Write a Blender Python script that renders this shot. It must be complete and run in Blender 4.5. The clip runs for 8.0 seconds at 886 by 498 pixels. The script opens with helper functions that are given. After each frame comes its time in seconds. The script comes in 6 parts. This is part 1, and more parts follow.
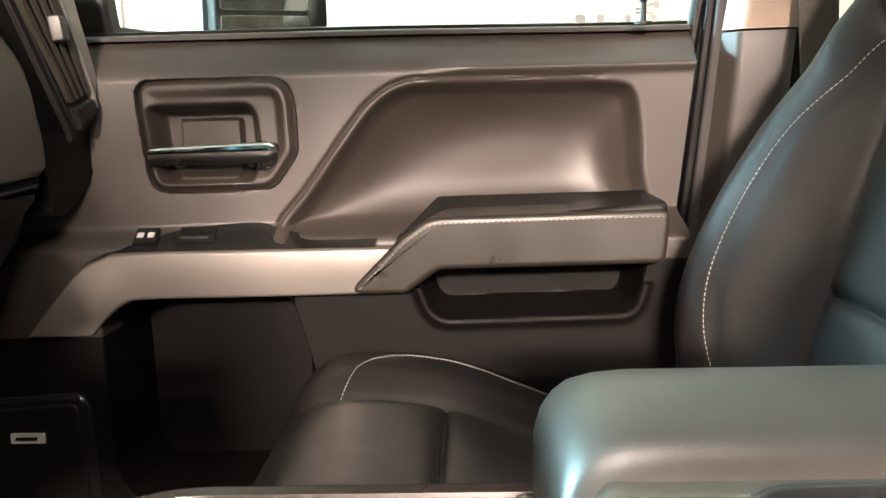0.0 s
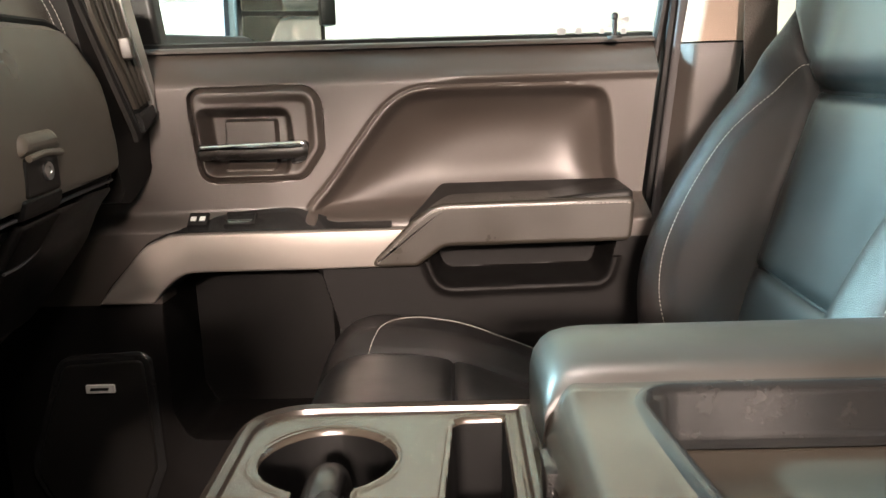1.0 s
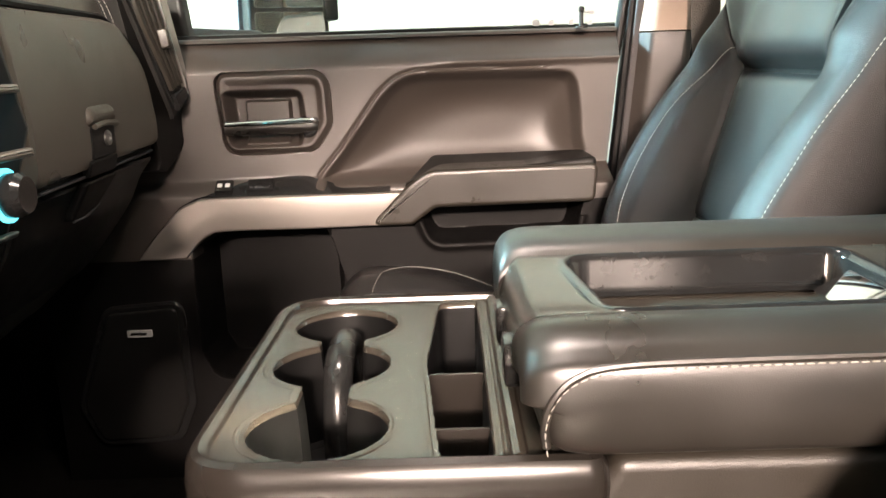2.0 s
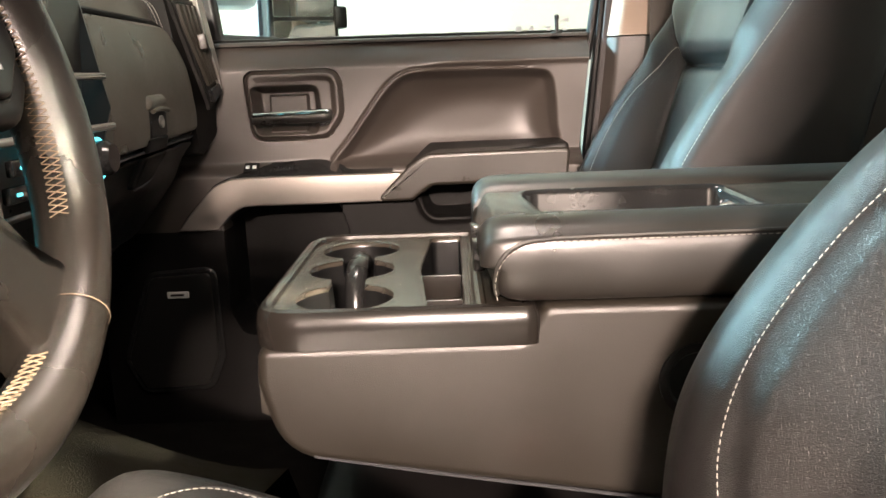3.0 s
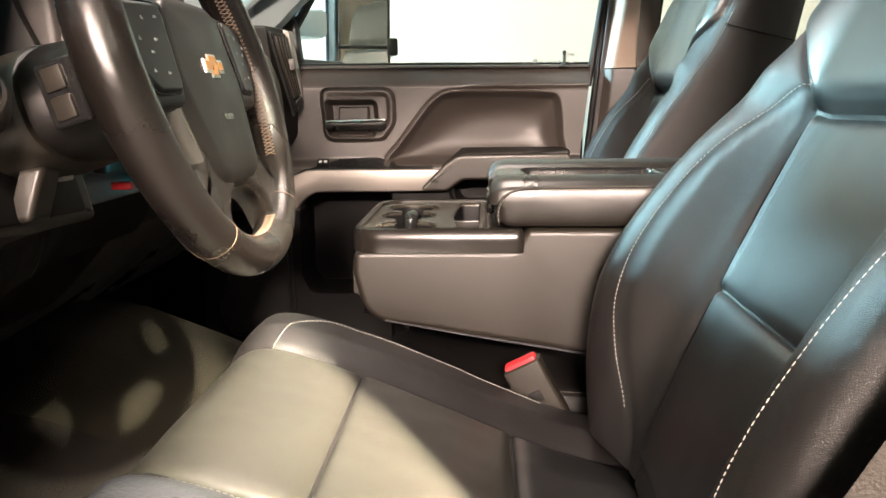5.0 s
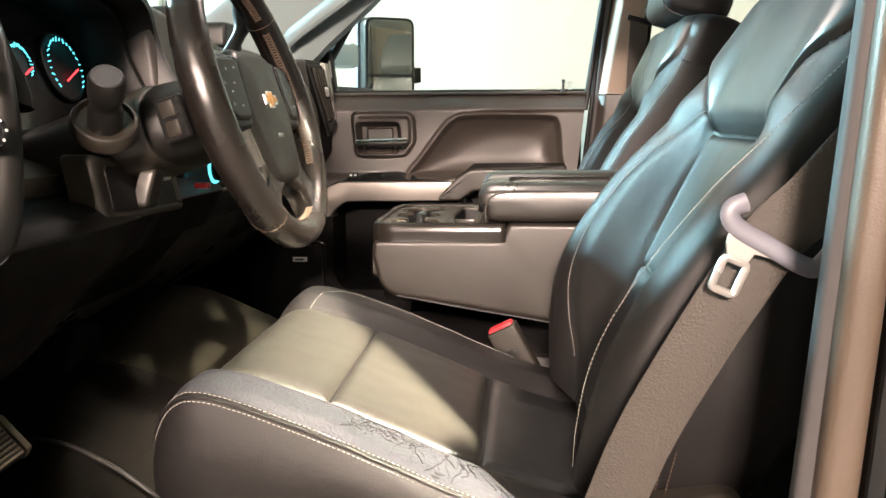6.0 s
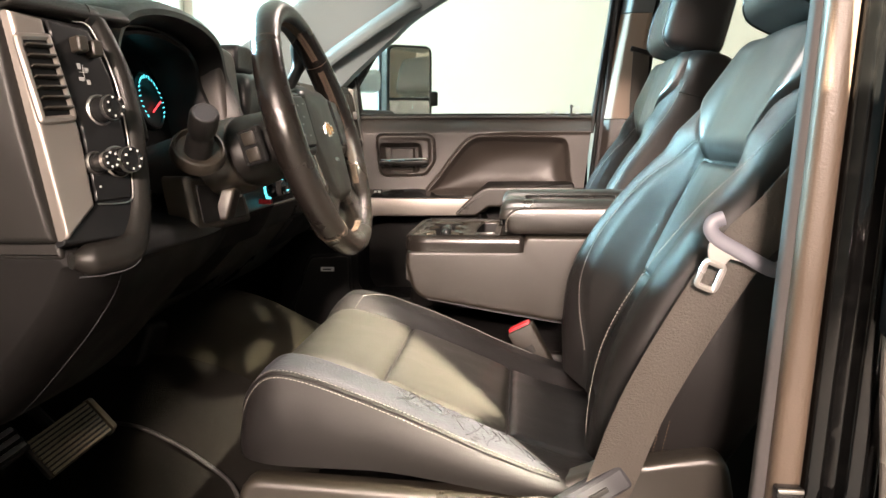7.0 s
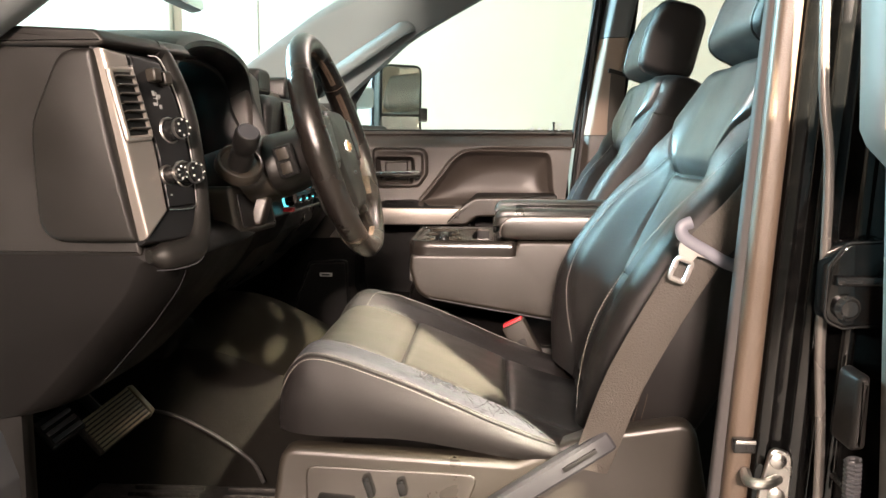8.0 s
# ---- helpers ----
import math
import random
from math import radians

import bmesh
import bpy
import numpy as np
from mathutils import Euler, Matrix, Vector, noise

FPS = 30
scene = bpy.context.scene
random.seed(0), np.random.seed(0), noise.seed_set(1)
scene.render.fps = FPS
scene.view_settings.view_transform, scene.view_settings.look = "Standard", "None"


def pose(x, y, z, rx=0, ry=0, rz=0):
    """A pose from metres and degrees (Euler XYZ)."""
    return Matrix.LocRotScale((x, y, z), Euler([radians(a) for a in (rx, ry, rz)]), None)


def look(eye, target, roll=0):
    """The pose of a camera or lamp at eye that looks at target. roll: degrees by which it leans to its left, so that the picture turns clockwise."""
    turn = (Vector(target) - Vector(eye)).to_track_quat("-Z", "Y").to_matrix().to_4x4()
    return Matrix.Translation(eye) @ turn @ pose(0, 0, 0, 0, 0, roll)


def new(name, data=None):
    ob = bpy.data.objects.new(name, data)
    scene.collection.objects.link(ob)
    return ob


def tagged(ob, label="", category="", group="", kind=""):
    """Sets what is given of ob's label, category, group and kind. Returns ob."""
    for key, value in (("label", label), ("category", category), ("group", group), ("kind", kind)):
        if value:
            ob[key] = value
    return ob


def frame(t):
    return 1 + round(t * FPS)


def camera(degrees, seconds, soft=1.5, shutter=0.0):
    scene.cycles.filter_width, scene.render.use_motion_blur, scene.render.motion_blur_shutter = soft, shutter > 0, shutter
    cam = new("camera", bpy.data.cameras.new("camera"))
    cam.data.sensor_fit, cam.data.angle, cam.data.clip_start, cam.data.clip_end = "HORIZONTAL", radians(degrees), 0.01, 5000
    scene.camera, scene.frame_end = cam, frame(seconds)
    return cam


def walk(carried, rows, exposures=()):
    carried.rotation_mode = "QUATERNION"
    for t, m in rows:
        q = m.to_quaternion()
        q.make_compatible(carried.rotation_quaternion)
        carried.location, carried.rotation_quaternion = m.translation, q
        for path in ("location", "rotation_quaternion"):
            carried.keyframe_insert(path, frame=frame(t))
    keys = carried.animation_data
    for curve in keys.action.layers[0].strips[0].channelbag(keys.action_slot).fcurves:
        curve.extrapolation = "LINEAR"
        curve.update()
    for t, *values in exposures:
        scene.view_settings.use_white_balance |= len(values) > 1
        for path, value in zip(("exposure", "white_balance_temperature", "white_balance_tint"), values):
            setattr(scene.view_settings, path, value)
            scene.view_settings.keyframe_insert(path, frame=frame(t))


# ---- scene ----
cam = camera(56.6, 8.0)
PATH = [
    (0, (0.014, -0.013, 0.609), (-0.057, 1.954, 0.255), -1.6),
    (0.5, (0.011, -0.097, 0.633), (-0.052, 1.864, 0.249), -1.7),
    (1, (-0.006, -0.186, 0.665), (-0.039, 1.763, 0.219), -1.7),
    (1.5, (-0.001, -0.277, 0.66), (-0.025, 1.67, 0.207), -2.0),
    (3, (0.015, -0.59, 0.627), (-0.014, 1.365, 0.206), -2.1),
    (3.5, (0.025, -0.718, 0.626), (-0.019, 1.241, 0.222), -1.7),
    (4, (0.008, -0.82, 0.622), (-0.049, 1.142, 0.237), -1.2),
    (4.5, (0.016, -0.932, 0.603), (-0.059, 1.033, 0.239), -1.0),
    (4.7, (0.017, -0.958, 0.611), (-0.064, 1.006, 0.241), -0.7),
    (5.8, (0.082, -1.228, 0.619), (-0.081, 0.74, 0.303), -0.6),
    (6, (0.094, -1.292, 0.619), (-0.086, 0.675, 0.307), -0.5),
    (6.5, (0.094, -1.405, 0.628), (-0.107, 0.563, 0.334), -0.3),
    (7, (0.069, -1.476, 0.637), (-0.117, 0.496, 0.361), -0.2),
    (7.5, (0.038, -1.558, 0.64), (-0.116, 0.419, 0.379), 0.0),
    (8, (0.033, -1.647, 0.644), (-0.092, 0.333, 0.397), 0.1),
]
walk(cam, [(t, look(eye, target, roll)) for t, eye, target, roll in PATH], [(0, 1.18), (1.5, 1.32), (3.0, 1.0), (4.5, 0.92), (8, 0.68)])

# ---- world, lamps ----
world = bpy.data.worlds.new("garage_air")
scene.world = world
world.use_nodes = True
world.node_tree.nodes["Background"].inputs[0].default_value = (0.8, 0.9, 1.0, 1)
world.node_tree.nodes["Background"].inputs[1].default_value = 0.006


def area_lamp(name, at, target, sx, sy, watts, colour, spread=180):
    data = bpy.data.lights.new(name, "AREA")
    data.shape, data.size, data.size_y, data.energy, data.color = "RECTANGLE", sx, sy, watts, colour
    data.spread = math.radians(spread)
    ob = new(name, data)
    ob.matrix_world = look(at, target)
    return ob


COOL, NEUTRAL = (0.56, 0.89, 1.0), (1.0, 0.92, 0.75)
LAMPS = [
    # driver's side of the bay, warm
    ("bay_lamp", (0.2, -9.5, 3.60), (0.0, 0.3, 0.5), 1.6, 0.6, 2550, (1.0, 0.785, 0.67)),
    # behind the driver's door, past the door pillar
    ("side_lamp", (2.10, -2.85, 3.40), (0.07, -0.23, 0.30), 0.14, 0.14, 20, (1.0, 0.88, 0.68), 11),
    # in front of the truck, cool
    ("front_lamp", (-3.7, 1.75, 2.45), (0.4, 0.2, 0.6), 0.6, 0.3, 1000, COOL),
    ("front_wall_lamp", (-4.9, -0.4, 3.30), (-6.5, -0.2, 1.3), 0.5, 3.4, 110, COOL),
    # over the far wall
    ("wall_lamp", (-0.5, 2.1, 3.50), (-0.5, 3.64, 1.2), 2.4, 0.3, 7, NEUTRAL),
    ("wall_lamp", (2.2, 2.1, 3.50), (2.2, 3.64, 1.2), 2.0, 0.3, 6, NEUTRAL),
    ("wall_lamp", (-3.3, 2.1, 3.50), (-3.3, 3.64, 1.2), 2.0, 0.3, 4, NEUTRAL),
]
# the lit lamp under the cab roof
DOME = ("roof_lamp_light", (-0.02, 0.12, 1.172), (-0.02, 0.12, 0.0), 0.20, 0.10, 3.0, (1.0, 0.83, 0.74))
area_lamp(*DOME)
for spec in LAMPS:
    area_lamp(*spec)

# ---- materials ----


def nodes_of(m):
    m.use_nodes = True
    t = m.node_tree
    return t, t.nodes["Principled BSDF"]


def surface(name, colour, rough, metal=0.0, grain=0.0, grain_scale=400.0, kind="noise", vary=0.25, vary_scale=9.0,
            rough_vary=0.12, coat=0.0, relief=0.001, spec=0.4, dust=0.0):
    """Base colour with broad variation, fine grain as bump, uneven gloss; dust is a pale film."""
    m = bpy.data.materials.new(name)
    t, p = nodes_of(m)
    n, l = t.nodes, t.links
    co = n.new("ShaderNodeTexCoord")
    big = n.new("ShaderNodeTexNoise")
    big.inputs["Scale"].default_value, big.inputs["Detail"].default_value = vary_scale, 6
    l.new(co.outputs["Object"], big.inputs["Vector"])
    mix = n.new("ShaderNodeMix")
    mix.data_type = "RGBA"
    mix.inputs[6].default_value = (*[c * (1 - vary) for c in colour], 1)
    mix.inputs[7].default_value = (*[min(1, c * (1 + vary)) for c in colour], 1)
    l.new(big.outputs["Fac"], mix.inputs[0])
    out = mix.outputs[2]
    if dust:
        d = n.new("ShaderNodeTexNoise")
        d.inputs["Scale"].default_value, d.inputs["Detail"].default_value, d.inputs["Roughness"].default_value = 55, 8, 0.75
        l.new(co.outputs["Object"], d.inputs["Vector"])
        r = n.new("ShaderNodeMapRange")
        r.inputs[1].default_value, r.inputs[2].default_value, r.inputs[4].default_value = 0.5, 0.8, dust
        l.new(d.outputs["Fac"], r.inputs[0])
        mx = n.new("ShaderNodeMix")
        mx.data_type = "RGBA"
        mx.inputs[7].default_value = (0.42, 0.38, 0.33, 1)
        l.new(r.outputs[0], mx.inputs[0])
        l.new(out, mx.inputs[6])
        out = mx.outputs[2]
    l.new(out, p.inputs["Base Color"])
    rr = n.new("ShaderNodeMapRange")
    rr.inputs[1].default_value, rr.inputs[2].default_value = 0.3, 0.7
    rr.inputs[3].default_value, rr.inputs[4].default_value = max(0.02, rough - rough_vary), min(1, rough + rough_vary)
    l.new(big.outputs["Fac"], rr.inputs[0])
    l.new(rr.outputs[0], p.inputs["Roughness"])
    p.inputs["Metallic"].default_value = metal
    p.inputs["Coat Weight"].default_value = coat
    p.inputs["Coat Roughness"].default_value = 0.08
    p.inputs["Specular IOR Level"].default_value = spec
    if grain:
        if kind == "leather":
            g = n.new("ShaderNodeTexVoronoi")
            g.feature = "DISTANCE_TO_EDGE"
            g.inputs["Scale"].default_value = grain_scale
            warp = n.new("ShaderNodeTexNoise")
            warp.inputs["Scale"].default_value = grain_scale * 0.4
            l.new(co.outputs["Object"], warp.inputs["Vector"])
            add = n.new("ShaderNodeVectorMath")
            add.operation = "MULTIPLY_ADD"
            add.inputs[1].default_value = (1.5 / grain_scale,) * 3
            l.new(warp.outputs["Color"], add.inputs[0])
            l.new(co.outputs["Object"], add.inputs[2])
            l.new(add.outputs[0], g.inputs["Vector"])
            lim = n.new("ShaderNodeMapRange")
            lim.inputs[2].default_value = 0.25
            l.new(g.outputs["Distance"], lim.inputs[0])
            height = lim.outputs[0]
        else:
            g = n.new("ShaderNodeTexNoise")
            g.inputs["Scale"].default_value, g.inputs["Detail"].default_value = grain_scale, 3
            l.new(co.outputs["Object"], g.inputs["Vector"])
            height = g.outputs["Fac"]
        b = n.new("ShaderNodeBump")
        b.inputs["Strength"].default_value, b.inputs["Distance"].default_value = grain, relief
        l.new(height, b.inputs["Height"])
        l.new(b.outputs[0], p.inputs["Normal"])
    return m


def glow(name, colour, strength):
    m = bpy.data.materials.new(name)
    t, p = nodes_of(m)
    p.inputs["Base Color"].default_value = (0.02, 0.02, 0.02, 1)
    p.inputs["Emission Color"].default_value = (*colour, 1)
    p.inputs["Emission Strength"].default_value = strength
    return m


def clear_glass(name, tint, ior=1.42):
    m = bpy.data.materials.new(name)
    m.use_nodes = True
    t = m.node_tree
    t.nodes.clear()
    out, mix, fr = t.nodes.new("ShaderNodeOutputMaterial"), t.nodes.new("ShaderNodeMixShader"), t.nodes.new("ShaderNodeFresnel")
    tr, gl = t.nodes.new("ShaderNodeBsdfTransparent"), t.nodes.new("ShaderNodeBsdfGlossy")
    tr.inputs[0].default_value, gl.inputs["Roughness"].default_value = (*tint, 1), 0.02
    fr.inputs[0].default_value = ior
    mix.inputs[0].default_value = 0.035
    if ior > 1.3:
        t.links.new(fr.outputs[0], mix.inputs[0])
    t.links.new(tr.outputs[0], mix.inputs[1])
    t.links.new(gl.outputs[0], mix.inputs[2])
    t.links.new(mix.outputs[0], out.inputs[0])
    return m


M_LEATHER = surface("black_leather", (0.0105, 0.0092, 0.0090), 0.42, spec=0.40, rough_vary=0.05, grain=0.34, grain_scale=700, kind="leather", vary=0.25, relief=0.0005)
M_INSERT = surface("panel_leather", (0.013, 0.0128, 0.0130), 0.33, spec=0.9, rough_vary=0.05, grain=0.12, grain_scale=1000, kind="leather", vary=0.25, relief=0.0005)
# paler copy of panel_leather: the lamplight on the cushion put into the colour
M_INSERT_LIT = surface("lit_panel_leather", (0.026, 0.0245, 0.0205), 0.36, spec=0.6, rough_vary=0.06, grain=0.12, grain_scale=1000, kind="leather", vary=0.3, relief=0.0005)
# worn, creased leather; its pale blue base also paints in the lamp's sheen
M_WORN_SHEEN = surface("creased_sheen_leather", (0.050, 0.052, 0.060), 0.36, spec=0.6, grain=0.35, grain_scale=140, kind="leather", vary=0.3, relief=0.0006)
M_RIM = surface("wheel_leather", (0.0095, 0.0076, 0.0066), 0.27, spec=0.55, grain=0.14, grain_scale=1100, kind="leather", vary=0.3, relief=0.0004)
M_HUB = surface("hub_plastic", (0.0080, 0.0072, 0.0066), 0.42, spec=0.28, grain=0.10, grain_scale=1300, kind="leather", vary=0.12, relief=0.0004)
M_TRIM = surface("grained_plastic", (0.040, 0.0325, 0.0275), 0.44, spec=0.65, grain=0.17, grain_scale=500, kind="leather", vary=0.12, relief=0.0006)
M_DASH = surface("dash_plastic", (0.0105, 0.0095, 0.0085), 0.38, grain=0.16, grain_scale=900, kind="leather", vary=0.15, relief=0.0005)
M_VINYL = surface("taupe_vinyl", (0.0215, 0.0182, 0.0140), 0.38, spec=0.55, grain=0.13, grain_scale=650, kind="leather", vary=0.15, relief=0.0006)
M_SOFT = surface("soft_dash_vinyl", (0.085, 0.073, 0.059), 0.34, grain=0.2, grain_scale=900, kind="leather", vary=0.12, relief=0.0005)
M_LID = surface("black_vinyl", (0.020, 0.0178, 0.0150), 0.38, spec=0.75, grain=0.07, grain_scale=900, kind="leather", vary=0.15, relief=0.0005)
# black plastic under the dash; on the passenger door it paints shade
M_LOWER = surface("black_plastic_and_shade", (0.0050, 0.0046, 0.0044), 0.50, spec=0.12, grain=0.2, grain_scale=700, kind="leather", vary=0.15, relief=0.0005)
M_DARK = surface("dark_plastic", (0.007, 0.0065, 0.006), 0.45, grain=0.2, grain_scale=900, vary=0.2)
M_PAD = surface("button_plastic", (0.008, 0.008, 0.0085), 0.34, vary=0.2, spec=0.3)
# black of seals and gaps; also the painted shade inside the tray's wells
M_WELL = surface("black_liner", (0.005, 0.005, 0.005), 0.5, spec=0.2, vary=0.2)
M_STRIP = surface("dark_satin_trim", (0.017, 0.0145, 0.0125), 0.22, vary=0.2, rough_vary=0.05)
M_GLOSS = surface("gloss_black_plastic", (0.012, 0.012, 0.012), 0.18, vary=0.2, coat=0.2, dust=0.02)
M_TRAY = surface("satin_tray_plastic", (0.045, 0.038, 0.030), 0.20, metal=0.15, spec=0.9, grain=0.10, grain_scale=1200, vary=0.12, rough_vary=0.05)
M_SILVER = surface("satin_silver_paint", (0.26, 0.235, 0.215), 0.36, metal=0.6, vary=0.03, rough_vary=0.04, grain=0.05, grain_scale=1500)
M_SPOKE = surface("satin_spoke_trim", (0.17, 0.155, 0.145), 0.26, metal=0.7, vary=0.05, rough_vary=0.04)
M_CHROME = surface("chrome", (0.86, 0.86, 0.87), 0.08, metal=1.0, vary=0.03, rough_vary=0.03)
M_STEEL = surface("brushed_steel", (0.55, 0.54, 0.52), 0.3, metal=1.0, vary=0.15)
M_THREAD = surface("pale_thread", (0.36, 0.34, 0.31), 0.8, vary=0.15)
M_THREAD_TAN = surface("tan_thread", (0.10, 0.070, 0.048), 0.8, vary=0.2)
M_CARPET = surface("dark_carpet", (0.0055, 0.0048, 0.0038), 0.95, grain=1.0, grain_scale=900, vary=0.4, vary_scale=25, relief=0.003, dust=0.01, spec=0.1)
M_OLIVE = surface("olive_carpet", (0.0085, 0.0075, 0.0045), 0.95, spec=0.1, grain=1.0, grain_scale=500, vary=0.6, vary_scale=25, relief=0.003)
M_PLATE = surface("pale_plate", (0.55, 0.54, 0.52), 0.4, vary=0.05)
M_RUBBER = surface("dusty_rubber", (0.012, 0.011, 0.010), 0.6, grain=0.3, grain_scale=300, vary=0.4, vary_scale=20, dust=0.16)
M_PEDAL = surface("worn_pedal_pad", (0.20, 0.170, 0.115), 0.34, metal=0.3, grain=0.2, grain_scale=400, vary=0.15)
M_SEAL = surface("rubber_seal", (0.085, 0.062, 0.046), 0.42, grain=0.3, grain_scale=500, vary=0.15)
M_SEAL_GREY = surface("grey_rubber_seal", (0.060, 0.056, 0.056), 0.65, spec=0.2, vary=0.15)
M_EDGE = surface("grey_door_edge", (0.12, 0.108, 0.102), 0.4, vary=0.12)
M_LIP = surface("grey_seal_lip", (0.042, 0.042, 0.046), 0.45, vary=0.15)
M_PAINT = surface("black_car_paint", (0.003, 0.003, 0.003), 0.10, vary=0.1, spec=0.35, coat=0.25, rough_vary=0.03, dust=0.02)
M_PAINT_WHITE = surface("white_paint", (0.72, 0.72, 0.70), 0.3, vary=0.04, coat=0.3)
M_WEB = surface("seat_belt_webbing", (0.062, 0.054, 0.046), 0.7, grain=1.0, grain_scale=420, vary=0.12, relief=0.0012)
M_GREY = surface("grey_plastic", (0.17, 0.17, 0.20), 0.42, grain=0.1, grain_scale=700, vary=0.08)
M_HEAD = surface("headliner_fabric", (0.27, 0.285, 0.29), 0.9, grain=0.4, grain_scale=900, vary=0.08)
M_PILLAR = surface("pillar_plastic", (0.30, 0.225, 0.175), 0.55, grain=0.3, grain_scale=500, kind="leather", vary=0.06)
M_PILLAR_GREY = surface("grey_pillar_plastic", (0.15, 0.165, 0.17), 0.55, grain=0.25, grain_scale=600, kind="leather", vary=0.06)
M_ZINC = surface("zinc_plate", (0.40, 0.385, 0.365), 0.36, metal=0.45, vary=0.1)
M_RED = surface("red_plastic", (0.62, 0.03, 0.04), 0.35, vary=0.1)
M_GOLD = surface("gold_enamel", (0.40, 0.16, 0.02), 0.28, metal=0.3, vary=0.08)
M_PLASTER = surface("painted_wall", (0.33, 0.32, 0.275), 0.75, grain=0.2, grain_scale=60, vary=0.03, vary_scale=1.2)
M_CONCRETE = surface("concrete", (0.30, 0.29, 0.27), 0.75, grain=0.4, grain_scale=40, vary=0.25, vary_scale=2)
M_MARK = surface("white_mark", (0.62, 0.62, 0.60), 0.6, vary=0.05)
M_MARK_GREY = surface("grey_mark", (0.28, 0.29, 0.29), 0.6, vary=0.1)
M_CYAN = glow("cyan_backlight", (0.10, 0.75, 0.85), 1.6)
M_REDGLOW = glow("red_backlight", (1.0, 0.05, 0.06), 1.8)
M_WINDOW = clear_glass("window_glass", (0.93, 0.95, 0.92))
M_PRIVACY = clear_glass("dark_tinted_glass", (0.05, 0.05, 0.055), 1.45)
M_WIND = clear_glass("windscreen_glass", (0.92, 0.975, 0.97), 1.15)
M_MIRROR = surface("mirror", (0.85, 0.85, 0.84), 0.02, metal=1.0, vary=0.0, rough_vary=0.0)
M_LENS = glow("lamp_lens", (1.0, 0.8, 0.6), 3.0)
M_TUBE = glow("lamp_tube", (1.0, 0.93, 0.82), 2.0)

# ---- building helpers ----


def to_mesh(name, verts, faces, mat, smooth=True, sharp=32):
    me = bpy.data.meshes.new(name)
    me.from_pydata([tuple(v) for v in verts], [], faces)
    me.validate()
    me.materials.append(mat)
    if smooth:
        me.polygons.foreach_set("use_smooth", [len(p.vertices) < 5 for p in me.polygons])
        me.set_sharp_from_angle(angle=radians(sharp))
    return me


def thing(name, at, label, category, group="", kind=""):
    ob = new(name)
    ob.empty_display_size = 0.05
    ob.matrix_world = Matrix.Translation(at)
    return tagged(ob, label, category, group, kind)


def part(name, geo, mat, parent=None, label="", smooth=True, sharp=32):
    """Links geometry, a (verts, faces) pair or a bmesh in world metres, as one mesh under a thing or a part."""
    if isinstance(geo, bmesh.types.BMesh):
        me = bpy.data.meshes.new(name)
        bmesh.ops.recalc_face_normals(geo, faces=geo.faces)
        geo.to_mesh(me)
        geo.free()
        me.materials.append(mat)
        if smooth:
            me.polygons.foreach_set("use_smooth", [True] * len(me.polygons))
            me.set_sharp_from_angle(angle=radians(sharp))
    else:
        me = to_mesh(name, geo[0], geo[1], mat, smooth, sharp)
    ob = new(name, me)
    if parent is not None:
        ob.parent = parent
        if parent.data is None:
            ob.matrix_parent_inverse = parent.matrix_basis.inverted()
    if label:
        ob["label"] = label
    return ob


def join(*geos):
    verts, faces = [], []
    for v, f in geos:
        k = len(verts)
        verts += [tuple(p) for p in v]
        faces += [tuple(i + k for i in q) for q in f]
    return verts, faces


def skin(rings, close_ring=True, cap=True, close_path=False):
    """Quads between rings of equal size; capped at both ends."""
    n, k = len(rings[0]), len(rings)
    verts = [tuple(p) for r in rings for p in r]
    faces = []
    for i in range(k if close_path else k - 1):
        a, b = i * n, ((i + 1) % k) * n
        for j in range(n if close_ring else n - 1):
            j2 = (j + 1) % n
            faces.append((a + j, a + j2, b + j2, b + j))
    if cap and close_ring and not close_path:
        faces.append(tuple(range(n))[::-1])
        faces.append(tuple(range((k - 1) * n, k * n)))
    return verts, faces


def sheet(fn, us, vs):
    """An open sheet: fn(u, v) gives a place."""
    return skin([[fn(u, v) for v in vs] for u in us], close_ring=False, cap=False)


def thick(geo, depth):
    """A sheet with a second skin moved by depth and its rim closed (for sheets from sheet())."""
    bm = bmesh.new()
    vs = [bm.verts.new(p) for p in geo[0]]
    for f in geo[1]:
        bm.faces.new([vs[i] for i in f])
    d = Vector(depth)
    rim = [e for e in bm.edges if len(e.link_faces) == 1]
    ws = {v: bm.verts.new(v.co + d) for v in vs}
    for f in list(bm.faces):
        bm.faces.new([ws[v] for v in reversed(f.verts)])
    for e in rim:
        a, b = e.verts
        bm.faces.new((a, b, ws[b], ws[a]))
    return bm


def lin(a, b, n):
    return [a + (b - a) * i / (n - 1) for i in range(n)]


def smooth(t):
    t = min(1.0, max(0.0, t))
    return t * t * (3 - 2 * t)


def curve_through(pts, per=8, closed=False):
    """Catmull-Rom through points of any dimension."""
    pts = [Vector(p) for p in pts]
    n = len(pts)
    out = []
    for i in range(n if closed else n - 1):
        if closed:
            a, b, c, d = pts[(i - 1) % n], pts[i], pts[(i + 1) % n], pts[(i + 2) % n]
        else:
            b, c = pts[i], pts[i + 1]
            a = pts[i - 1] if i else b * 2 - c
            d = pts[i + 2] if i + 2 < n else c * 2 - b
        for j in range(per):
            t = j / per
            out.append(0.5 * ((2 * b) + (c - a) * t + (2 * a - 5 * b + 4 * c - d) * t * t + (3 * b - a - 3 * c + d) * t ** 3))
    if not closed:
        out.append(pts[-1])
    return out


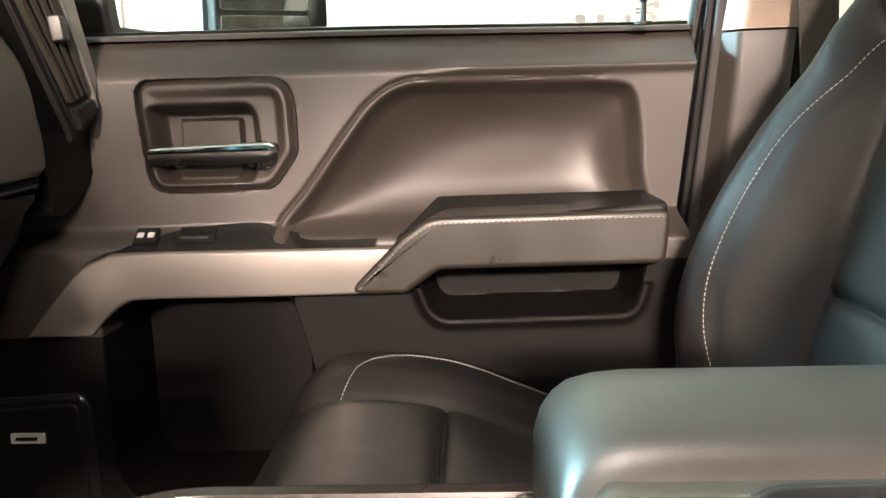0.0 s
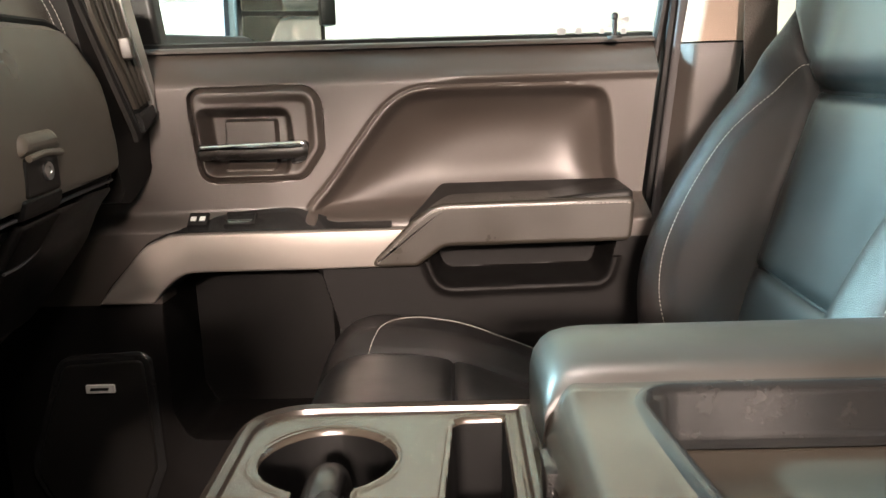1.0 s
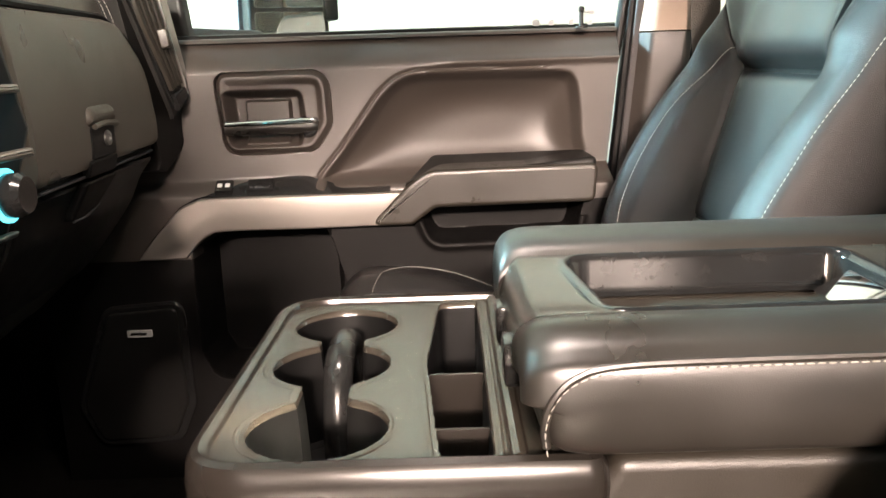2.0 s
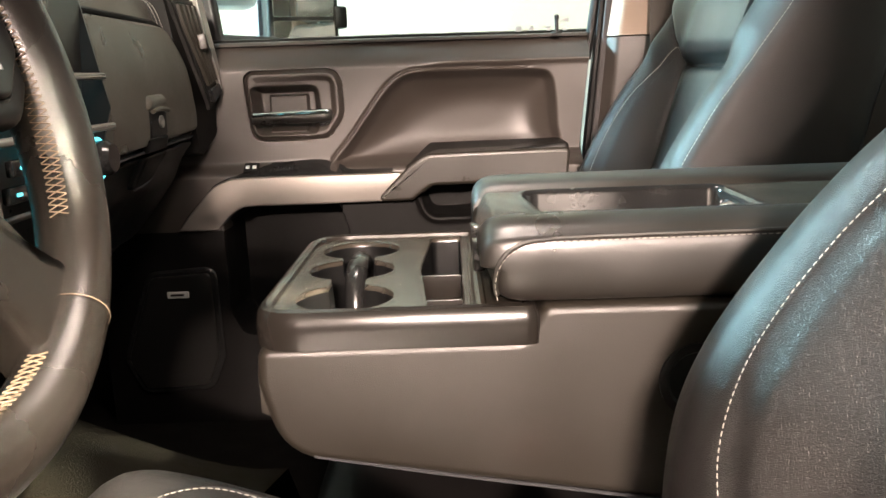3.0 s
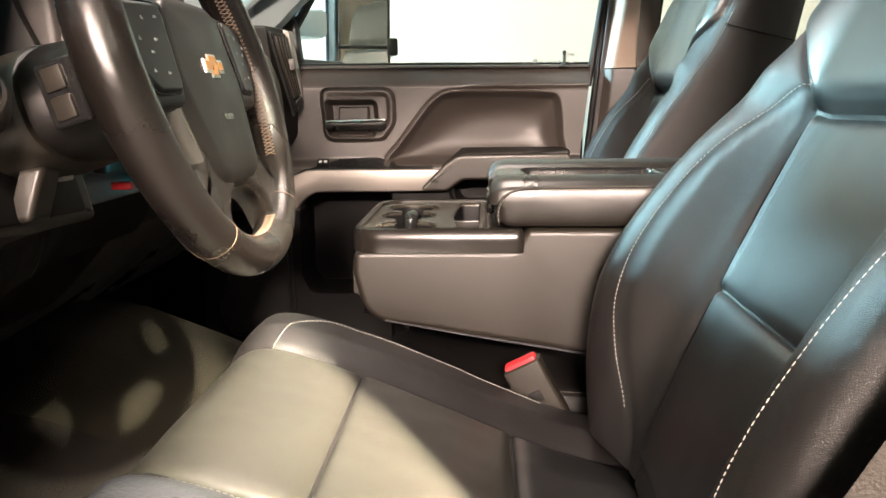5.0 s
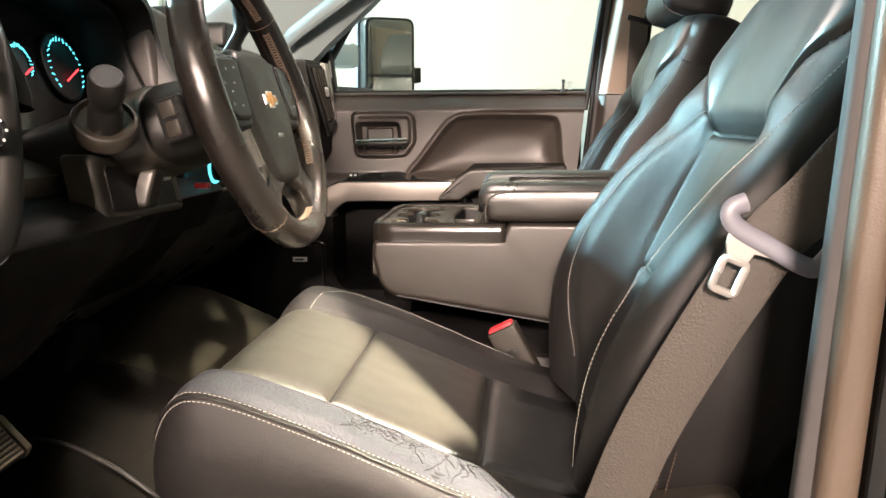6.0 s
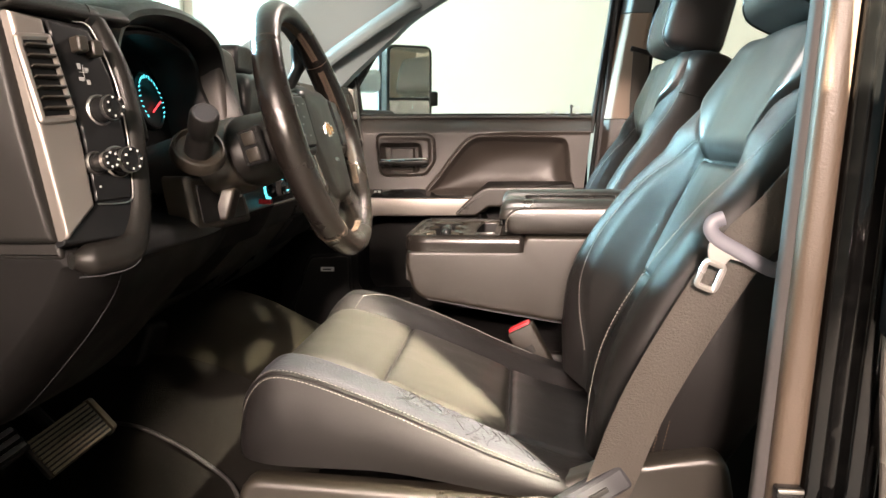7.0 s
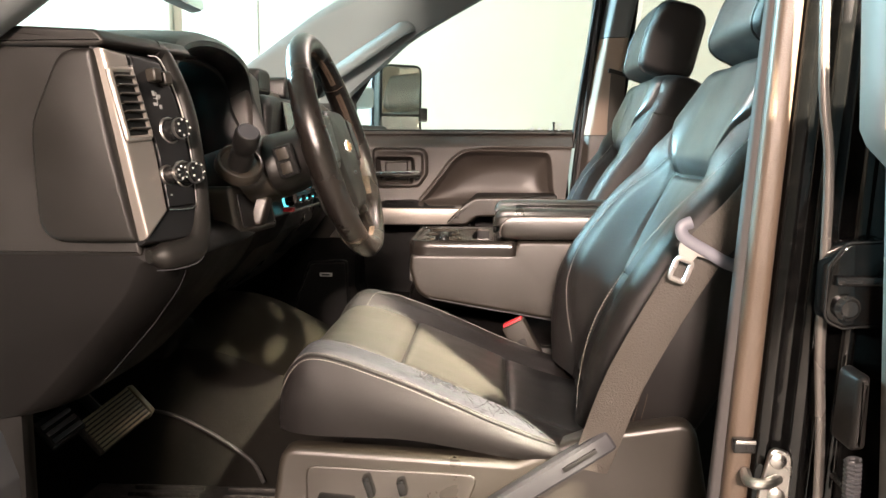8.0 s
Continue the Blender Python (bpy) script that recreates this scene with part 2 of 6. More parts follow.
def rounded(corners, per=6):
    """A closed 2D outline from (u, v, radius) corners."""
    out, n = [], len(corners)
    for i in range(n):
        p = Vector(corners[i][:2])
        a, b = Vector(corners[i - 1][:2]) - p, Vector(corners[(i + 1) % n][:2]) - p
        r = corners[i][2]
        la, lb = a.length, b.length
        a, b = a / la, b / lb
        half = math.acos(max(-1, min(1, a.dot(b)))) / 2
        if r <= 0 or half > 1.55:
            out.append(p)
            continue
        cut = min(r / math.tan(half), la * 0.49, lb * 0.49)
        s, e = p + a * cut, p + b * cut
        for j in range(per + 1):
            t = j / per
            out.append((1 - t) ** 2 * s + 2 * t * (1 - t) * p + t * t * e)
    return out


def inset(poly, d):
    """A closed 2D outline moved inwards by d."""
    n = len(poly)
    area = sum(poly[i - 1].x * poly[i].y - poly[i].x * poly[i - 1].y for i in range(n))
    s = 1 if area > 0 else -1
    out = []
    for i in range(n):
        e1, e2 = poly[i] - poly[i - 1], poly[(i + 1) % n] - poly[i]
        n1 = Vector((-e1.y, e1.x)).normalized() * s if e1.length > 1e-9 else Vector((0, 0))
        n2 = Vector((-e2.y, e2.x)).normalized() * s if e2.length > 1e-9 else n1
        m = n1 + n2
        m = m.normalized() if m.length > 1e-6 else n1
        out.append(poly[i] + m * (d / max(0.5, m.dot(n1))))
    return out


def slab(outline, place, depth, round_r=0.004, steps=4, back=True):
    """A plate with rounded front edges: place(u, v, w) maps the outline and its depth w to the world."""
    rings = [[place(p.x, p.y, 0.0) for p in outline]]
    for k in range(steps + 1):
        a = k / steps * math.pi / 2
        ins = inset(outline, round_r * (1 - math.cos(a)))
        rings.append([place(p.x, p.y, depth - round_r + round_r * math.sin(a)) for p in ins])
    rings.append([place(p.x, p.y, depth) for p in inset(outline, round_r * 1.12 + 0.0002)])
    verts, faces = skin(rings, cap=False)
    n, k = len(outline), len(rings)
    faces.append(tuple(range((k - 1) * n, k * n)))
    if back:
        faces.append(tuple(range(n))[::-1])
    return verts, faces


def tube(path, r, sides=10, closed=False, squash=None):
    """A round bar along a path; r may be a function of the share of the way."""
    path = [Vector(p) for p in path]
    n = len(path)
    rings, up = [], None
    for i in range(n):
        if closed:
            d = path[(i + 1) % n] - path[i - 1]
        else:
            d = path[min(n - 1, i + 1)] - path[max(0, i - 1)]
        d.normalize()
        if up is None:
            up = Vector((0, 0, 1)) if abs(d.z) < 0.9 else Vector((1, 0, 0))
        up = (up - d * up.dot(d)).normalized()
        side = d.cross(up)
        rad = r(i / (n - 1)) if callable(r) else r
        sq = squash or (1, 1)
        rings.append([path[i] + (up * math.cos(a) * sq[0] + side * math.sin(a) * sq[1]) * rad for a in [2 * math.pi * j / sides for j in range(sides)]])
    return skin(rings, close_path=closed)


def disc_stack(profile, at, axis, sides=28):
    """A turned body: profile of (radius, height) along axis from at."""
    q = Vector(axis).normalized().to_track_quat("Z", "Y")
    rings = [[Vector(at) + q @ Vector((max(r, 1e-4) * math.cos(a), max(r, 1e-4) * math.sin(a), h))
              for a in [2 * math.pi * j / sides for j in range(sides)]] for r, h in profile]
    return skin(rings)


def block(size, m, bevel=0.004, seg=2):
    """A bevelled box of a size at the pose m."""
    bm = bmesh.new()
    bmesh.ops.create_cube(bm, size=1)
    bmesh.ops.scale(bm, vec=size, verts=bm.verts)
    if bevel:
        bmesh.ops.bevel(bm, geom=list(bm.edges), offset=bevel, segments=seg, profile=0.6, affect="EDGES")
    verts = [m @ v.co for v in bm.verts]
    bm.verts.index_update()
    faces = [tuple(v.index for v in f.verts) for f in bm.faces]
    bm.free()
    return verts, faces


def stitches(path, step=0.005, length=0.0035, r=0.0006, lift=(0, 0, 0)):
    """Threads of a seam as short bars along a path."""
    path = [Vector(p) + Vector(lift) for p in path]
    geos, run, want = [], 0.0, 0.0
    seg_start = None
    verts, faces = [], []
    for a, b in zip(path, path[1:]):
        d = b - a
        L = d.length
        if L < 1e-7:
            continue
        d /= L
        while want < run + L:
            p = a + d * (want - run)
            up = Vector((0.3, 0.5, 0.8)).cross(d).normalized()
            side = d.cross(up)
            k = len(verts)
            for s, rr in ((-0.5, 0.55), (-0.25, 1), (0.25, 1), (0.5, 0.55)):
                for c1, c2 in ((1, 0), (0, 1), (-1, 0), (0, -1)):
                    verts.append(tuple(p + d * (s * length) + (up * c1 + side * c2) * r * rr))
            for i in range(3):
                for j in range(4):
                    j2 = (j + 1) % 4
                    faces.append((k + 4 * i + j, k + 4 * i + j2, k + 4 * i + 4 + j2, k + 4 * i + 4 + j))
            faces.append((k, k + 1, k + 2, k + 3))
            faces.append((k + 12, k + 13, k + 14, k + 15))
            want += step
        run += L
    return verts, faces


def poly_distance(poly, px, py):
    """Signed distance from points to a closed outline, plus inside."""
    d2 = np.full(px.shape, 1e9)
    inside = np.zeros(px.shape, bool)
    n = len(poly)
    for i in range(n):
        ax, ay = poly[i - 1]
        bx, by = poly[i]
        ex, ey = bx - ax, by - ay
        ll = ex * ex + ey * ey
        if ll < 1e-14:
            continue
        t = np.clip(((px - ax) * ex + (py - ay) * ey) / ll, 0, 1)
        d2 = np.minimum(d2, (px - ax - t * ex) ** 2 + (py - ay - t * ey) ** 2)
        cross = ((ay > py) != (by > py)) & (px < ex * (py - ay) / (ey if abs(ey) > 1e-12 else 1e-12) + ax)
        inside ^= cross
    d = np.sqrt(d2)
    return np.where(inside, d, -d)


def np_smooth(t):
    t = np.clip(t, 0, 1)
    return t * t * (3 - 2 * t)


def field(us, vs, w, place, keep=None):
    """A sheet from a grid of heights w[i, j]; place maps arrays u, v, w to arrays x, y, z. keep drops faces."""
    U, V = np.meshgrid(us, vs, indexing="ij")
    x, y, z = place(U, V, w)
    x, y, z = [np.broadcast_to(q, U.shape).ravel() for q in (x, y, z)]
    nu, nv = len(us), len(vs)
    verts = list(zip(x.tolist(), y.tolist(), z.tolist()))
    faces = []
    for i in range(nu - 1):
        for j in range(nv - 1):
            if keep is None or keep[i, j]:
                faces.append((i * nv + j, (i + 1) * nv + j, (i + 1) * nv + j + 1, i * nv + j + 1))
    return verts, faces

# ---- garage ----
floor_g = part("ground", block((18, 20, 0.1), pose(0, -4, -0.85), 0), M_CONCRETE, smooth=False)
tagged(floor_g, "bare grey concrete floor of a garage bay", "floor", kind="structure")


def garage_wall(name, a, b, mat=None):
    """A wall of upright painted panels between two corners."""
    a, b = Vector(a), Vector(b)
    d = (b - a)
    L = d.length
    ang = math.degrees(math.atan2(d.y, d.x))
    w = part(name, block((L, 0.12, 4.9), pose((a.x + b.x) / 2, (a.y + b.y) / 2, 1.6, 0, 0, ang), 0), mat or M_PLASTER, smooth=False)
    tagged(w, "pale cream painted garage wall of wide panels", "wall", kind="structure")
    return w


garage_wall("wall_far", (-8, 3.7), (8, 3.7))
garage_wall("wall_near", (-8, -13), (8, -13))
garage_wall("wall_front", (-6.5, -13), (-6.5, 3.7))
garage_wall("wall_rear", (7.5, -13), (7.5, 3.7))
for x in (-4.81, -3.15, -1.49, 1.83, 3.49):
    s = part("wall_seam", block((0.016, 0.012, 4.8), pose(x, 3.636, 1.6), 0.003), M_PLASTER, smooth=False)
    tagged(s, "narrow cover strip between painted wall panels", "trim", kind="structure")
top = part("garage_ceiling", block((18, 20, 0.1), pose(0, -4.5, 4.05), 0), M_PLASTER, smooth=False)
tagged(top, "white painted garage ceiling", "ceiling", kind="structure")
for _, at, _, sx, sy, *_ in LAMPS:
    zt = at[2] + 0.10
    lamp = thing("ceiling_light", (at[0], at[1], zt), "white ceiling light with a long diffuser", "lamp", "garage ceiling lights")
    part("frame", block((sx + 0.1, sy + 0.1, 0.06), pose(at[0], at[1], zt), 0.01), M_PAINT_WHITE, lamp)
    part("hanger", tube([(at[0], at[1], zt), (at[0], at[1], 4.0)], 0.008, 6), M_STEEL, lamp)
    part("diffuser", block((sx, sy, 0.03), pose(at[0], at[1], zt - 0.04), 0.008), M_TUBE, lamp)

pipe = thing("wall_pipe", (-2.05, 3.6, 0.0), "cream painted pipe on the garage wall", "pipe")
part("riser", tube([(-2.05, 3.60, -0.8), (-2.05, 3.60, 3.9)], 0.03, 12), M_PLASTER, pipe)
part("branch", tube([(-2.05, 3.60, 1.75), (-2.5, 3.60, 1.82)], 0.025, 12), M_PLASTER, pipe)

# ---- cab shell ----
C = 0.12  # middle of the cab
part_floor = part("floor", field(np.array(lin(-1.1, 1.5, 40)), np.array(lin(-0.66, 0.93, 40)), np.zeros((40, 40)),
                  lambda u, v, w: (u, v, 0.0 + 0.11 * np_smooth((0.34 - abs(v - C)) / 0.14) * np_smooth((u + 0.2) / -0.25) + 0.35 * np_smooth((-0.62 - u) / 0.38) ** 1.5)), M_CARPET)
tagged(part_floor, "dark dusty carpeted cab floor", "floor", kind="structure")
under = part("floor_pan", block((2.7, 1.62, 0.04), pose(0.2, 0.135, -0.05), 0.01), M_PAINT)
tagged(under, "black painted floor pan under the carpet", "floor", kind="structure")
fire = part("wall_firewall", block((0.04, 1.66, 0.9), pose(-1.12, C, 0.4), 0.01), M_DARK)
tagged(fire, "dark insulated bulkhead behind the dashboard", "wall", kind="structure")
rear = part("wall_cab_back", block((0.05, 1.7, 0.72), pose(1.5, C, 0.32), 0.01), M_TRIM)
tagged(rear, "plain trimmed back wall of the cab", "wall", kind="structure")


def roof_place(u, v):
    return (u, v, 1.20 + 0.03 * (1 - ((v - C) / 0.75) ** 2) + 0.03 * (1 - ((u - 0.6) / 0.95) ** 2) - 0.04 * smooth((abs(v - C) - 0.55) / 0.2))


roof = part("ceiling", thick(sheet(roof_place, lin(-0.2, 1.5, 24), lin(C - 0.76, C + 0.76, 24)), (0, 0, 0.05)), M_HEAD)
tagged(roof, "pale fabric headliner under the cab roof", "ceiling", kind="structure")


dome = thing("roof_lamp", (-0.02, C, 1.19), "lit warm lamp in the roof lining", "lamp")
part("housing", block((0.26, 0.16, 0.03), pose(-0.02, C, 1.212), 0.01), M_HEAD, dome)
part("lens", block((0.21, 0.11, 0.012), pose(-0.02, C, 1.192), 0.004), M_LENS, dome)
for s in (-1, 1):
    k = part("wall_kick", block((0.62, 0.03, 0.80), pose(-0.86, C + s * (0.83 if s > 0 else 0.80), 0.39), 0.01), M_DARK)
    tagged(k, "dark kick panel ahead of the door", "wall", kind="structure")


def post(name, label, lower, upper, section, mat, twist=0.0):
    """A pillar: a plan section swept from one place to another."""
    lower, upper = Vector(lower), Vector(upper)
    rings = []
    for t in lin(0, 1, 8):
        p = lower.lerp(upper, t)
        rings.append([p + Vector((q[0], q[1], 0)) for q in section])
    return tagged(part(name, skin(rings), mat), label, "pillar", kind="structure")


# passenger side: pillars and the rear door's inner wall
sec = rounded([(0.0, 0.03, 0.004), (0.0, -0.006, 0.008), (0.022, -0.030, 0.018), (0.074, -0.036, 0.012), (0.086, -0.026, 0.008), (0.088, 0.03, 0.004)])
post("pillar_lower", "taupe lower trim of the door pillar", (0.250, 0.992, 0.05), (0.3035, 0.992, 0.678), sec, M_TRIM)
post("pillar_upper", "beige upper trim of the door pillar", (0.304, 0.991, 0.6805), (0.351, 0.985, 0.974), sec, M_PILLAR)
post("pillar_head", "grey cloth head of the door pillar", (0.3515, 0.984, 0.9765), (0.395, 0.965, 1.21), sec, M_PILLAR_GREY)
sec = rounded([(-0.005, 0.02, 0.003), (-0.005, -0.006, 0.004), (0.006, -0.007, 0.004), (0.006, 0.02, 0.003)])
post("trim_seal", "black rubber seal along the door opening", (0.226, 1.0, 0.0), (0.344, 0.985, 1.19), sec, M_WELL)
sec = rounded([(0.0, 0.03, 0.003), (0.0, -0.010, 0.005), (0.013, -0.012, 0.005), (0.022, 0.03, 0.003)])
post("trim_door_gap", "grey rubber between door and pillar", (0.233, 1.0, 0.0), (0.350, 0.985, 1.2), sec, M_SEAL_GREY)
back_ = rounded([(0.0, 0.04, 0.003), (0.0, 0.0, 0.003), (0.13, 0.0, 0.003), (0.13, 0.04, 0.003)])
post("trim_pillar_back", "black recess behind the pillar trim", (0.232, 1.016, 0.0), (0.352, 1.0, 1.2), back_, M_WELL)
sec = rounded([(0.0, 0.03, 0.005), (0.0, -0.04, 0.02), (0.24, -0.04, 0.02), (0.24, 0.03, 0.005)])
post("pillar_rear", "beige rear corner trim of the cab", (1.30, 1.0, 0.66), (1.24, 0.96, 1.2), sec, M_PILLAR)
post("pillar_rear_near", "beige rear corner trim of the cab", (1.30, -0.76, 0.66), (1.24, -0.72, 1.2), sec, M_PILLAR)
w = part("wall_rear_door", block((1.0, 0.06, 0.68), pose(0.98, 1.0, 0.335), 0.02), M_TRIM)
tagged(w, "taupe rear door inner panel", "wall", kind="structure")
w = part("wall_rear_door_near", block((1.0, 0.06, 0.70), pose(0.96, -0.79, 0.33), 0.02), M_TRIM)
tagged(w, "taupe rear door inner panel", "wall", kind="structure")


for nm, y0, y1 in (("window_rear_far", 1.01, 0.975), ("window_rear_near", -0.775, -0.735)):
    wr = part(nm, thick(sheet(lambda u, v: (0.42 + 0.08 * v + (0.86 - 0.10 * v) * u, y0 + (y1 - y0) * v, 0.67 + 0.54 * v), lin(0, 1, 4), lin(0, 1, 4)), (0, 0.004, 0)), M_PRIVACY if y0 < 0 else M_WINDOW)
    tagged(wr, "side window of the rear door", "window", kind="structure")


def a_pillar(name, y0, y1, dz, mat):
    """The raked windscreen post, from the dash end to the roof's corner."""
    path = curve_through([(-0.74, y0, 0.70 + dz), (-0.50, y0 + (y1 - y0) * 0.2, 0.872 + dz), (-0.35, y0 + (y1 - y0) * 0.45, 0.978 + dz), (-0.15, y0 + (y1 - y0) * 0.8, 1.092 + dz * 0.5), (0.12, y1, 1.19)], 6)
    return tagged(part(name, tube(path, 0.054, 14, squash=(0.95, 0.8)), mat), "pale grey trimmed windscreen pillar", "pillar", kind="structure")


a_pillar("pillar_front", 0.930, 0.90, 0.0, M_PILLAR_GREY)
lower_e = curve_through([(-0.72, 0.60), (-0.47, 0.750), (-0.392, 0.817), (-0.298, 0.897), (-0.218, 0.965), (-0.06, 1.057), (0.12, 1.15)], 6)
upper_e = curve_through([(-1.0, 0.705), (-0.83, 0.822), (-0.711, 0.904), (-0.595, 0.985), (-0.473, 1.066), (-0.25, 1.17), (0.02, 1.215)], 6)
pf = part("pillar_front_trim", skin([[(p.x, 0.915, p.y), (p.x - 0.004, 0.885, p.y + 0.004), (p.x * 0.8 + q.x * 0.2, 0.868, p.y * 0.8 + q.y * 0.2), (p.x * 0.45 + q.x * 0.55, 0.862, p.y * 0.45 + q.y * 0.55), (p.x * 0.1 + q.x * 0.9, 0.868, p.y * 0.1 + q.y * 0.9), (q.x, 0.878, q.y), (q.x + 0.004, 0.915, q.y)] for p, q in zip(lower_e, upper_e)]), M_PILLAR_GREY)
tagged(pf, "wide pale grey trim of the windscreen pillar", "pillar", kind="structure")
a_pillar("pillar_front_near", -0.735, -0.68, -0.02, M_PILLAR_GREY)
grab = thing("grab_handle", (-0.4, 0.86, 0.9), "pale grey grab handle on the windscreen pillar", "handle")
part("bar", tube(curve_through([(-0.50, 0.87, 0.815), (-0.485, 0.835, 0.832), (-0.39, 0.822, 0.895), (-0.27, 0.822, 0.972), (-0.24, 0.835, 0.992), (-0.232, 0.87, 1.0)], 6), 0.019, 12, squash=(1.3, 0.8)), M_PILLAR_GREY, grab)
rv = thing("rear_view_mirror", (-0.68, C, 0.98), "grey inside rear-view mirror on the windscreen", "mirror")
part("housing", block((0.035, 0.25, 0.075), pose(-0.655, C, 0.982, 0, -10, 0), 0.014, 3), M_GREY, rv)
part("glass", block((0.003, 0.235, 0.062), pose(-0.636, C, 0.979, 0, -10, 0), 0.001), M_MIRROR, rv)
part("stem", tube([(-0.665, C, 0.985), (-0.70, C, 1.0)], 0.009, 8), M_GREY, rv)
wind = part("window_windscreen", thick(sheet(lambda u, v: (-1.08 + 0.98 * u - 0.08 * (1 - (v / 0.80) ** 2) * (1 - 0.4 * u), C + v * (1.0 - 0.08 * u), 0.78 + 0.42 * u), lin(0, 1, 10), lin(-0.80, 0.80, 16)), (0.004, 0, -0.004)), M_WIND)
tagged(wind, "clear raked windscreen", "window", kind="structure")
cowl = part("trim_cowl", block((0.5, 1.7, 0.05), pose(-1.25, C, 0.73), 0.02), M_DARK)
tagged(cowl, "black cowl panel below the windscreen", "trim", kind="structure")
hood = part("bonnet", thick(sheet(lambda u, v: (u, C + v, 0.74 + 0.05 * (1 - (v / 0.85) ** 2) - 0.06 * ((-1.3 - u) / 1.2) ** 2), lin(-2.5, -1.3, 12), lin(-0.85, 0.85, 16)), (0, 0, -0.03)), M_PAINT)
tagged(hood, "glossy black bonnet of the truck", "bonnet", kind="structure")

# ---- passenger door ----
door = thing("passenger_door", (0.0, 0.95, 0.0), "closed taupe door panel with a silver band and a padded armrest", "car door")

RECESS = curve_through([(-0.186, 0.470), (-0.155, 0.507), (-0.118, 0.556), (-0.085, 0.597), (-0.052, 0.618), (-0.010, 0.6235), (0.10, 0.622), (0.185, 0.619), (0.212, 0.608), (0.222, 0.575), (0.226, 0.52), (0.222, 0.470), (0.10, 0.462), (-0.04, 0.456), (-0.155, 0.4545), (-0.178, 0.4565)], 6, True)
POCKET = rounded([(-0.386, 0.372, 0.02), (-0.350, 0.397, 0.03), (-0.176, 0.397, 0.004), (-0.150, 0.30, 0.05), (-0.135, 0.157, 0.03), (-0.366, 0.157, 0.03), (-0.386, 0.20, 0.02)])
MAP_POCKET = rounded([(-0.040, 0.425, 0.02), (0.216, 0.425, 0.004), (0.200, 0.366, 0.022), (-0.018, 0.362, 0.03)])
BEZEL = rounded([(-0.335, 0.630, 0.022), (-0.164, 0.630, 0.034), (-0.162, 0.548, 0.03), (-0.190, 0.509, 0.03), (-0.324, 0.508, 0.026)], 10)


def door_face(x, z):
    """How far inboard the trim stands at each place."""
    base = 0.888 + 0.06 * np_smooth((x + 0.15) / 0.43)
    base = base - 0.012 * np_smooth((-0.16 - x) / 0.25)
    up = np.clip((z - 0.628) / 0.046, 0, 1)
    y = base + 0.055 * up ** 1.6 - 0.007 * np.exp(-((z - 0.6345) / 0.006) ** 2) * np_smooth((x + 0.03) / 0.06)
    low = 0.856 + 0.016 * np_smooth((x + 0.178) / 0.006) + 0.02 * np_smooth((0.30 - z) / 0.2) * np_smooth((x + 0.178) / 0.05)
    y = low + (y - low) * np_smooth((z - 0.447) / 0.026)
    d = poly_distance(RECESS, x, z)
    sides = (0.6235 - z, 0.226 - x, (x + 0.186) * 0.783 - (z - 0.470) * 0.622, z - 0.440)
    soft = 1 / np.sqrt(sum(1 / np.maximum(q, 1e-4) ** 2 for q in sides))
    bowl = 0.016 * np_smooth(d / 0.020) + 0.046 * np_smooth(soft / 0.056) * np_smooth(d / 0.01)
    y = y + np.where(z > 0.43, bowl, 0)
    crease = np.exp(-((d + 0.002) / 0.0022) ** 2) * np_smooth((0.19 - x) / 0.05) * np_smooth((z - 0.462) / 0.01)
    y = y + 0.004 * crease - 0.0035 * np.exp(-((d - 0.006) / 0.004) ** 2) * np_smooth((z - 0.462) / 0.01) * np_smooth((0.1 - x) / 0.2)
    d = poly_distance(BEZEL, x, z)
    y = y + 0.06 * np_smooth((d + 0.0008) / 0.0028)
    d = poly_distance(POCKET, x, z)
    y = y + 0.115 * np_smooth((d - 0.001) / 0.010)
    d = poly_distance(MAP_POCKET, x, z)
    y = y + 0.075 * np_smooth(d / 0.009) - 0.006 * np.exp(-((d + 0.004) / 0.006) ** 2) * (z < 0.40)
    return y


us, vs = np.arange(-0.62, 0.2661, 0.0018), np.arange(-0.03, 0.6741, 0.0018)
U, V = np.meshgrid(us, vs, indexing="ij")
X = U + 0.11 * (V - 0.5) * np_smooth(U / 0.26)
DF = door_face(X, V)
# lower door and pocket insides, where shade falls, are painted black
SHADED = (V < 0.352) | ((V < 0.424) & (X > -0.2)) | (poly_distance(POCKET, X, V) > 0.004) | (poly_distance(MAP_POCKET, X, V) > 0.006)
shape_ = lambda u, v, w: (u + 0.11 * (v - 0.5) * np_smooth(u / 0.26), w, v)
part("panel", field(us, vs, DF, shape_, keep=~SHADED), M_TRIM, door)
part("lower_panel", field(us, vs, DF, shape_, keep=SHADED), M_LOWER, door, "lower panel with a deep pocket, its shade painted black")
# rolled top edge and rear return of the panel
prof = curve_through([(0.0, 0.0), (0.004, 0.005), (0.014, 0.007), (0.03, 0.003)], 4)
part("sill", skin([[(u + 0.11 * 0.174 * smooth(u / 0.26), 0.9312 + 0.06 * smooth((u + 0.15) / 0.43) - 0.012 * smooth((-0.16 - u) / 0.25) + q.x, 0.6735 + q.y) for q in prof] for u in lin(-0.72, 0.266, 60)], close_ring=False, cap=False), M_TRIM, door)
part("edge", sheet(lambda u, v: (0.266 + 0.11 * (u - 0.5), float(door_face(np.array([[0.266 + 0.11 * (u - 0.5)]]), np.array([[u]]))[0, 0]) + v, u), lin(-0.03, 0.674, 60), [0, 0.02, 0.09]), M_WELL, door)
part("shell", block((1.1, 0.03, 0.80), pose(-0.27, 1.045, 0.27), 0.01), M_PAINT, door, "black painted outer door skin")
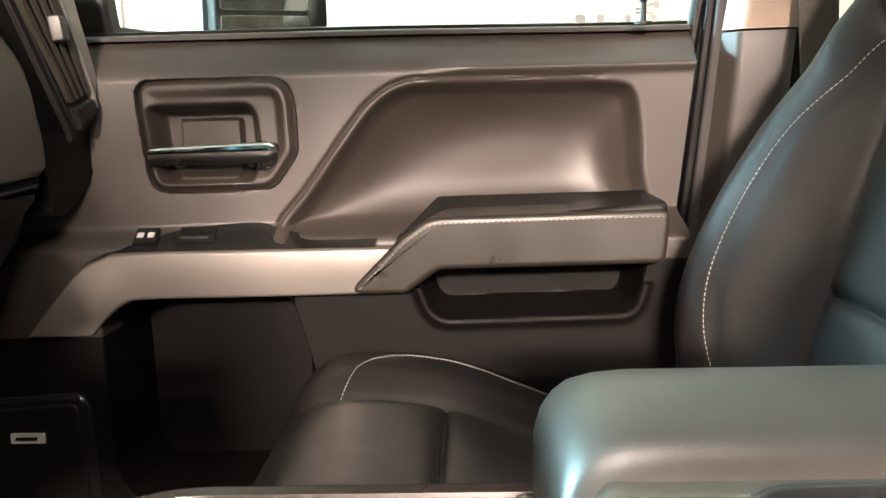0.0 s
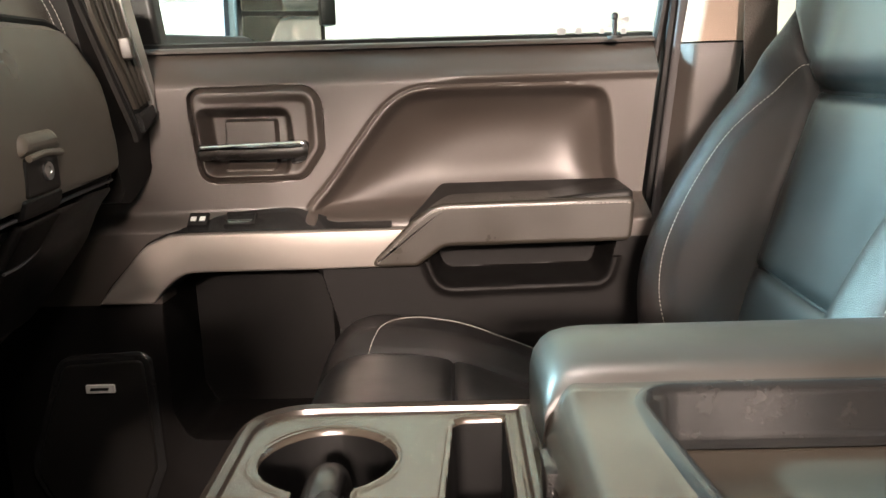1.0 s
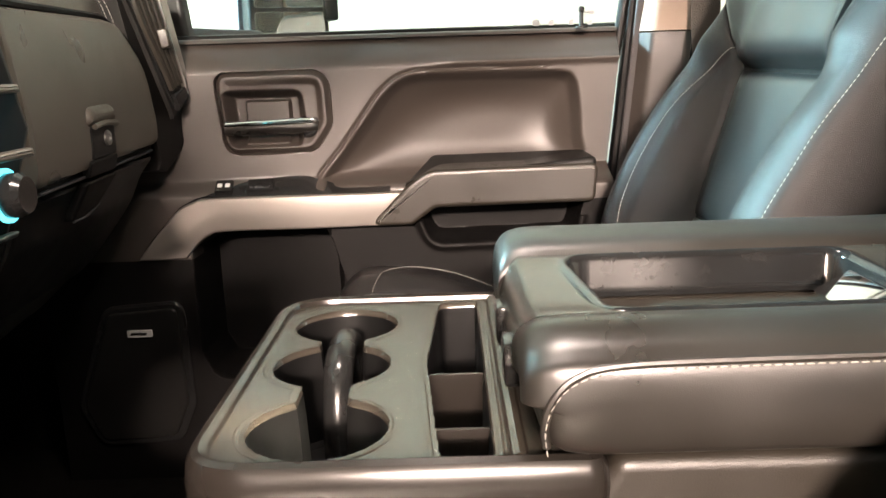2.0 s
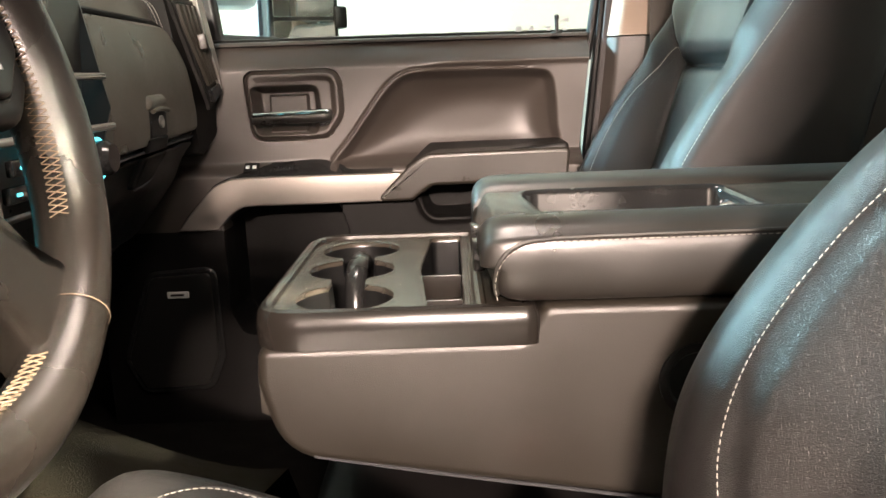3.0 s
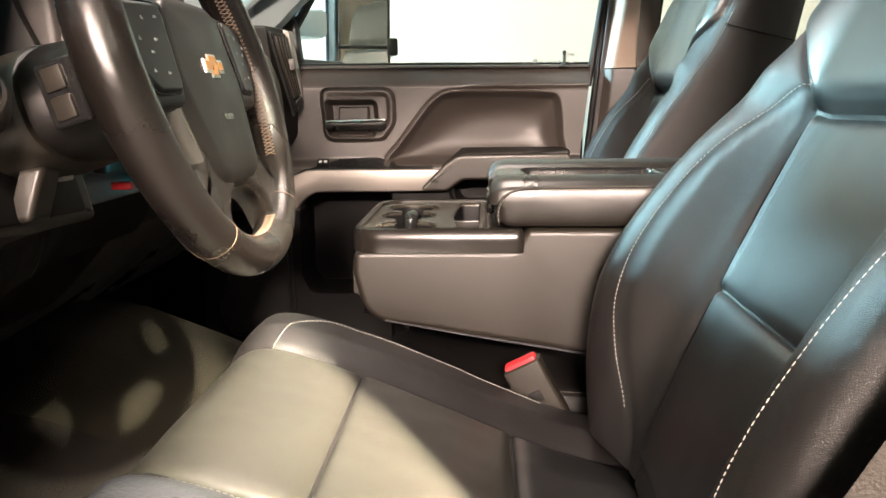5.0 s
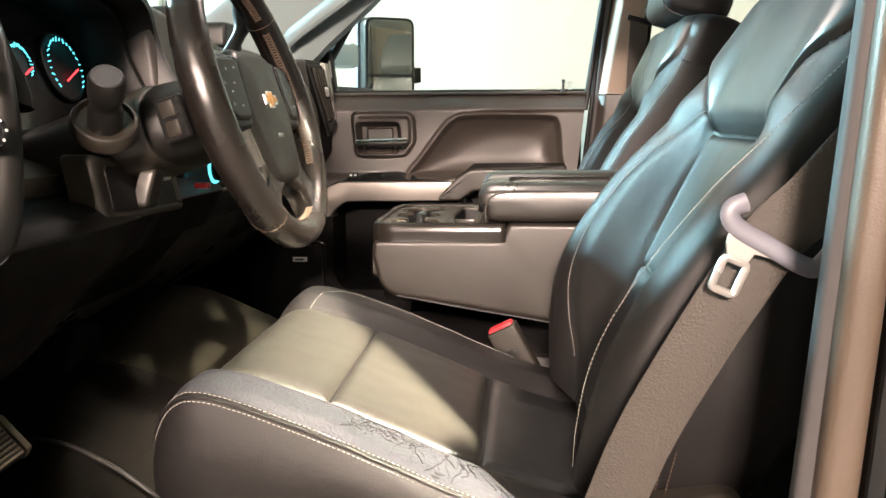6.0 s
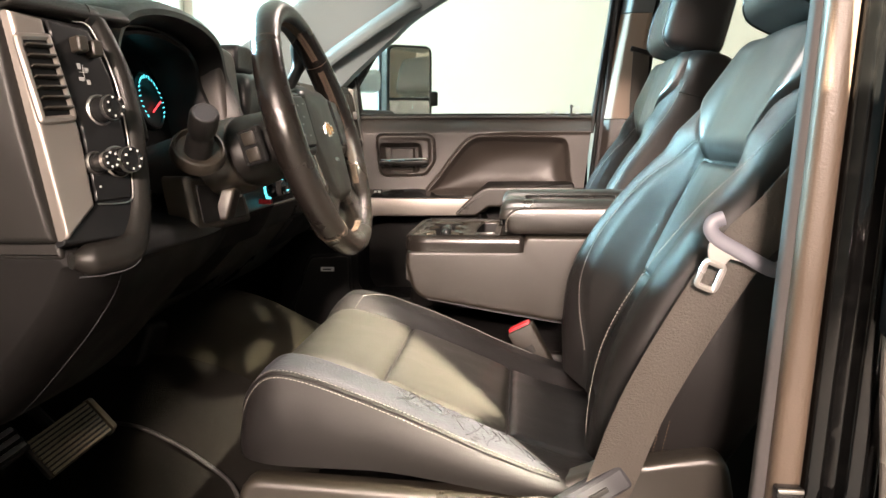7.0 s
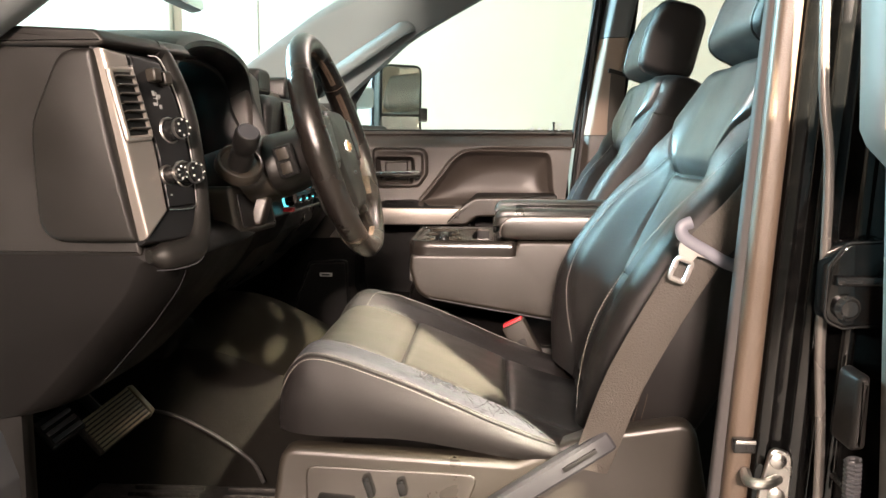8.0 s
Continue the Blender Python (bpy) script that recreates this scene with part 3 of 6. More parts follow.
part("weather_strip", skin([[(u, 0.9632 + 0.06 * smooth((u + 0.15) / 0.43) - 0.012 * smooth((-0.16 - u) / 0.25) + dy, 0.677 + dz) for dy, dz in ((-0.004, -0.03), (-0.001, 0), (0.004, 0.009), (0.018, 0.011), (0.024, 0.004), (0.026, -0.03))] for u in lin(-0.56, 0.29, 40)], close_ring=False, cap=False), M_WELL, door, "black rubber strip at the foot of the glass")
part("lock_pin", disc_stack([(0.010, 0), (0.010, 0.003), (0.0035, 0.004), (0.0032, 0.024), (0.0045, 0.026), (0.0045, 0.031), (0.002, 0.033)], (0.224, 0.962, 0.678), (0, 0, 1), 14), M_DARK, door)


def on_door(y):
    return lambda u, v, w: Vector((u, y - w, v))


def bezel_face(x, z):
    rim = poly_distance(BEZEL, x, z)
    y = 0.889 - 0.010 * np_smooth(rim / 0.008) + 0.012 * np_smooth(-rim / 0.002)
    y = y + 0.007 * np_smooth((rim - 0.010) / 0.012) * (0.4 + 0.6 * np_smooth((x + 0.25) / 0.07))
    hole = rounded([(-0.324, 0.601, 0.012), (-0.207, 0.601, 0.016), (-0.203, 0.545, 0.012), (-0.212, 0.520, 0.008), (-0.318, 0.520, 0.014)], 6)
    d = poly_distance(hole, x, z)
    y = y + 0.034 * np_smooth((d + 0.004) / 0.016)
    back = rounded([(-0.297, 0.588, 0.006), (-0.226, 0.588, 0.006), (-0.226, 0.521, 0.006), (-0.297, 0.521, 0.006)], 5)
    y = y - 0.010 * np_smooth((poly_distance(back, x, z)) / 0.004)
    return y


us, vs = np.arange(-0.338, -0.158, 0.0011), np.arange(0.505, 0.634, 0.0011)
U, V = np.meshgrid(us, vs, indexing="ij")
D = poly_distance(BEZEL, U, V)
part("handle_bezel", field(us, vs, bezel_face(U, V), lambda u, v, w: (u, w, v), keep=(D > -0.0005)), M_TRIM, door, "taupe recessed handle surround")
lever = part("pull_handle", tube(curve_through([(-0.324, 0.884, 0.5475), (-0.26, 0.8825, 0.5475), (-0.20, 0.882, 0.548), (-0.186, 0.886, 0.5485)], 5), 0.0125, 14, squash=(0.85, 0.7)), M_DASH, door)
part("handle_cap", slab(rounded([(-0.324, 0.5495, 0.003), (-0.19, 0.551, 0.003), (-0.182, 0.556, 0.004), (-0.19, 0.561, 0.004), (-0.322, 0.5575, 0.004)]), on_door(0.880), 0.008, 0.003), M_CHROME, lever, "bright chrome strip")
part("handle_pivot", slab(rounded([(-0.209, 0.562, 0.004), (-0.181, 0.560, 0.008), (-0.184, 0.533, 0.01), (-0.206, 0.528, 0.006)]), on_door(0.898), 0.020, 0.006), M_GLOSS, lever)

# switch panel, silver band
def band_top(x):
    for (x0, z0), (x1, z1) in zip(BAND_TOP, BAND_TOP[1:]):
        if x <= x1:
            return z0 + (z1 - z0) * max(0.0, x - x0) / (x1 - x0)
    return BAND_TOP[-1][1]


BAND_TOP = [(-0.464, 0.356), (-0.447, 0.378), (-0.421, 0.405), (-0.395, 0.432), (-0.372, 0.443), (-0.345, 0.4478), (-0.06, 0.448)]


def ledge(u, v):
    z0 = band_top(u) + 0.001
    up = 0.024 - 0.012 * smooth((-0.37 - u) / 0.06) - 0.017 * smooth((u + 0.215) / 0.07)
    return (u - 0.010 * (1 - v) * smooth((-0.34 - u) / 0.08), 0.886 - 0.034 * v, z0 + up * (1 - v))


part("switch_panel", thick(sheet(ledge, lin(-0.455, -0.078, 50), lin(0, 1, 8)), (0, 0.01, -0.004)), M_GLOSS, door, "gloss black panel with window switches")


def on_ledge(u, q, w):
    p = ledge(u, q)
    return Vector((p[0], p[1] - 0.577 * w, p[2] + 0.817 * w))


def switch(x, w, chrome):
    """A rocker on the ledge with its symbol."""
    out = rounded([(x - w, 0.25, 0.003), (x + w, 0.25, 0.003), (x + w, 0.80, 0.003), (x - w, 0.80, 0.003)], 3)
    sw = part("switch", slab(out, on_ledge, 0.005, 0.002), M_GLOSS, door)
    for k in ((-0.45, 0.45) if not chrome else (0.0,)):
        m_ = rounded([(x + k * w - 0.0035, 0.45, 0.0006), (x + k * w + 0.0035, 0.45, 0.0006), (x + k * w + 0.0035, 0.62, 0.0006), (x + k * w - 0.0035, 0.62, 0.0006)] if not chrome else [(x - w * 0.8, 0.62, 0.0006), (x + w * 0.8, 0.62, 0.0006), (x + w * 0.7, 0.74, 0.0006), (x - w * 0.7, 0.74, 0.0006)], 2)
        part("mark", slab(m_, lambda u, q, v: on_ledge(u, q, 0.0050 + v), 0.0012, 0.0003), M_CHROME if chrome else M_MARK, sw)


switch(-0.329, 0.013, False)
switch(-0.274, 0.020, True)

BAND = curve_through([(-0.464, 0.356), (-0.447, 0.378), (-0.421, 0.405), (-0.395, 0.432), (-0.372, 0.443), (-0.345, 0.4478), (-0.20, 0.448), (-0.060, 0.448)], 6)
BAND2 = curve_through([(-0.094, 0.3985), (-0.20, 0.3975), (-0.325, 0.397), (-0.350, 0.393), (-0.372, 0.378), (-0.392, 0.356)], 6)
band_line = [Vector((p.x, p.y)) for p in BAND] + [Vector((p.x, p.y)) for p in BAND2]
part("silver_band", slab(band_line, lambda u, v, w: Vector((u, 0.862 - w - 0.004 * math.cos((v - 0.42) * 60), v)), 0.017, 0.003), M_SILVER, door, "satin silver trim band")

# armrest pad with its seam
ARM = rounded([(-0.112, 0.3980, 0.010), (-0.050, 0.459, 0.03), (-0.020, 0.4795, 0.05), (0.232, 0.4825, 0.012), (0.227, 0.4255, 0.012), (-0.010, 0.4235, 0.02), (-0.045, 0.3985, 0.012)], 8)
arm = part("armrest", slab(ARM, lambda u, v, w: Vector((u + 0.03 * (1 - w / 0.115) * smooth((0.1 - u) / 0.2), 0.962 - w, v + 0.006 * math.sin(min(1, w / 0.115) * math.pi) * smooth((v - 0.46) / 0.02))), 0.121, 0.006, 5), M_VINYL, door, "black padded armrest with a pale seam")
part("armrest_top", slab(rounded([(-0.060, 0.850, 0.012), (0.230, 0.846, 0.010), (0.230, 0.958, 0.010), (-0.020, 0.958, 0.012)], 6), lambda u, v, w: Vector((u, v, 0.4790 + w - 0.030 * smooth((-0.005 - u) / 0.05))), 0.012, 0.007, 5), M_HUB, arm, "black padded top")
seam = [Vector((p.x, 0.8402, p.y)) for p in inset(ARM, 0.0065)]
k0 = min(range(len(seam)), key=lambda i: (seam[i] - Vector((-0.105, 0.8402, 0.402))).length)
seam = seam[k0:] + seam[:k0]
k1 = max(i for i, p in enumerate(seam) if p.z > 0.470)
part("stitching", stitches(seam[:k1 + 1], 0.0055, 0.0036, 0.00048), M_THREAD, arm)

# speaker in the lower front corner
SPK = rounded([(-0.532, 0.284, 0.03), (-0.404, 0.292, 0.025), (-0.400, 0.12, 0.03), (-0.428, 0.055, 0.03), (-0.56, 0.05, 0.03), (-0.592, 0.12, 0.05)], 8)
spk = part("speaker_frame", slab(SPK, on_door(0.862), 0.012, 0.006), M_GLOSS, door, "gloss black loudspeaker surround")
part("speaker_grille", slab(inset(SPK, 0.012), on_door(0.852), 0.005, 0.003), M_DARK, spk)
badge = part("badge", slab(rounded([(-0.495, 0.2465, 0.002), (-0.456, 0.2465, 0.002), (-0.456, 0.2345, 0.002), (-0.495, 0.2345, 0.002)]), on_door(0.848), 0.004, 0.001), M_PLATE, spk, "small silver plate with a dark bar")
part("badge_bar", slab(rounded([(-0.488, 0.2425, 0.001), (-0.463, 0.2425, 0.001), (-0.465, 0.2385, 0.001), (-0.490, 0.2385, 0.001)]), on_door(0.8442), 0.0008, 0.0003), M_DARK, badge)

door.location += Vector((-0.011, -0.006, 0.010))

# window of the door
win = part("window_1", thick(sheet(lambda u, v: (-0.62 + (0.895 + 0.075 * v) * u, 1.0 - 0.05 * v, 0.682 + 0.53 * v), lin(0, 1, 4), lin(0, 1, 4)), (0, 0.004, 0)), M_WINDOW)
win.visible_shadow = False
tagged(win, "clear side window with small printed marks", "window", kind="structure")
for (x, z, w, h) in [(x - 0.011, z + 0.010, w, h) for x, z, w, h in ((0.158, 0.690, 0.012, 0.010), (0.182, 0.690, 0.009, 0.009), (0.214, 0.689, 0.008, 0.008), (0.238, 0.704, 0.012, 0.003), (0.232, 0.699, 0.018, 0.002), (0.232, 0.695, 0.018, 0.002), (0.244, 0.688, 0.008, 0.008), (0.247, 0.7035, 0.008, 0.008))]:
    mk = part("window_mark", slab(rounded([(x - w / 2, z - h / 2, h * 0.3), (x + w / 2, z - h / 2, h * 0.3), (x + w / 2, z + h / 2, h * 0.3), (x - w / 2, z + h / 2, h * 0.3)], 3), lambda u, v, q: Vector((u, 0.9985 - 0.05 * (v - 0.672) / 0.54 - q, v)), 0.0006, 0.0002), M_MARK_GREY, win)
# frame of the window: black channel along its rear edge and a raked front edge
fr = part("trim_window_frame", join(
    tube([(0.274, 1.0, 0.64), (0.315, 0.985, 0.93), (0.350, 0.972, 1.19)], 0.008, 10),
    tube([(-0.44, 1.0, 0.67), (-0.43, 0.995, 0.78), (-0.33, 0.985, 0.94), (-0.18, 0.965, 1.08), (-0.02, 0.955, 1.16)], 0.016, 8),
    tube([(-0.02, 0.955, 1.16), (0.16, 0.95, 1.185), (0.358, 0.948, 1.19)], 0.016, 8)), M_DARK)
tagged(fr, "black rubber channel round the side window", "trim", kind="structure")
sail = part("trim_mirror_corner", slab(rounded([(-0.62, 0.66, 0.01), (-0.40, 0.66, 0.01), (-0.415, 0.80, 0.02), (-0.52, 0.86, 0.02)]), lambda u, v, w: Vector((u, 1.0 - w, v)), 0.03, 0.008), M_DARK)
tagged(sail, "black plastic corner behind the door mirror", "trim", kind="structure")

# door mirror outside
mir = thing("door_mirror", (-0.33, 1.1, 0.70), "tall folding tow mirror with a black housing", "mirror")
mm = Matrix.Translation((-0.315, 1.355, 0.808)) @ pose(0, 0, 0, 0, 0, 24)
MIR = rounded([(-0.083, -0.128, 0.02), (0.083, -0.128, 0.02), (0.085, 0.128, 0.03), (-0.078, 0.130, 0.03)], 7)
part("housing", slab(MIR, lambda u, v, w: mm @ Vector((u, 0.055 - w, v)), 0.065, 0.012), M_DARK, mir)
part("upper_glass", slab(rounded([(-0.070, -0.048, 0.006), (0.072, -0.048, 0.006), (0.073, 0.118, 0.02), (-0.066, 0.120, 0.02)]), lambda u, v, w: mm @ Vector((u, -0.0085 - w, v)), 0.004, 0.001), M_MIRROR, mir)
part("lower_glass", slab(rounded([(-0.070, -0.118, 0.012), (0.072, -0.118, 0.012), (0.072, -0.056, 0.006), (-0.070, -0.056, 0.006)]), lambda u, v, w: mm @ Vector((u, -0.0085 - w, v)), 0.004, 0.001), M_MIRROR, mir)
for z, r_ in ((0.700, 0.017), (0.672, 0.014)):
    part("arm", tube(curve_through([(-0.455, 1.03, z), (-0.43, 1.15, z), (-0.39, 1.27, z), (-0.35, 1.37, z)], 5), r_, 12, squash=(1.0, 0.7)), M_LIP, mir, "dark grey telescopic arm")
part("arm_cover", block((0.11, 0.10, 0.075), pose(-0.455, 1.25, 0.812, 0, 0, 24), 0.022, 4), M_PAINT_WHITE, mir, "pale arm cover")
part("cover", slab(inset(MIR, -0.004), lambda u, v, w: mm @ Vector((u - 0.004, 0.056 + w, v)), 0.06, 0.03), M_GREY, mir, "pale silver mirror back")
part("clamp", block((0.03, 0.05, 0.05), mm @ pose(0.085, 0.0, -0.05), 0.008), M_DARK, mir)

# ---- centre console ----
con = thing("centre_console", (0.05, 0.135, 0.14), "taupe padded centre console with cup holders and an open bin", "console")
YN, YF = 0.0, 0.302


outline = rounded([(-0.138, 0.428, 0.012), (-0.140, 0.40, 0.03), (-0.124, 0.338, 0.05), (0.20, 0.288, 0.02), (0.42, 0.27, 0.02), (0.42, 0.455, 0.02), (0.080, 0.4555, 0.012), (0.066, 0.4285, 0.012)], 6)
rings = []
for k in range(7):
    a = (1 - k / 6) * math.pi / 2
    rings.append([(p.x, YN + 0.009 * (1 - math.sin(a)), p.y) for p in inset(outline, 0.009 * (1 - math.cos(a)))])
for k in range(7):
    a = k / 6 * math.pi / 2
    rings.append([(p.x, YF - 0.009 * (1 - math.sin(a)), p.y) for p in inset(outline, 0.009 * (1 - math.cos(a)))])
trough = [[(x, y, min(z, 0.372) if x < 0.060 else z) for x, _, z in rings[6]] for y in (YN + 0.0095, YF - 0.0095)]
rings[7:7] = trough
body = part("body", skin(rings), M_VINYL, con, "soft taupe-black vinyl sides")
low = [(p.x, p.y) for p in curve_through([(-0.10, 0.3385), (0.0, 0.3205), (0.1, 0.3045), (0.175, 0.2925)], 8)]
part("piping", tube([(x, YN + 0.003, z - 0.0012) for x, z in low], 0.0016, 6), M_LIP, body)
# glossy strip round the tray
STRIP = rounded([(-0.1425, YN - 0.004, 0.040), (0.078, YN - 0.004, 0.012), (0.078, YF + 0.004, 0.01), (-0.1425, YF + 0.004, 0.05)], 10)
rings = []
for z, ins in ((0.424, 0.004), (0.4255, 0.0), (0.440, -0.0005), (0.450, 0.001), (0.4545, 0.004), (0.456, 0.008), (0.4545, 0.012), (0.450, 0.0135)):
    rings.append([(p.x, p.y, z) for p in inset(STRIP, ins)])
part("trim_strip", skin(rings, cap=False), M_STRIP, con, "dark glossy strip round the tray")

CUPS = [(-0.076, 0.052, 0.041), (-0.081, 0.149, 0.0405), (-0.081, 0.233, 0.040)]
BIN = rounded([(-0.009, 0.012, 0.006), (0.022, 0.012, 0.004), (0.022, 0.286, 0.004), (-0.012, 0.284, 0.01), (-0.019, 0.15, 0.08)], 5)


def cup_reach(y, side):
    """How far the joined cup wells reach to one side of their middle line at y."""
    x = -1.0
    for cx, cy, r in CUPS:
        if abs(y - cy) < r:
            x = max(x, side * (cx + 0.079) + math.sqrt(r * r - (y - cy) ** 2))
    return max(x, 0.0165 if 0.06 < y < 0.225 else -1.0)


cup_ys = [0.142 - 0.1309 * math.cos(q) for q in lin(0.02, math.pi - 0.02, 110)]
CUP_LINE = [Vector((-0.079 + max(0.001, cup_reach(y, 1)), y)) for y in cup_ys] + [Vector((-0.079 - max(0.001, cup_reach(y, -1)), y)) for y in reversed(cup_ys)]


us, vs = np.arange(-0.1315, 0.0701, 0.0011), np.arange(0.006, 0.2971, 0.0011)
U, V = np.meshgrid(us, vs, indexing="ij")
IN = (poly_distance(inset(STRIP, 0.011), U, V) > -0.002) & (poly_distance(BIN, U, V) < 0.001) & (poly_distance(CUP_LINE, U, V) < 0.001)
tr = part("tray", field(us, vs, np.full(U.shape, 0.4515), lambda u, v, w: (u, v, w), keep=IN), M_TRAY, con, "satin grey tray with three cup wells and a bin")


def well(name, line, depth, parent):
    """A sunk well with a soft lip under an outline."""
    lip = [[(p.x, p.y, 0.4519 + dz) for p in inset(line, d)] for d, dz in ((-0.0045, -0.0002), (-0.003, 0.0002), (-0.001, -0.0004), (0.0008, -0.0022), (0.0015, -0.005))]
    part(name + "_lip", skin(lip, cap=False), M_TRAY, parent)
    # walls and floor in black: the depth's shade is put into the colour
    wall = [[(p.x, p.y, 0.4519 + dz) for p in inset(line, d)] for d, dz in ((0.0015, -0.005), (0.0025, -0.02), (0.004, -depth + 0.004), (0.007, -depth))]
    verts, faces = skin(wall, cap=False)
    faces.append(tuple(range(len(wall[0]) * 3, len(wall[0]) * 4)))
    part(name + "_liner", (verts, faces), M_WELL, parent, "inside of the well, its shade painted black")


well("cup_well", CUP_LINE, 0.075, tr)
well("bin", BIN, 0.085, tr)
part("cup_divider", tube(curve_through([(-0.080, 0.262, 0.39), (-0.080, 0.246, 0.428), (-0.080, 0.222, 0.443), (-0.080, 0.192, 0.444), (-0.080, 0.168, 0.436), (-0.080, 0.155, 0.41), (-0.080, 0.151, 0.372)], 6), 0.0105, 14, squash=(1.0, 0.9)), M_GLOSS, tr, "glossy black fin between the cup wells")
for y in (0.062, 0.146):
    part("bin_divider", block((0.040, 0.003, 0.055), pose(0.004, y, 0.4165, 0, 0, 0), 0.001), M_STRIP, tr)
part("hinge_bar", tube([(0.033, 0.008, 0.450), (0.033, 0.29, 0.450)], 0.0055, 10), M_TRAY, con)

# lid: padded rims on both sides of a sunk panel with an open slot
LID_SEC = curve_through([(0.000, 0.4585), (-0.0085, 0.4620), (-0.0122, 0.474), (-0.0125, 0.492), (-0.0105, 0.505), (-0.0055, 0.5105), (0.003, 0.5160), (0.018, 0.5200), (0.033, 0.5190), (0.043, 0.5150), (0.0475, 0.508), (0.0480, 0.482), (0.1755, 0.482),
                         (0.1760, 0.508), (0.1795, 0.5165), (0.188, 0.5225), (0.206, 0.5250), (0.230, 0.5245), (0.249, 0.5200), (0.2615, 0.5085), (0.2660, 0.492), (0.2650, 0.472), (0.2600, 0.4620), (0.252, 0.4585)], 4)
rings = []
for x, sy, sz in ((0.0330, 0.90, 0.42), (0.0335, 0.93, 0.56), (0.0355, 0.957, 0.72), (0.039, 0.977, 0.84), (0.044, 0.990, 0.93), (0.052, 0.997, 0.98), (0.062, 1.0, 1.0), (0.12, 1.0, 1.0), (0.25, 1.0, 1.005), (0.44, 1.0, 1.01)):
    rings.append([(x + 0.010 * smooth((0.05 - p.x) / 0.06) * (p.y < 0.4851), 0.127 + (p.x - 0.127) * sy, 0.485 + (p.y - 0.485) * sz) for p in LID_SEC])
lid = part("lid", skin(rings), M_LID, con, "black padded armrest lid with a pale seam")
seam_l = curve_through([(0.0445, -0.0085, 0.466), (0.0435, -0.0105, 0.478), (0.0475, -0.0112, 0.491), (0.0585, -0.0100, 0.5015), (0.080, -0.0090, 0.5062), (0.14, -0.0088, 0.5075), (0.30, -0.0088, 0.5080), (0.42, -0.0088, 0.5085)], 10)
part("piping", tube(seam_l, 0.0022, 8), M_LID, lid)
part("stitching", stitches([p + Vector((0, -0.0022, -0.0022)) for p in seam_l], 0.0050, 0.0036, 0.00042), M_THREAD, lid)
SLOT = rounded([(0.088, 0.052, 0.010), (0.262, 0.052, 0.014), (0.262, 0.168, 0.014), (0.077, 0.168, 0.016)], 6)
us, vs = np.concatenate([np.arange(0.0335, 0.050, 0.0008), np.arange(0.050, 0.4381, 0.0016)]), np.arange(0.0440, 0.1801, 0.0016)
U, V = np.meshgrid(us, vs, indexing="ij")
d = poly_distance(SLOT, U, V)
W = 0.5120 + 0.0012 * np.exp(-((d + 0.004) / 0.004) ** 2) - 0.040 * (1 - np.sqrt(np.clip(1 - (np.clip(0.049 - U, 0, 0.0155) / 0.0157) ** 2, 0, 1))) + 0.003 * np.clip((V - 0.11) / 0.06, -1, 1) ** 4
top_l = part("lid_top", field(us, vs, W, lambda u, v, w: (u, v, w), keep=(d < -0.0030)), M_TRAY, lid, "satin lid panel with an open slot")
wall = [[(p.x, p.y, 0.5125 + dz + 0.003 * min(1, abs(p.y - 0.11) / 0.06) ** 4) for p in inset(SLOT, dd)] for dd, dz in ((-0.0085, -0.0012), (-0.0062, 0.0009), (-0.0045, 0.0013), (-0.003, 0.0014), (-0.0015, 0.0010), (0.0, -0.0004), (0.0015, -0.003), (0.003, -0.019), (0.005, -0.022), (0.010, -0.0235))]
part("recess_wall", skin(wall, cap=False), M_GLOSS, top_l, "gloss black slot wall")
part("recess_floor", ([(p.x, p.y, 0.4893) for p in inset(SLOT, 0.009)], [tuple(range(len(SLOT)))]), M_TRAY, top_l)
part("slot_stop", block((0.006, 0.045, 0.012), pose(0.093, 0.082, 0.4955, 0, 0, 6), 0.0015), M_STRIP, top_l)
part("chrome_clip", block((0.026, 0.060, 0.003), pose(0.244, 0.108, 0.5015, 0, -30, 0), 0.001), M_CHROME, lid)
for y in (0.080, 0.150):
    part("latch", block((0.010, 0.026, 0.026), pose(0.0345, y, 0.478), 0.003), M_GLOSS, lid)
part("recliner_cover", disc_stack([(0.030, 0), (0.030, 0.003), (0.024, 0.0035), (0.022, 0.001), (0.001, 0.001)], (0.196, YN - 0.0005, 0.392), (0, -1, 0), 28), M_DARK, con)

cc = thing("centre_seat_cushion", (0.05, 0.135, 0.14), "black centre seat cushion under the console", "seat")
ou = rounded([(-0.13, 0.255, 0.04), (-0.12, 0.17, 0.03), (0.3, 0.15, 0.02), (0.3, 0.235, 0.02)], 6)
rings = []
for y, ins in ((0.0, 0.02), (0.006, 0.007), (0.02, 0.0), (0.25, 0.0), (0.264, 0.007), (0.27, 0.02)):
    rings.append([(p.x, y, p.y) for p in inset(ou, ins)])
cush = part("cushion", skin(rings), M_LEATHER, cc)
part("stitching", stitches([(x, 0.004, 0.253 - 0.045 * (x + 0.1)) for x in lin(-0.1, 0.16, 20)], 0.0055, 0.0036, 0.00048), M_THREAD, cush)
part("support", block((0.36, 0.22, 0.14), pose(0.1, 0.135, 0.08), 0.01), M_DARK, cc)

# ---- seats ----


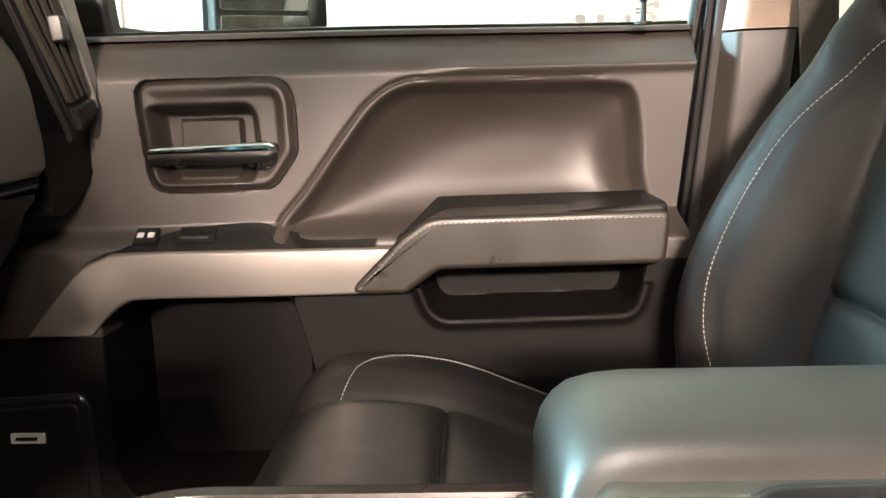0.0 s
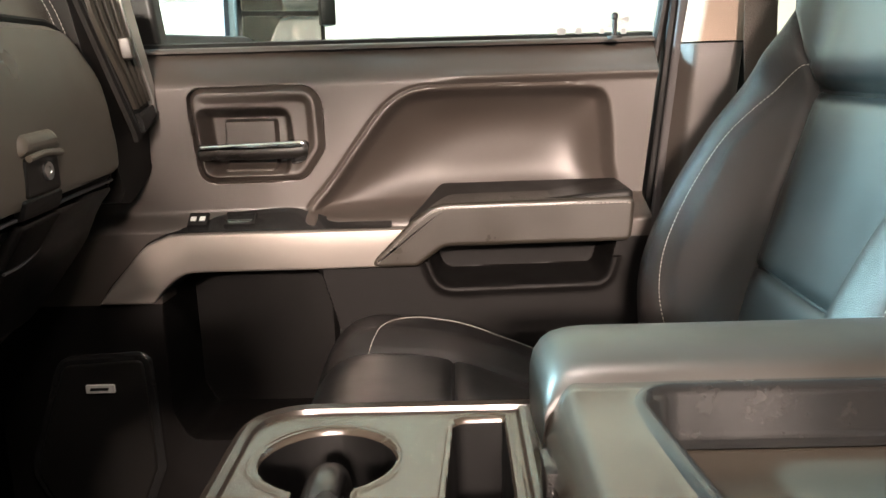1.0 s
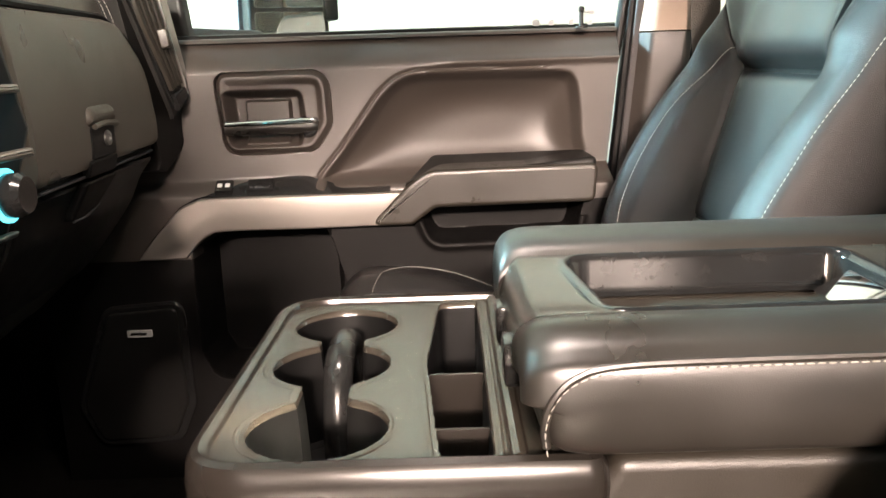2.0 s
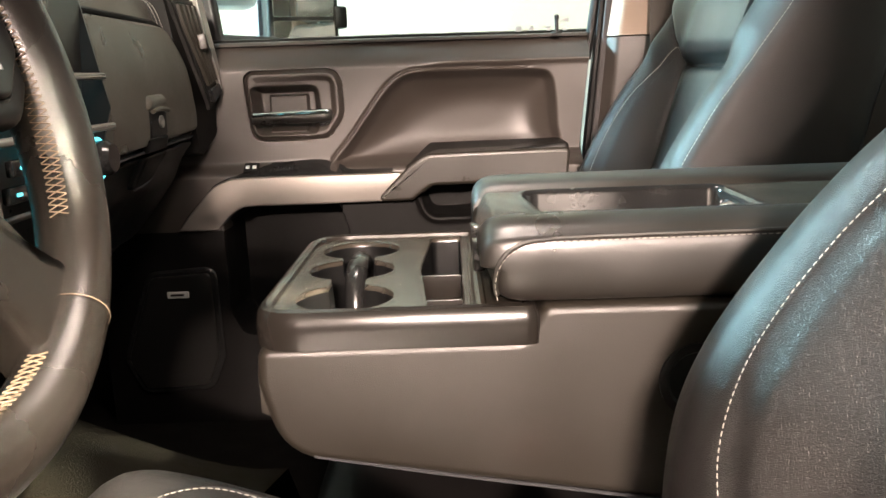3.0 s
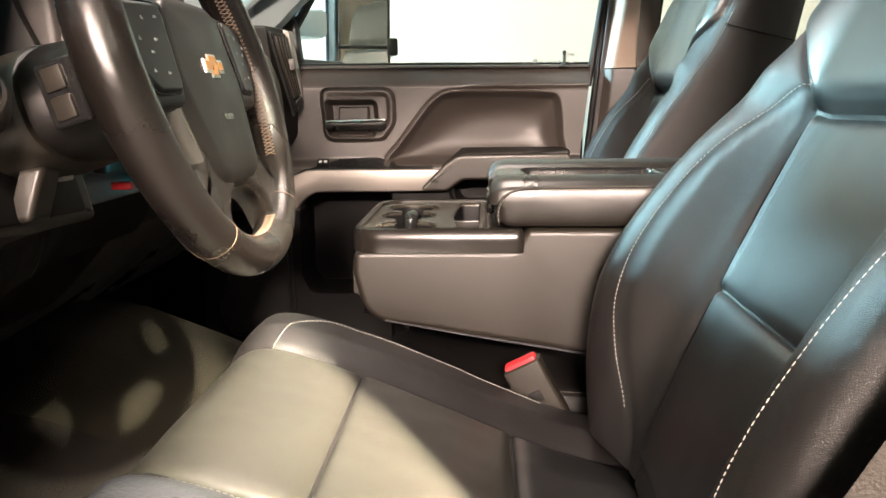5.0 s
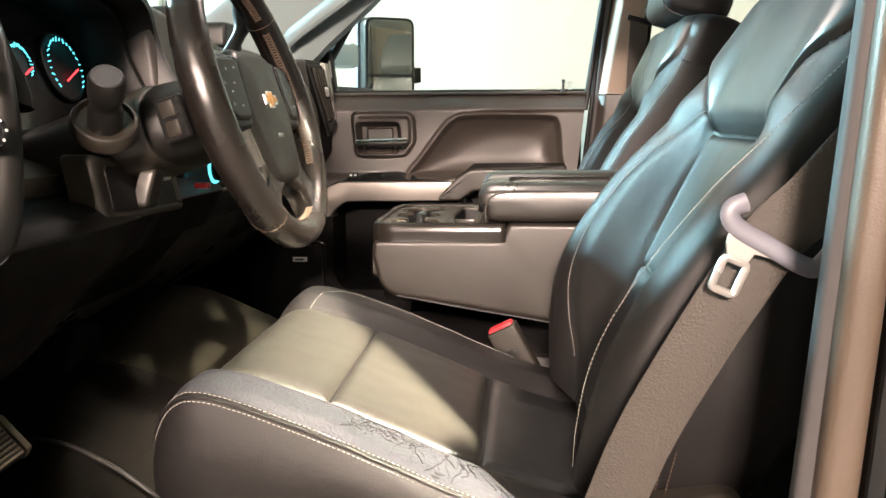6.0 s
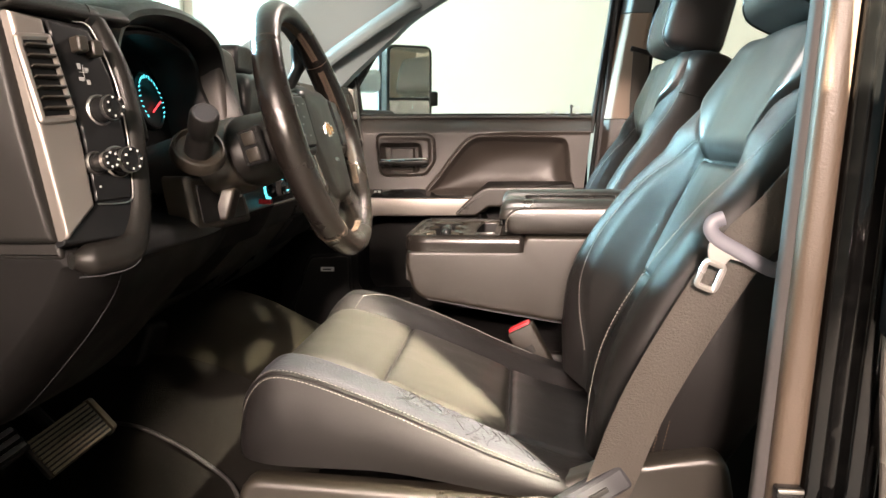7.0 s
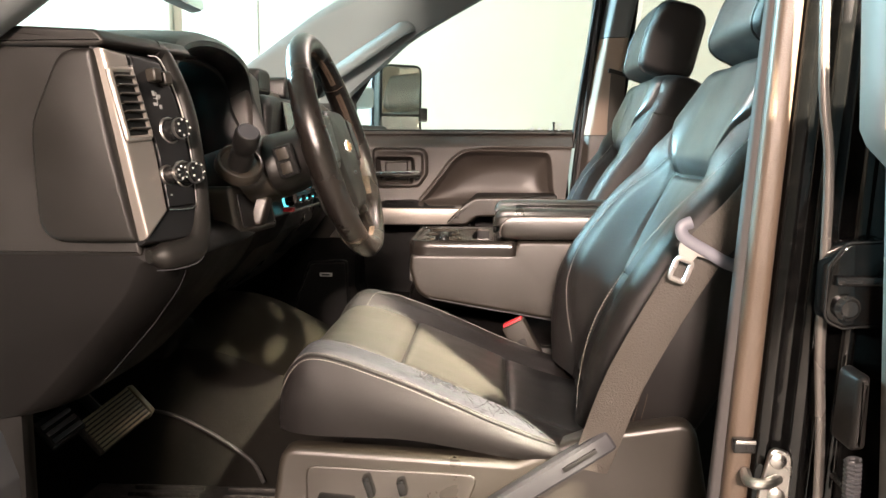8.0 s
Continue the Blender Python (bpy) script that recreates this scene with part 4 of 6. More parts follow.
def between(knots, x):
    """A smooth curve through (x, value) knots."""
    if x <= knots[0][0]:
        return knots[0][1]
    for (a, p), (b, q) in zip(knots, knots[1:]):
        if x <= b:
            i = knots.index((a, p))
            m0 = (q - knots[i - 1][1]) / (b - knots[i - 1][0]) if i else (q - p) / (b - a)
            m1 = (knots[i + 2][1] - p) / (knots[i + 2][0] - a) if i + 2 < len(knots) else (q - p) / (b - a)
            t, h = (x - a) / (b - a), b - a
            return (2 * t ** 3 - 3 * t * t + 1) * p + (t ** 3 - 2 * t * t + t) * h * m0 + (3 * t * t - 2 * t ** 3) * q + (t ** 3 - t * t) * h * m1
    return knots[-1][1]


CUSH_Z = [(0.0, 0.350), (0.07, 0.349), (0.16, 0.322), (0.24, 0.290), (0.32, 0.256), (0.40, 0.228), (0.50, 0.205)]


def front_seat(name, cy, xf, dz, nose, recline, back_at, label):
    """A bucket seat: cushion, backrest, head restraint, plastic base, pale seams."""
    st = thing(name, (xf + 0.25, cy, 0.02), label, "car seat", "front seats")
    hw = 0.252
    L = 0.50

    def half_width(s):
        k = min(1.0, s / 0.07)
        return hw - 0.040 * (1 - math.sqrt(max(0, 1 - (1 - k) ** 2))) + 0.006 * math.sin(s / L * math.pi)

    def top(s, w):
        """Height of the cushion at s behind its front edge and share w of its half width."""
        a = abs(w)
        z = between(CUSH_Z, s) + dz + nose * smooth((0.19 - s) / 0.15)
        z += 0.020 * smooth((a - 0.56) / 0.22) * (1 - 0.35 * smooth((0.07 - s) / 0.07))
        z -= 0.006 * max(0.0, (a - 0.90) / 0.10) ** 2
        z -= 0.006 * math.exp(-((a - 0.60) / 0.018) ** 2) * smooth((s - 0.05) / 0.03)
        r = 0.055
        if s < r:
            zb = 0.245 + dz
            z = zb + (z - zb) * math.sqrt(max(0.0, 1 - ((r - s) / r) ** 2)) ** 0.8
        z += 0.0008 * noise.noise((s * 30, w * 8, cy * 9))
        return z

    def zbot(s):
        return 0.250 + dz - 0.030 * smooth((s - 0.15) / 0.25)

    ss = [0.0, 0.0012, 0.004, 0.008, 0.014, 0.021, 0.03, 0.04, 0.05, 0.06] + lin(0.07, L, 100)
    ws = [-1, -0.985, -0.965, -0.94] + lin(-0.91, 0.91, 93) + [0.94, 0.965, 0.985, 1]
    rings = []
    for s in ss:
        h = half_width(s)
        zs = zbot(s)
        edge = top(s, 1.0)
        ring = []
        for q in lin(0, 0.92, 8):
            ring.append((xf + s, cy - h - 0.007 * math.sin(q * math.pi), zs + (edge - zs) * q))
        for w in ws:
            ring.append((xf + s, cy + w * h, top(s, w)))
        for q in lin(0.92, 0, 8):
            ring.append((xf + s, cy + h + 0.007 * math.sin(q * math.pi), zs + (edge - zs) * q))
        rings.append(ring)
    pads = []
    for s0, s1 in ((0.004, 0.162), (0.164, 0.322), (0.324, 0.49)):
        def pad_at(u, v):
            s = s0 + (s1 - s0) * u
            edge = 0.585
            h = half_width(s)
            d = min(s - s0 + 0.02 * (s0 < 0.01), s1 - s, (1 - abs(v)) * edge * h)
            k = min(1.0, d / 0.016)
            return (xf + s, cy + v * edge * h, top(s, v * edge) - 0.002 + 0.0085 * (0.35 + 0.65 * smooth((s - 0.02) / 0.06)) * math.sqrt(max(0.0, 1 - (1 - k) ** 2)) + 0.003 * math.sin(u * math.pi) * (1 - v * v))
        pads.append(sheet(pad_at, [0.5 - 0.5 * math.cos(q) for q in lin(0, math.pi, 34)], [-math.cos(q) for q in lin(0, math.pi, 56)]))
    cush = part("cushion", skin(rings), M_LEATHER, st, "black leather cushion with quilted seams", sharp=50)
    # driver's two front panels take the lit copy, the rear one stays dark as shaded
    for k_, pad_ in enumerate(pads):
        part("insert_panel", pad_, M_INSERT_LIT if cy < C and k_ < 2 else M_INSERT, cush, "smooth black leather panel")
    def strip_w(s):
        """Inner edge of the outer side panel, running out to the cushion's edge at its rear end."""
        return 0.645 + 0.34 * smooth((s - 0.29) / 0.10)

    def seam(line, r=0.00046, lift=0.0006):
        part("stitching", stitches([(xf + s, cy + w * half_width(s), top(s, abs(w)) + lift) for s, w in line], 0.0050, 0.0034, r), M_THREAD, cush)

    edge_line = [(xf + s, cy - half_width(s) - 0.0006, top(s, 1.0) - 0.0010) for s in lin(0.010, 0.385, 90)]
    part("piping", tube(edge_line, 0.0022, 8), M_LEATHER, cush)
    for drop in (0.0046, -0.0032):
        part("stitching", stitches([(x, y - 0.0012 + (0.004 if drop < 0 else 0.0), z - drop) for x, y, z in edge_line], 0.0050, 0.0034, 0.00046), M_THREAD, cush)
    seam([(s, -strip_w(s)) for s in lin(0.045, 0.385, 80)])
    turn = [(p.x, p.y) for p in curve_through([(0.064, 0.575), (0.070, 0.67), (0.079, 0.77), (0.092, 0.855), (0.112, 0.912), (0.14, 0.935), (0.22, 0.940), (0.30, 0.930), (0.36, 0.90)], 12)]
    seam(turn)
    part("seam_piping", tube([(xf + s, cy + w * half_width(s) + 0.0025, top(s, w) - 0.0004) for s, w in turn], 0.0016, 6), M_LEATHER, cush)
    # worn side strip, with the bluish sheen along the bolster painted into its colour
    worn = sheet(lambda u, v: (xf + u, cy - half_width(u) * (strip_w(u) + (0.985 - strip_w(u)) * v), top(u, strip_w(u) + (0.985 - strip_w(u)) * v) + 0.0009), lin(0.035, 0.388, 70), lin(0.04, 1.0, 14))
    strip_ = part("creased_bolster", worn, M_WORN_SHEEN, cush, "worn creased leather with a bluish sheen in its colour")
    if cy < C:
        rnd = random.Random(7)
        geos = []
        for q in range(46):
            u0 = 0.17 + 0.20 * rnd.random() ** 0.8
            v0, dv = 0.05 + 0.35 * rnd.random(), 0.25 + 0.35 * rnd.random()
            sl = rnd.uniform(-0.022, 0.022)
            pts = []
            for e in lin(0, 1, 7):
                u, v = min(0.384, u0 + sl * e + 0.006 * math.sin(e * 5 + q) * rnd.random()), min(0.95, v0 + dv * e)
                w = strip_w(u) + (0.985 - strip_w(u)) * v
                pts.append((xf + u, cy - half_width(u) * w, top(u, w) + 0.0010))
            geos.append(tube(pts, rnd.uniform(0.0003, 0.0007), 5))
        part("crease", join(*geos[:26]), M_DARK, strip_, "fine dark creases")
        part("crease", join(*geos[26:]), M_LIP, strip_, "fine pale worn creases")

    # backrest in its own leaning frame: t up it, f in front of it
    ax, az = back_at
    up = Vector((math.sin(radians(recline)), 0, math.cos(radians(recline))))
    fw = Vector((-math.cos(radians(recline)), 0, math.sin(radians(recline))))

    def place(t, y, f):
        return Vector((ax, cy, az)) + up * t + fw * f + Vector((0, y, 0))

    WIDTH = [(0.0, 0.200), (0.06, 0.232), (0.16, 0.256), (0.26, 0.256), (0.36, 0.252), (0.44, 0.244), (0.50, 0.236), (0.60, 0.218)]
    BOLST = [(0.0, 0.045), (0.06, 0.075), (0.14, 0.100), (0.22, 0.100), (0.32, 0.080), (0.40, 0.052), (0.47, 0.028), (0.58, 0.010)]
    BACK = [(0.0, -0.105), (0.3, -0.105), (0.57, -0.095)]
    T = 0.605

    def shrink(t):
        r = 0.035
        if t > T - r:
            return math.sqrt(max(0.0, 1 - ((t - T + r) / r) ** 2))
        return 1.0

    def seam_w(t):
        return between([(0.0, 0.50), (0.05, 0.58), (0.09, 0.65), (0.14, 0.70), (0.22, 0.725), (0.32, 0.715), (0.375, 0.665), (0.405, 0.60), (0.430, 0.50)], t)

    def ins_at(t):
        return between([(0.0, 0.40), (0.06, 0.450), (0.2, 0.485), (0.375, 0.51), (0.41, 0.53), (0.45, 0.66), (0.49, 0.84), (0.52, 0.91), (0.60, 0.90)], t)

    def front(t, w):
        a = abs(w)
        b = between(BOLST, t) * (1.0 - 0.28 * (w < 0) * (cy < C))
        f = b * smooth((a - 0.42) / 0.42)
        f += 0.014 * (1 - a ** 2)
        f += 0.014 * smooth((t - 0.38) / 0.05) * (1 - smooth((a - 0.75) / 0.25))
        ins = ins_at(t)
        f -= 0.008 * math.exp(-((a - ins) / 0.014) ** 2) * smooth((0.58 - t) / 0.03)
        f -= 0.010 * math.exp(-((t - 0.3975) / 0.008) ** 2) * smooth((ins - a) / 0.04)
        f -= 0.004 * math.exp(-((a - seam_w(t)) / 0.010) ** 2) * smooth((0.44 - t) / 0.02)
        fb = between(BACK, t)
        roll = min(1.0, max(0.0, (a - 0.89) / 0.11))
        f -= 0.026 * (1 - math.sqrt(max(0.0, 1 - roll ** 2)))
        s = shrink(t)
        mid = (f + fb) / 2
        f = mid + (f - mid) * (0.25 + 0.75 * s)
        return f + 0.0005 * noise.noise((t * 25, w * 7, cy * 5))

    def wide(t):
        s = shrink(t)
        return between(WIDTH, t) - 0.028 * (1 - s)

    ts = lin(0.0, T - 0.035, 105) + [T - 0.035 * (1 - math.sin(q)) for q in lin(0.1, math.pi / 2, 12)]
    ws = [-1, -0.992, -0.975, -0.95] + lin(-0.92, 0.92, 93) + [0.95, 0.975, 0.992, 1]
    rings = []
    for t in ts:
        h = wide(t)
        fb = between(BACK, t)
        s = shrink(t)
        fe = front(t, 1.0)
        mid = (front(t, 0) + fb) / 2
        fb = mid + (fb - mid) * (0.2 + 0.8 * s)
        ring = [place(t, w * h, front(t, w)) for w in ws]
        ring += [place(t, h * q, fe + (fb - fe) * math.sqrt(max(0, 1 - ((q - 0.90) / 0.10) ** 2))) for q in (0.998, 0.985, 0.96, 0.93)]
        ring += [place(t, h * q, fb) for q in lin(0.9, -0.9, 9)]
        ring += [place(t, h * q, fe + (fb - fe) * math.sqrt(max(0, 1 - ((abs(q) - 0.90) / 0.10) ** 2))) for q in (-0.93, -0.96, -0.985, -0.998)]
        rings.append(ring)
    pads = []
    for t0, t1 in ((0.02, 0.204), (0.206, 0.396), (0.399, 0.594)):
        def pad_at(u, v):
            t = t0 + (t1 - t0) * u
            e = ins_at(t)
            d = min(t - t0, (t1 - t) * (1 if t1 < 0.5 else 2.0), (1 - abs(v)) * e * wide(t))
            k = min(1.0, d / 0.015)
            return place(t, v * e * wide(t), front(t, v * e) - 0.002 + 0.0085 * math.sqrt(max(0.0, 1 - (1 - k) ** 2)) + 0.003 * math.sin(u * math.pi) * (1 - v * v))
        pads.append(sheet(pad_at, [0.5 - 0.5 * math.cos(q) for q in lin(0, math.pi, 36)], [-math.cos(q) for q in lin(0, math.pi, 56)]))
    back = part("backrest", skin(rings), M_LEATHER, st, "black leather backrest with deep side bolsters", sharp=50)
    for pad_ in pads:
        part("insert_panel", pad_, M_INSERT, back, "smooth black leather panel")
    for side in (-1, 1):
        if side > 0:
            line = [place(t, wide(t) * (seam_w(t) + 0.02), front(t, seam_w(t) + 0.02) + 0.0008) for t in lin(0.05, 0.428, 110)]
            part("stitching", stitches(line, 0.0050, 0.0034, 0.00048), M_THREAD, back)
        line = [place(t, side * (wide(t) * 0.975), front(t, 0.968) + 0.0012) for t in lin(0.03, 0.52, 130)]
        if side < 0:
            part("stitching", stitches(line, 0.0050, 0.0034, 0.00048), M_THREAD, back)

    # stitched flap low on the side wall
    if cy < C:
        for k in (0.0, 0.010):
            part("stitching", stitches([place(0.055 + 0.05 * q, -(wide(0.08) + 0.0012), -0.015 - k + 0.012 * q) for q in lin(0, 1, 14)], 0.0045, 0.0030, 0.0005), M_THREAD_TAN, back)
    # seam across the shoulder on each side wall
    for side in (-1, 1):
        ln = [place(0.50 + 0.006 * q, side * (wide(0.50) * (1.0 - 0.004 * q) + 0.0006), 0.02 - 0.115 * q) for q in lin(0, 1, 12)]
        part("side_seam", tube(ln, 0.0012, 6), M_DARK, back)
    # boxed head restraint on two posts
    HR = rounded([(0.072, 0.0, 0.035), (0.080, 0.09, 0.20), (0.068, 0.180, 0.045), (-0.050, 0.184, 0.05), (-0.060, 0.0, 0.04)], 8)
    rings = []
    rings += [[place(0.598 + p.y, y, p.x + 0.004 * (1 - (y / 0.114) ** 2)) for p in HR] for y in lin(-0.112, 0.112, 9)]
    for k in range(7):
        a = k / 6 * math.pi / 2
        rings.append([place(0.598 + p.y, 0.114 + 0.022 * math.sin(a), p.x) for p in inset(HR, 0.022 * (1 - math.cos(a)))])
    rings = [[place(0.598 + p.y, -0.114 - 0.022 * math.sin(a), p.x) for p in inset(HR, 0.022 * (1 - math.cos(a)))] for a in [k / 6 * math.pi / 2 for k in range(6, -1, -1)]] + rings
    hr = part("head_restraint", skin(rings), M_LEATHER, st, "boxed black leather head restraint", sharp=50)
    for y in (-0.116, 0.116):
        part("piping", tube([place(0.598 + p.y, y, p.x) for p in inset(HR, -0.0004)], 0.0016, 6, closed=True), M_DARK, hr)
    for y in (-0.06, 0.06):
        part("post", tube([place(0.57, y, 0.01), place(0.62, y, 0.012)], 0.007, 10), M_STEEL, st)

    # plastic base with the switches on the door side
    side = -1 if cy < C else 1
    base_y = cy + side * (hw - 0.012)
    outl = rounded([(xf + 0.01, 0.236 + dz, 0.03), (xf + 0.33, 0.222 + dz, 0.03), (xf + 0.43, 0.262 + dz, 0.03), (xf + 0.57, 0.285 + dz, 0.03), (xf + 0.60, 0.10, 0.03), (xf + 0.04, 0.06, 0.04), (xf + 0.0, 0.16, 0.03)], 7)
    sh = part("side_shield", slab(outl, lambda u, v, w: Vector((u, base_y + side * (w - 0.01 + 0.016 * smooth((0.23 - v) / 0.12)), v)), 0.03, 0.010), M_VINYL, st, "taupe plastic seat base with power switches")
    sunk = rounded([(xf + 0.045, 0.212 + dz, 0.015), (xf + 0.285, 0.205 + dz, 0.015), (xf + 0.25, 0.12 + dz, 0.02), (xf + 0.05, 0.11 + dz, 0.02)], 5)
    part("switch_plate", slab(sunk, lambda u, v, w: Vector((u, base_y + side * (w + 0.012 + 0.016 * smooth((0.23 - v) / 0.12)), v)), 0.010, 0.003), M_VINYL, sh)
    for (x, z, lx, lz, tilt) in ((0.135, 0.190, 0.011, 0.030, -18), (0.180, 0.190, 0.012, 0.022, -14), (0.09, 0.168, 0.05, 0.013, 4)):
        part("power_switch", block((lx, 0.022, lz), pose(xf + x, base_y + side * 0.034, z + dz, 0, tilt, 0), 0.004), M_GLOSS, sh)
    part("under_frame", block((0.44, 0.42, 0.14), pose(xf + 0.27, cy, 0.09), 0.01), M_DARK, st)
    for dx in (0.08, 0.46):
        for dy in (-0.19, 0.19):
            part("rail_foot", block((0.06, 0.03, 0.10), pose(xf + dx, cy + dy, 0.05), 0.004), M_DARK, st)
    return place, front, wide


front_seat("car_seat", -0.318, -0.268, 0.0, 0.0, 26.0, (0.185, 0.235), "black leather driver's seat with pale stitching and worn bolster")
front_seat("car_seat", 0.552, -0.176, 0.010, -0.022, 17.0, (0.270, 0.240), "black leather passenger seat with pale stitching")

# ---- dashboard ----
dash = thing("dashboard", (-0.6, C, 0.3), "taupe and black dashboard with silver vents and instrument hood", "dashboard")
# main body: a section swept across the cab
SEC = curve_through([(-1.06, 0.745), (-0.85, 0.765), (-0.60, 0.772), (-0.475, 0.765), (-0.452, 0.748), (-0.440, 0.70), (-0.428, 0.62), (-0.425, 0.56), (-0.432, 0.525), (-0.45, 0.505), (-0.47, 0.46), (-0.55, 0.36), (-0.66, 0.27), (-0.80, 0.23), (-1.06, 0.25)], 5)
ys = lin(-0.64, 0.86, 150)
part("body", skin([[(p.x - 0.02 * smooth((abs(y - C) - 0.55) / 0.2) - 0.13 * smooth((0.20 - abs(y + 0.32)) / 0.03) * smooth((p.y - 0.56) / 0.05) * (p.x > -0.60), y, p.y) for p in SEC] for y in ys]), M_SOFT, dash, "taupe padded dashboard body")
# glove boxes on the passenger side
FACE = [(0.26, -0.66), (0.36, -0.548), (0.46, -0.468), (0.505, -0.447), (0.53, -0.430), (0.56, -0.423), (0.62, -0.426), (0.70, -0.438), (0.745, -0.450), (0.76, -0.47)]


def face_x(z):
    return between(FACE, z)


def dash_plate(name, outline, depth, mat, parent, label="", r=0.006):
    """A door or panel that follows the dash face."""
    ys = [p.x for p in outline]
    zs = [p.y for p in outline]
    us, vs = np.arange(min(ys) - 0.004, max(ys) + 0.0041, 0.004), np.arange(min(zs) - 0.004, max(zs) + 0.0041, 0.004)
    U, V = np.meshgrid(us, vs, indexing="ij")
    d = poly_distance(outline, U, V)
    fx = np.array([[face_x(v) for v in vs]] * len(us))
    W = fx + depth * np.sqrt(np.clip(1 - (1 - np.clip(d / r, 0, 1)) ** 2, 0, 1)) - 0.004 * (d <= 0)
    return part(name, field(us, vs, W, lambda u, v, w: (w, u, v), keep=(d > -0.004)), mat, parent, label)


G1 = rounded([(0.44, 0.531, 0.012), (0.800, 0.545, 0.02), (0.790, 0.655, 0.06), (0.735, 0.712, 0.06), (0.43, 0.716, 0.03)], 8)
g1 = dash_plate("upper_glove_door", G1, 0.016, M_SOFT, dash, "taupe upper glove box door")
G2 = rounded([(0.44, 0.36, 0.03), (0.76, 0.37, 0.03), (0.800, 0.533, 0.012), (0.44, 0.519, 0.012)], 8)
g2 = dash_plate("lower_glove_door", G2, 0.012, M_DARK, dash, "black lower glove box door")
part("latch_hood", slab(rounded([(0.564, 0.586, 0.012), (0.648, 0.588, 0.012), (0.642, 0.612, 0.016), (0.570, 0.610, 0.016)]), lambda u, v, w: Vector((face_x(v) + 0.004 + w, u, v)), 0.019, 0.012, 5), M_SOFT, g1)
latch = part("latch", slab(rounded([(0.570, 0.548, 0.006), (0.642, 0.550, 0.006), (0.640, 0.590, 0.008), (0.572, 0.588, 0.008)]), lambda u, v, w: Vector((face_x(v) + 0.006 + w, u, v)), 0.012, 0.004), M_HUB, g1)
part("latch_lip", tube(curve_through([(face_x(0.588) + 0.022, y, 0.5875 + 0.002 * math.cos((y - 0.606) * 60)) for y in lin(0.574, 0.639, 5)], 4), 0.0035, 8), M_SOFT, latch)
part("lock", disc_stack([(0.009, 0), (0.009, 0.003), (0.005, 0.003), (0.004, 0.0015)], (face_x(0.57) + 0.017, 0.614, 0.571), (1, 0, 0.05), 16), M_STEEL, latch)
part("latch_gap", slab(rounded([(0.566, 0.528, 0.004), (0.642, 0.530, 0.004), (0.642, 0.550, 0.004), (0.564, 0.548, 0.004)], 4), lambda u, v, w: Vector((face_x(v) + 0.010 + w, u, v)), 0.009, 0.003), M_WELL, g1)
pull = part("pull", slab(rounded([(0.560, 0.478, 0.008), (0.627, 0.482, 0.012), (0.646, 0.528, 0.006), (0.564, 0.524, 0.006)]), lambda u, v, w: Vector((face_x(v) + 0.009 + w, u, v)), 0.014, 0.005), M_LOWER, g2)
part("pull_edge", tube(curve_through([(face_x(0.48) + 0.022, 0.564, 0.479), (face_x(0.482) + 0.023, 0.597, 0.481), (face_x(0.488) + 0.022, 0.630, 0.490)], 4), 0.0016, 6), M_LIP, pull)
part("door_groove", tube([Vector((face_x(p.y) + 0.002, p.x, p.y)) for p in inset(G1, -0.004)], 0.0040, 6, closed=True), M_WELL, g1)
part("lower_edge", tube([Vector((face_x(0.527) + 0.014, y, 0.527 + 0.03 * (y - 0.44))) for y in lin(0.46, 0.79, 12)], 0.0022, 6), M_LIP, g2)


# driver's end: dash end block and flat side cover
CAP = rounded([(-0.62, 0.5135, 0.006), (-0.382, 0.5135, 0.006), (-0.386, 0.53, 0.01), (-0.4285, 0.757, 0.010), (-0.62, 0.772, 0.02)], 7)
part("end_block", slab(CAP, lambda u, v, w: Vector((u, -0.60 - w, v)), 0.106, 0.005, 5), M_DASH, dash, "dark dash end")
COVER = rounded([(-0.503, 0.5315, 0.035), (-0.383, 0.5315, 0.004), (-0.4265, 0.7555, 0.006), (-0.465, 0.7545, 0.060), (-0.506, 0.668, 0.070)], 10)
gu, gv = np.arange(-0.508, -0.379, 0.0016), np.arange(0.5285, 0.7585, 0.0016)
U, V = np.meshgrid(gu, gv, indexing="ij")
D = poly_distance(COVER, U, V)
W = 0.008 * np.sqrt(np.clip(1 - (1 - np.clip(D / 0.007, 0, 1)) ** 2, 0, 1)) + 0.013 * (1 - ((U + 0.437) / 0.09) ** 2) * (1 - ((V - 0.645) / 0.16) ** 2)
part("side_cover", field(gu, gv, W - 0.016 * np.clip(-D / 0.001, 0, 1), lambda u, v, w: (u, -0.7045 - w, v), keep=(D > -0.0014)), M_DASH, dash, "dark side cover with a rounded outline")


# silver surround, leaning rearwards to its foot, and the black switch panel beside it
def bez_xyz(u, v, w):
    """u: 0 at the side cover to 1 at the far edge; v: height; w: proud."""
    x = -0.4275 + (0.755 - v) * 0.20 + 0.038 * u
    y = -0.712 + u * (0.077 + 0.361 * (v - 0.57))
    return x + 0.90 * w, y - 0.36 * w, v + 0.18 * w


def bez(u, v, w):
    return Vector(bez_xyz(u, v, w))


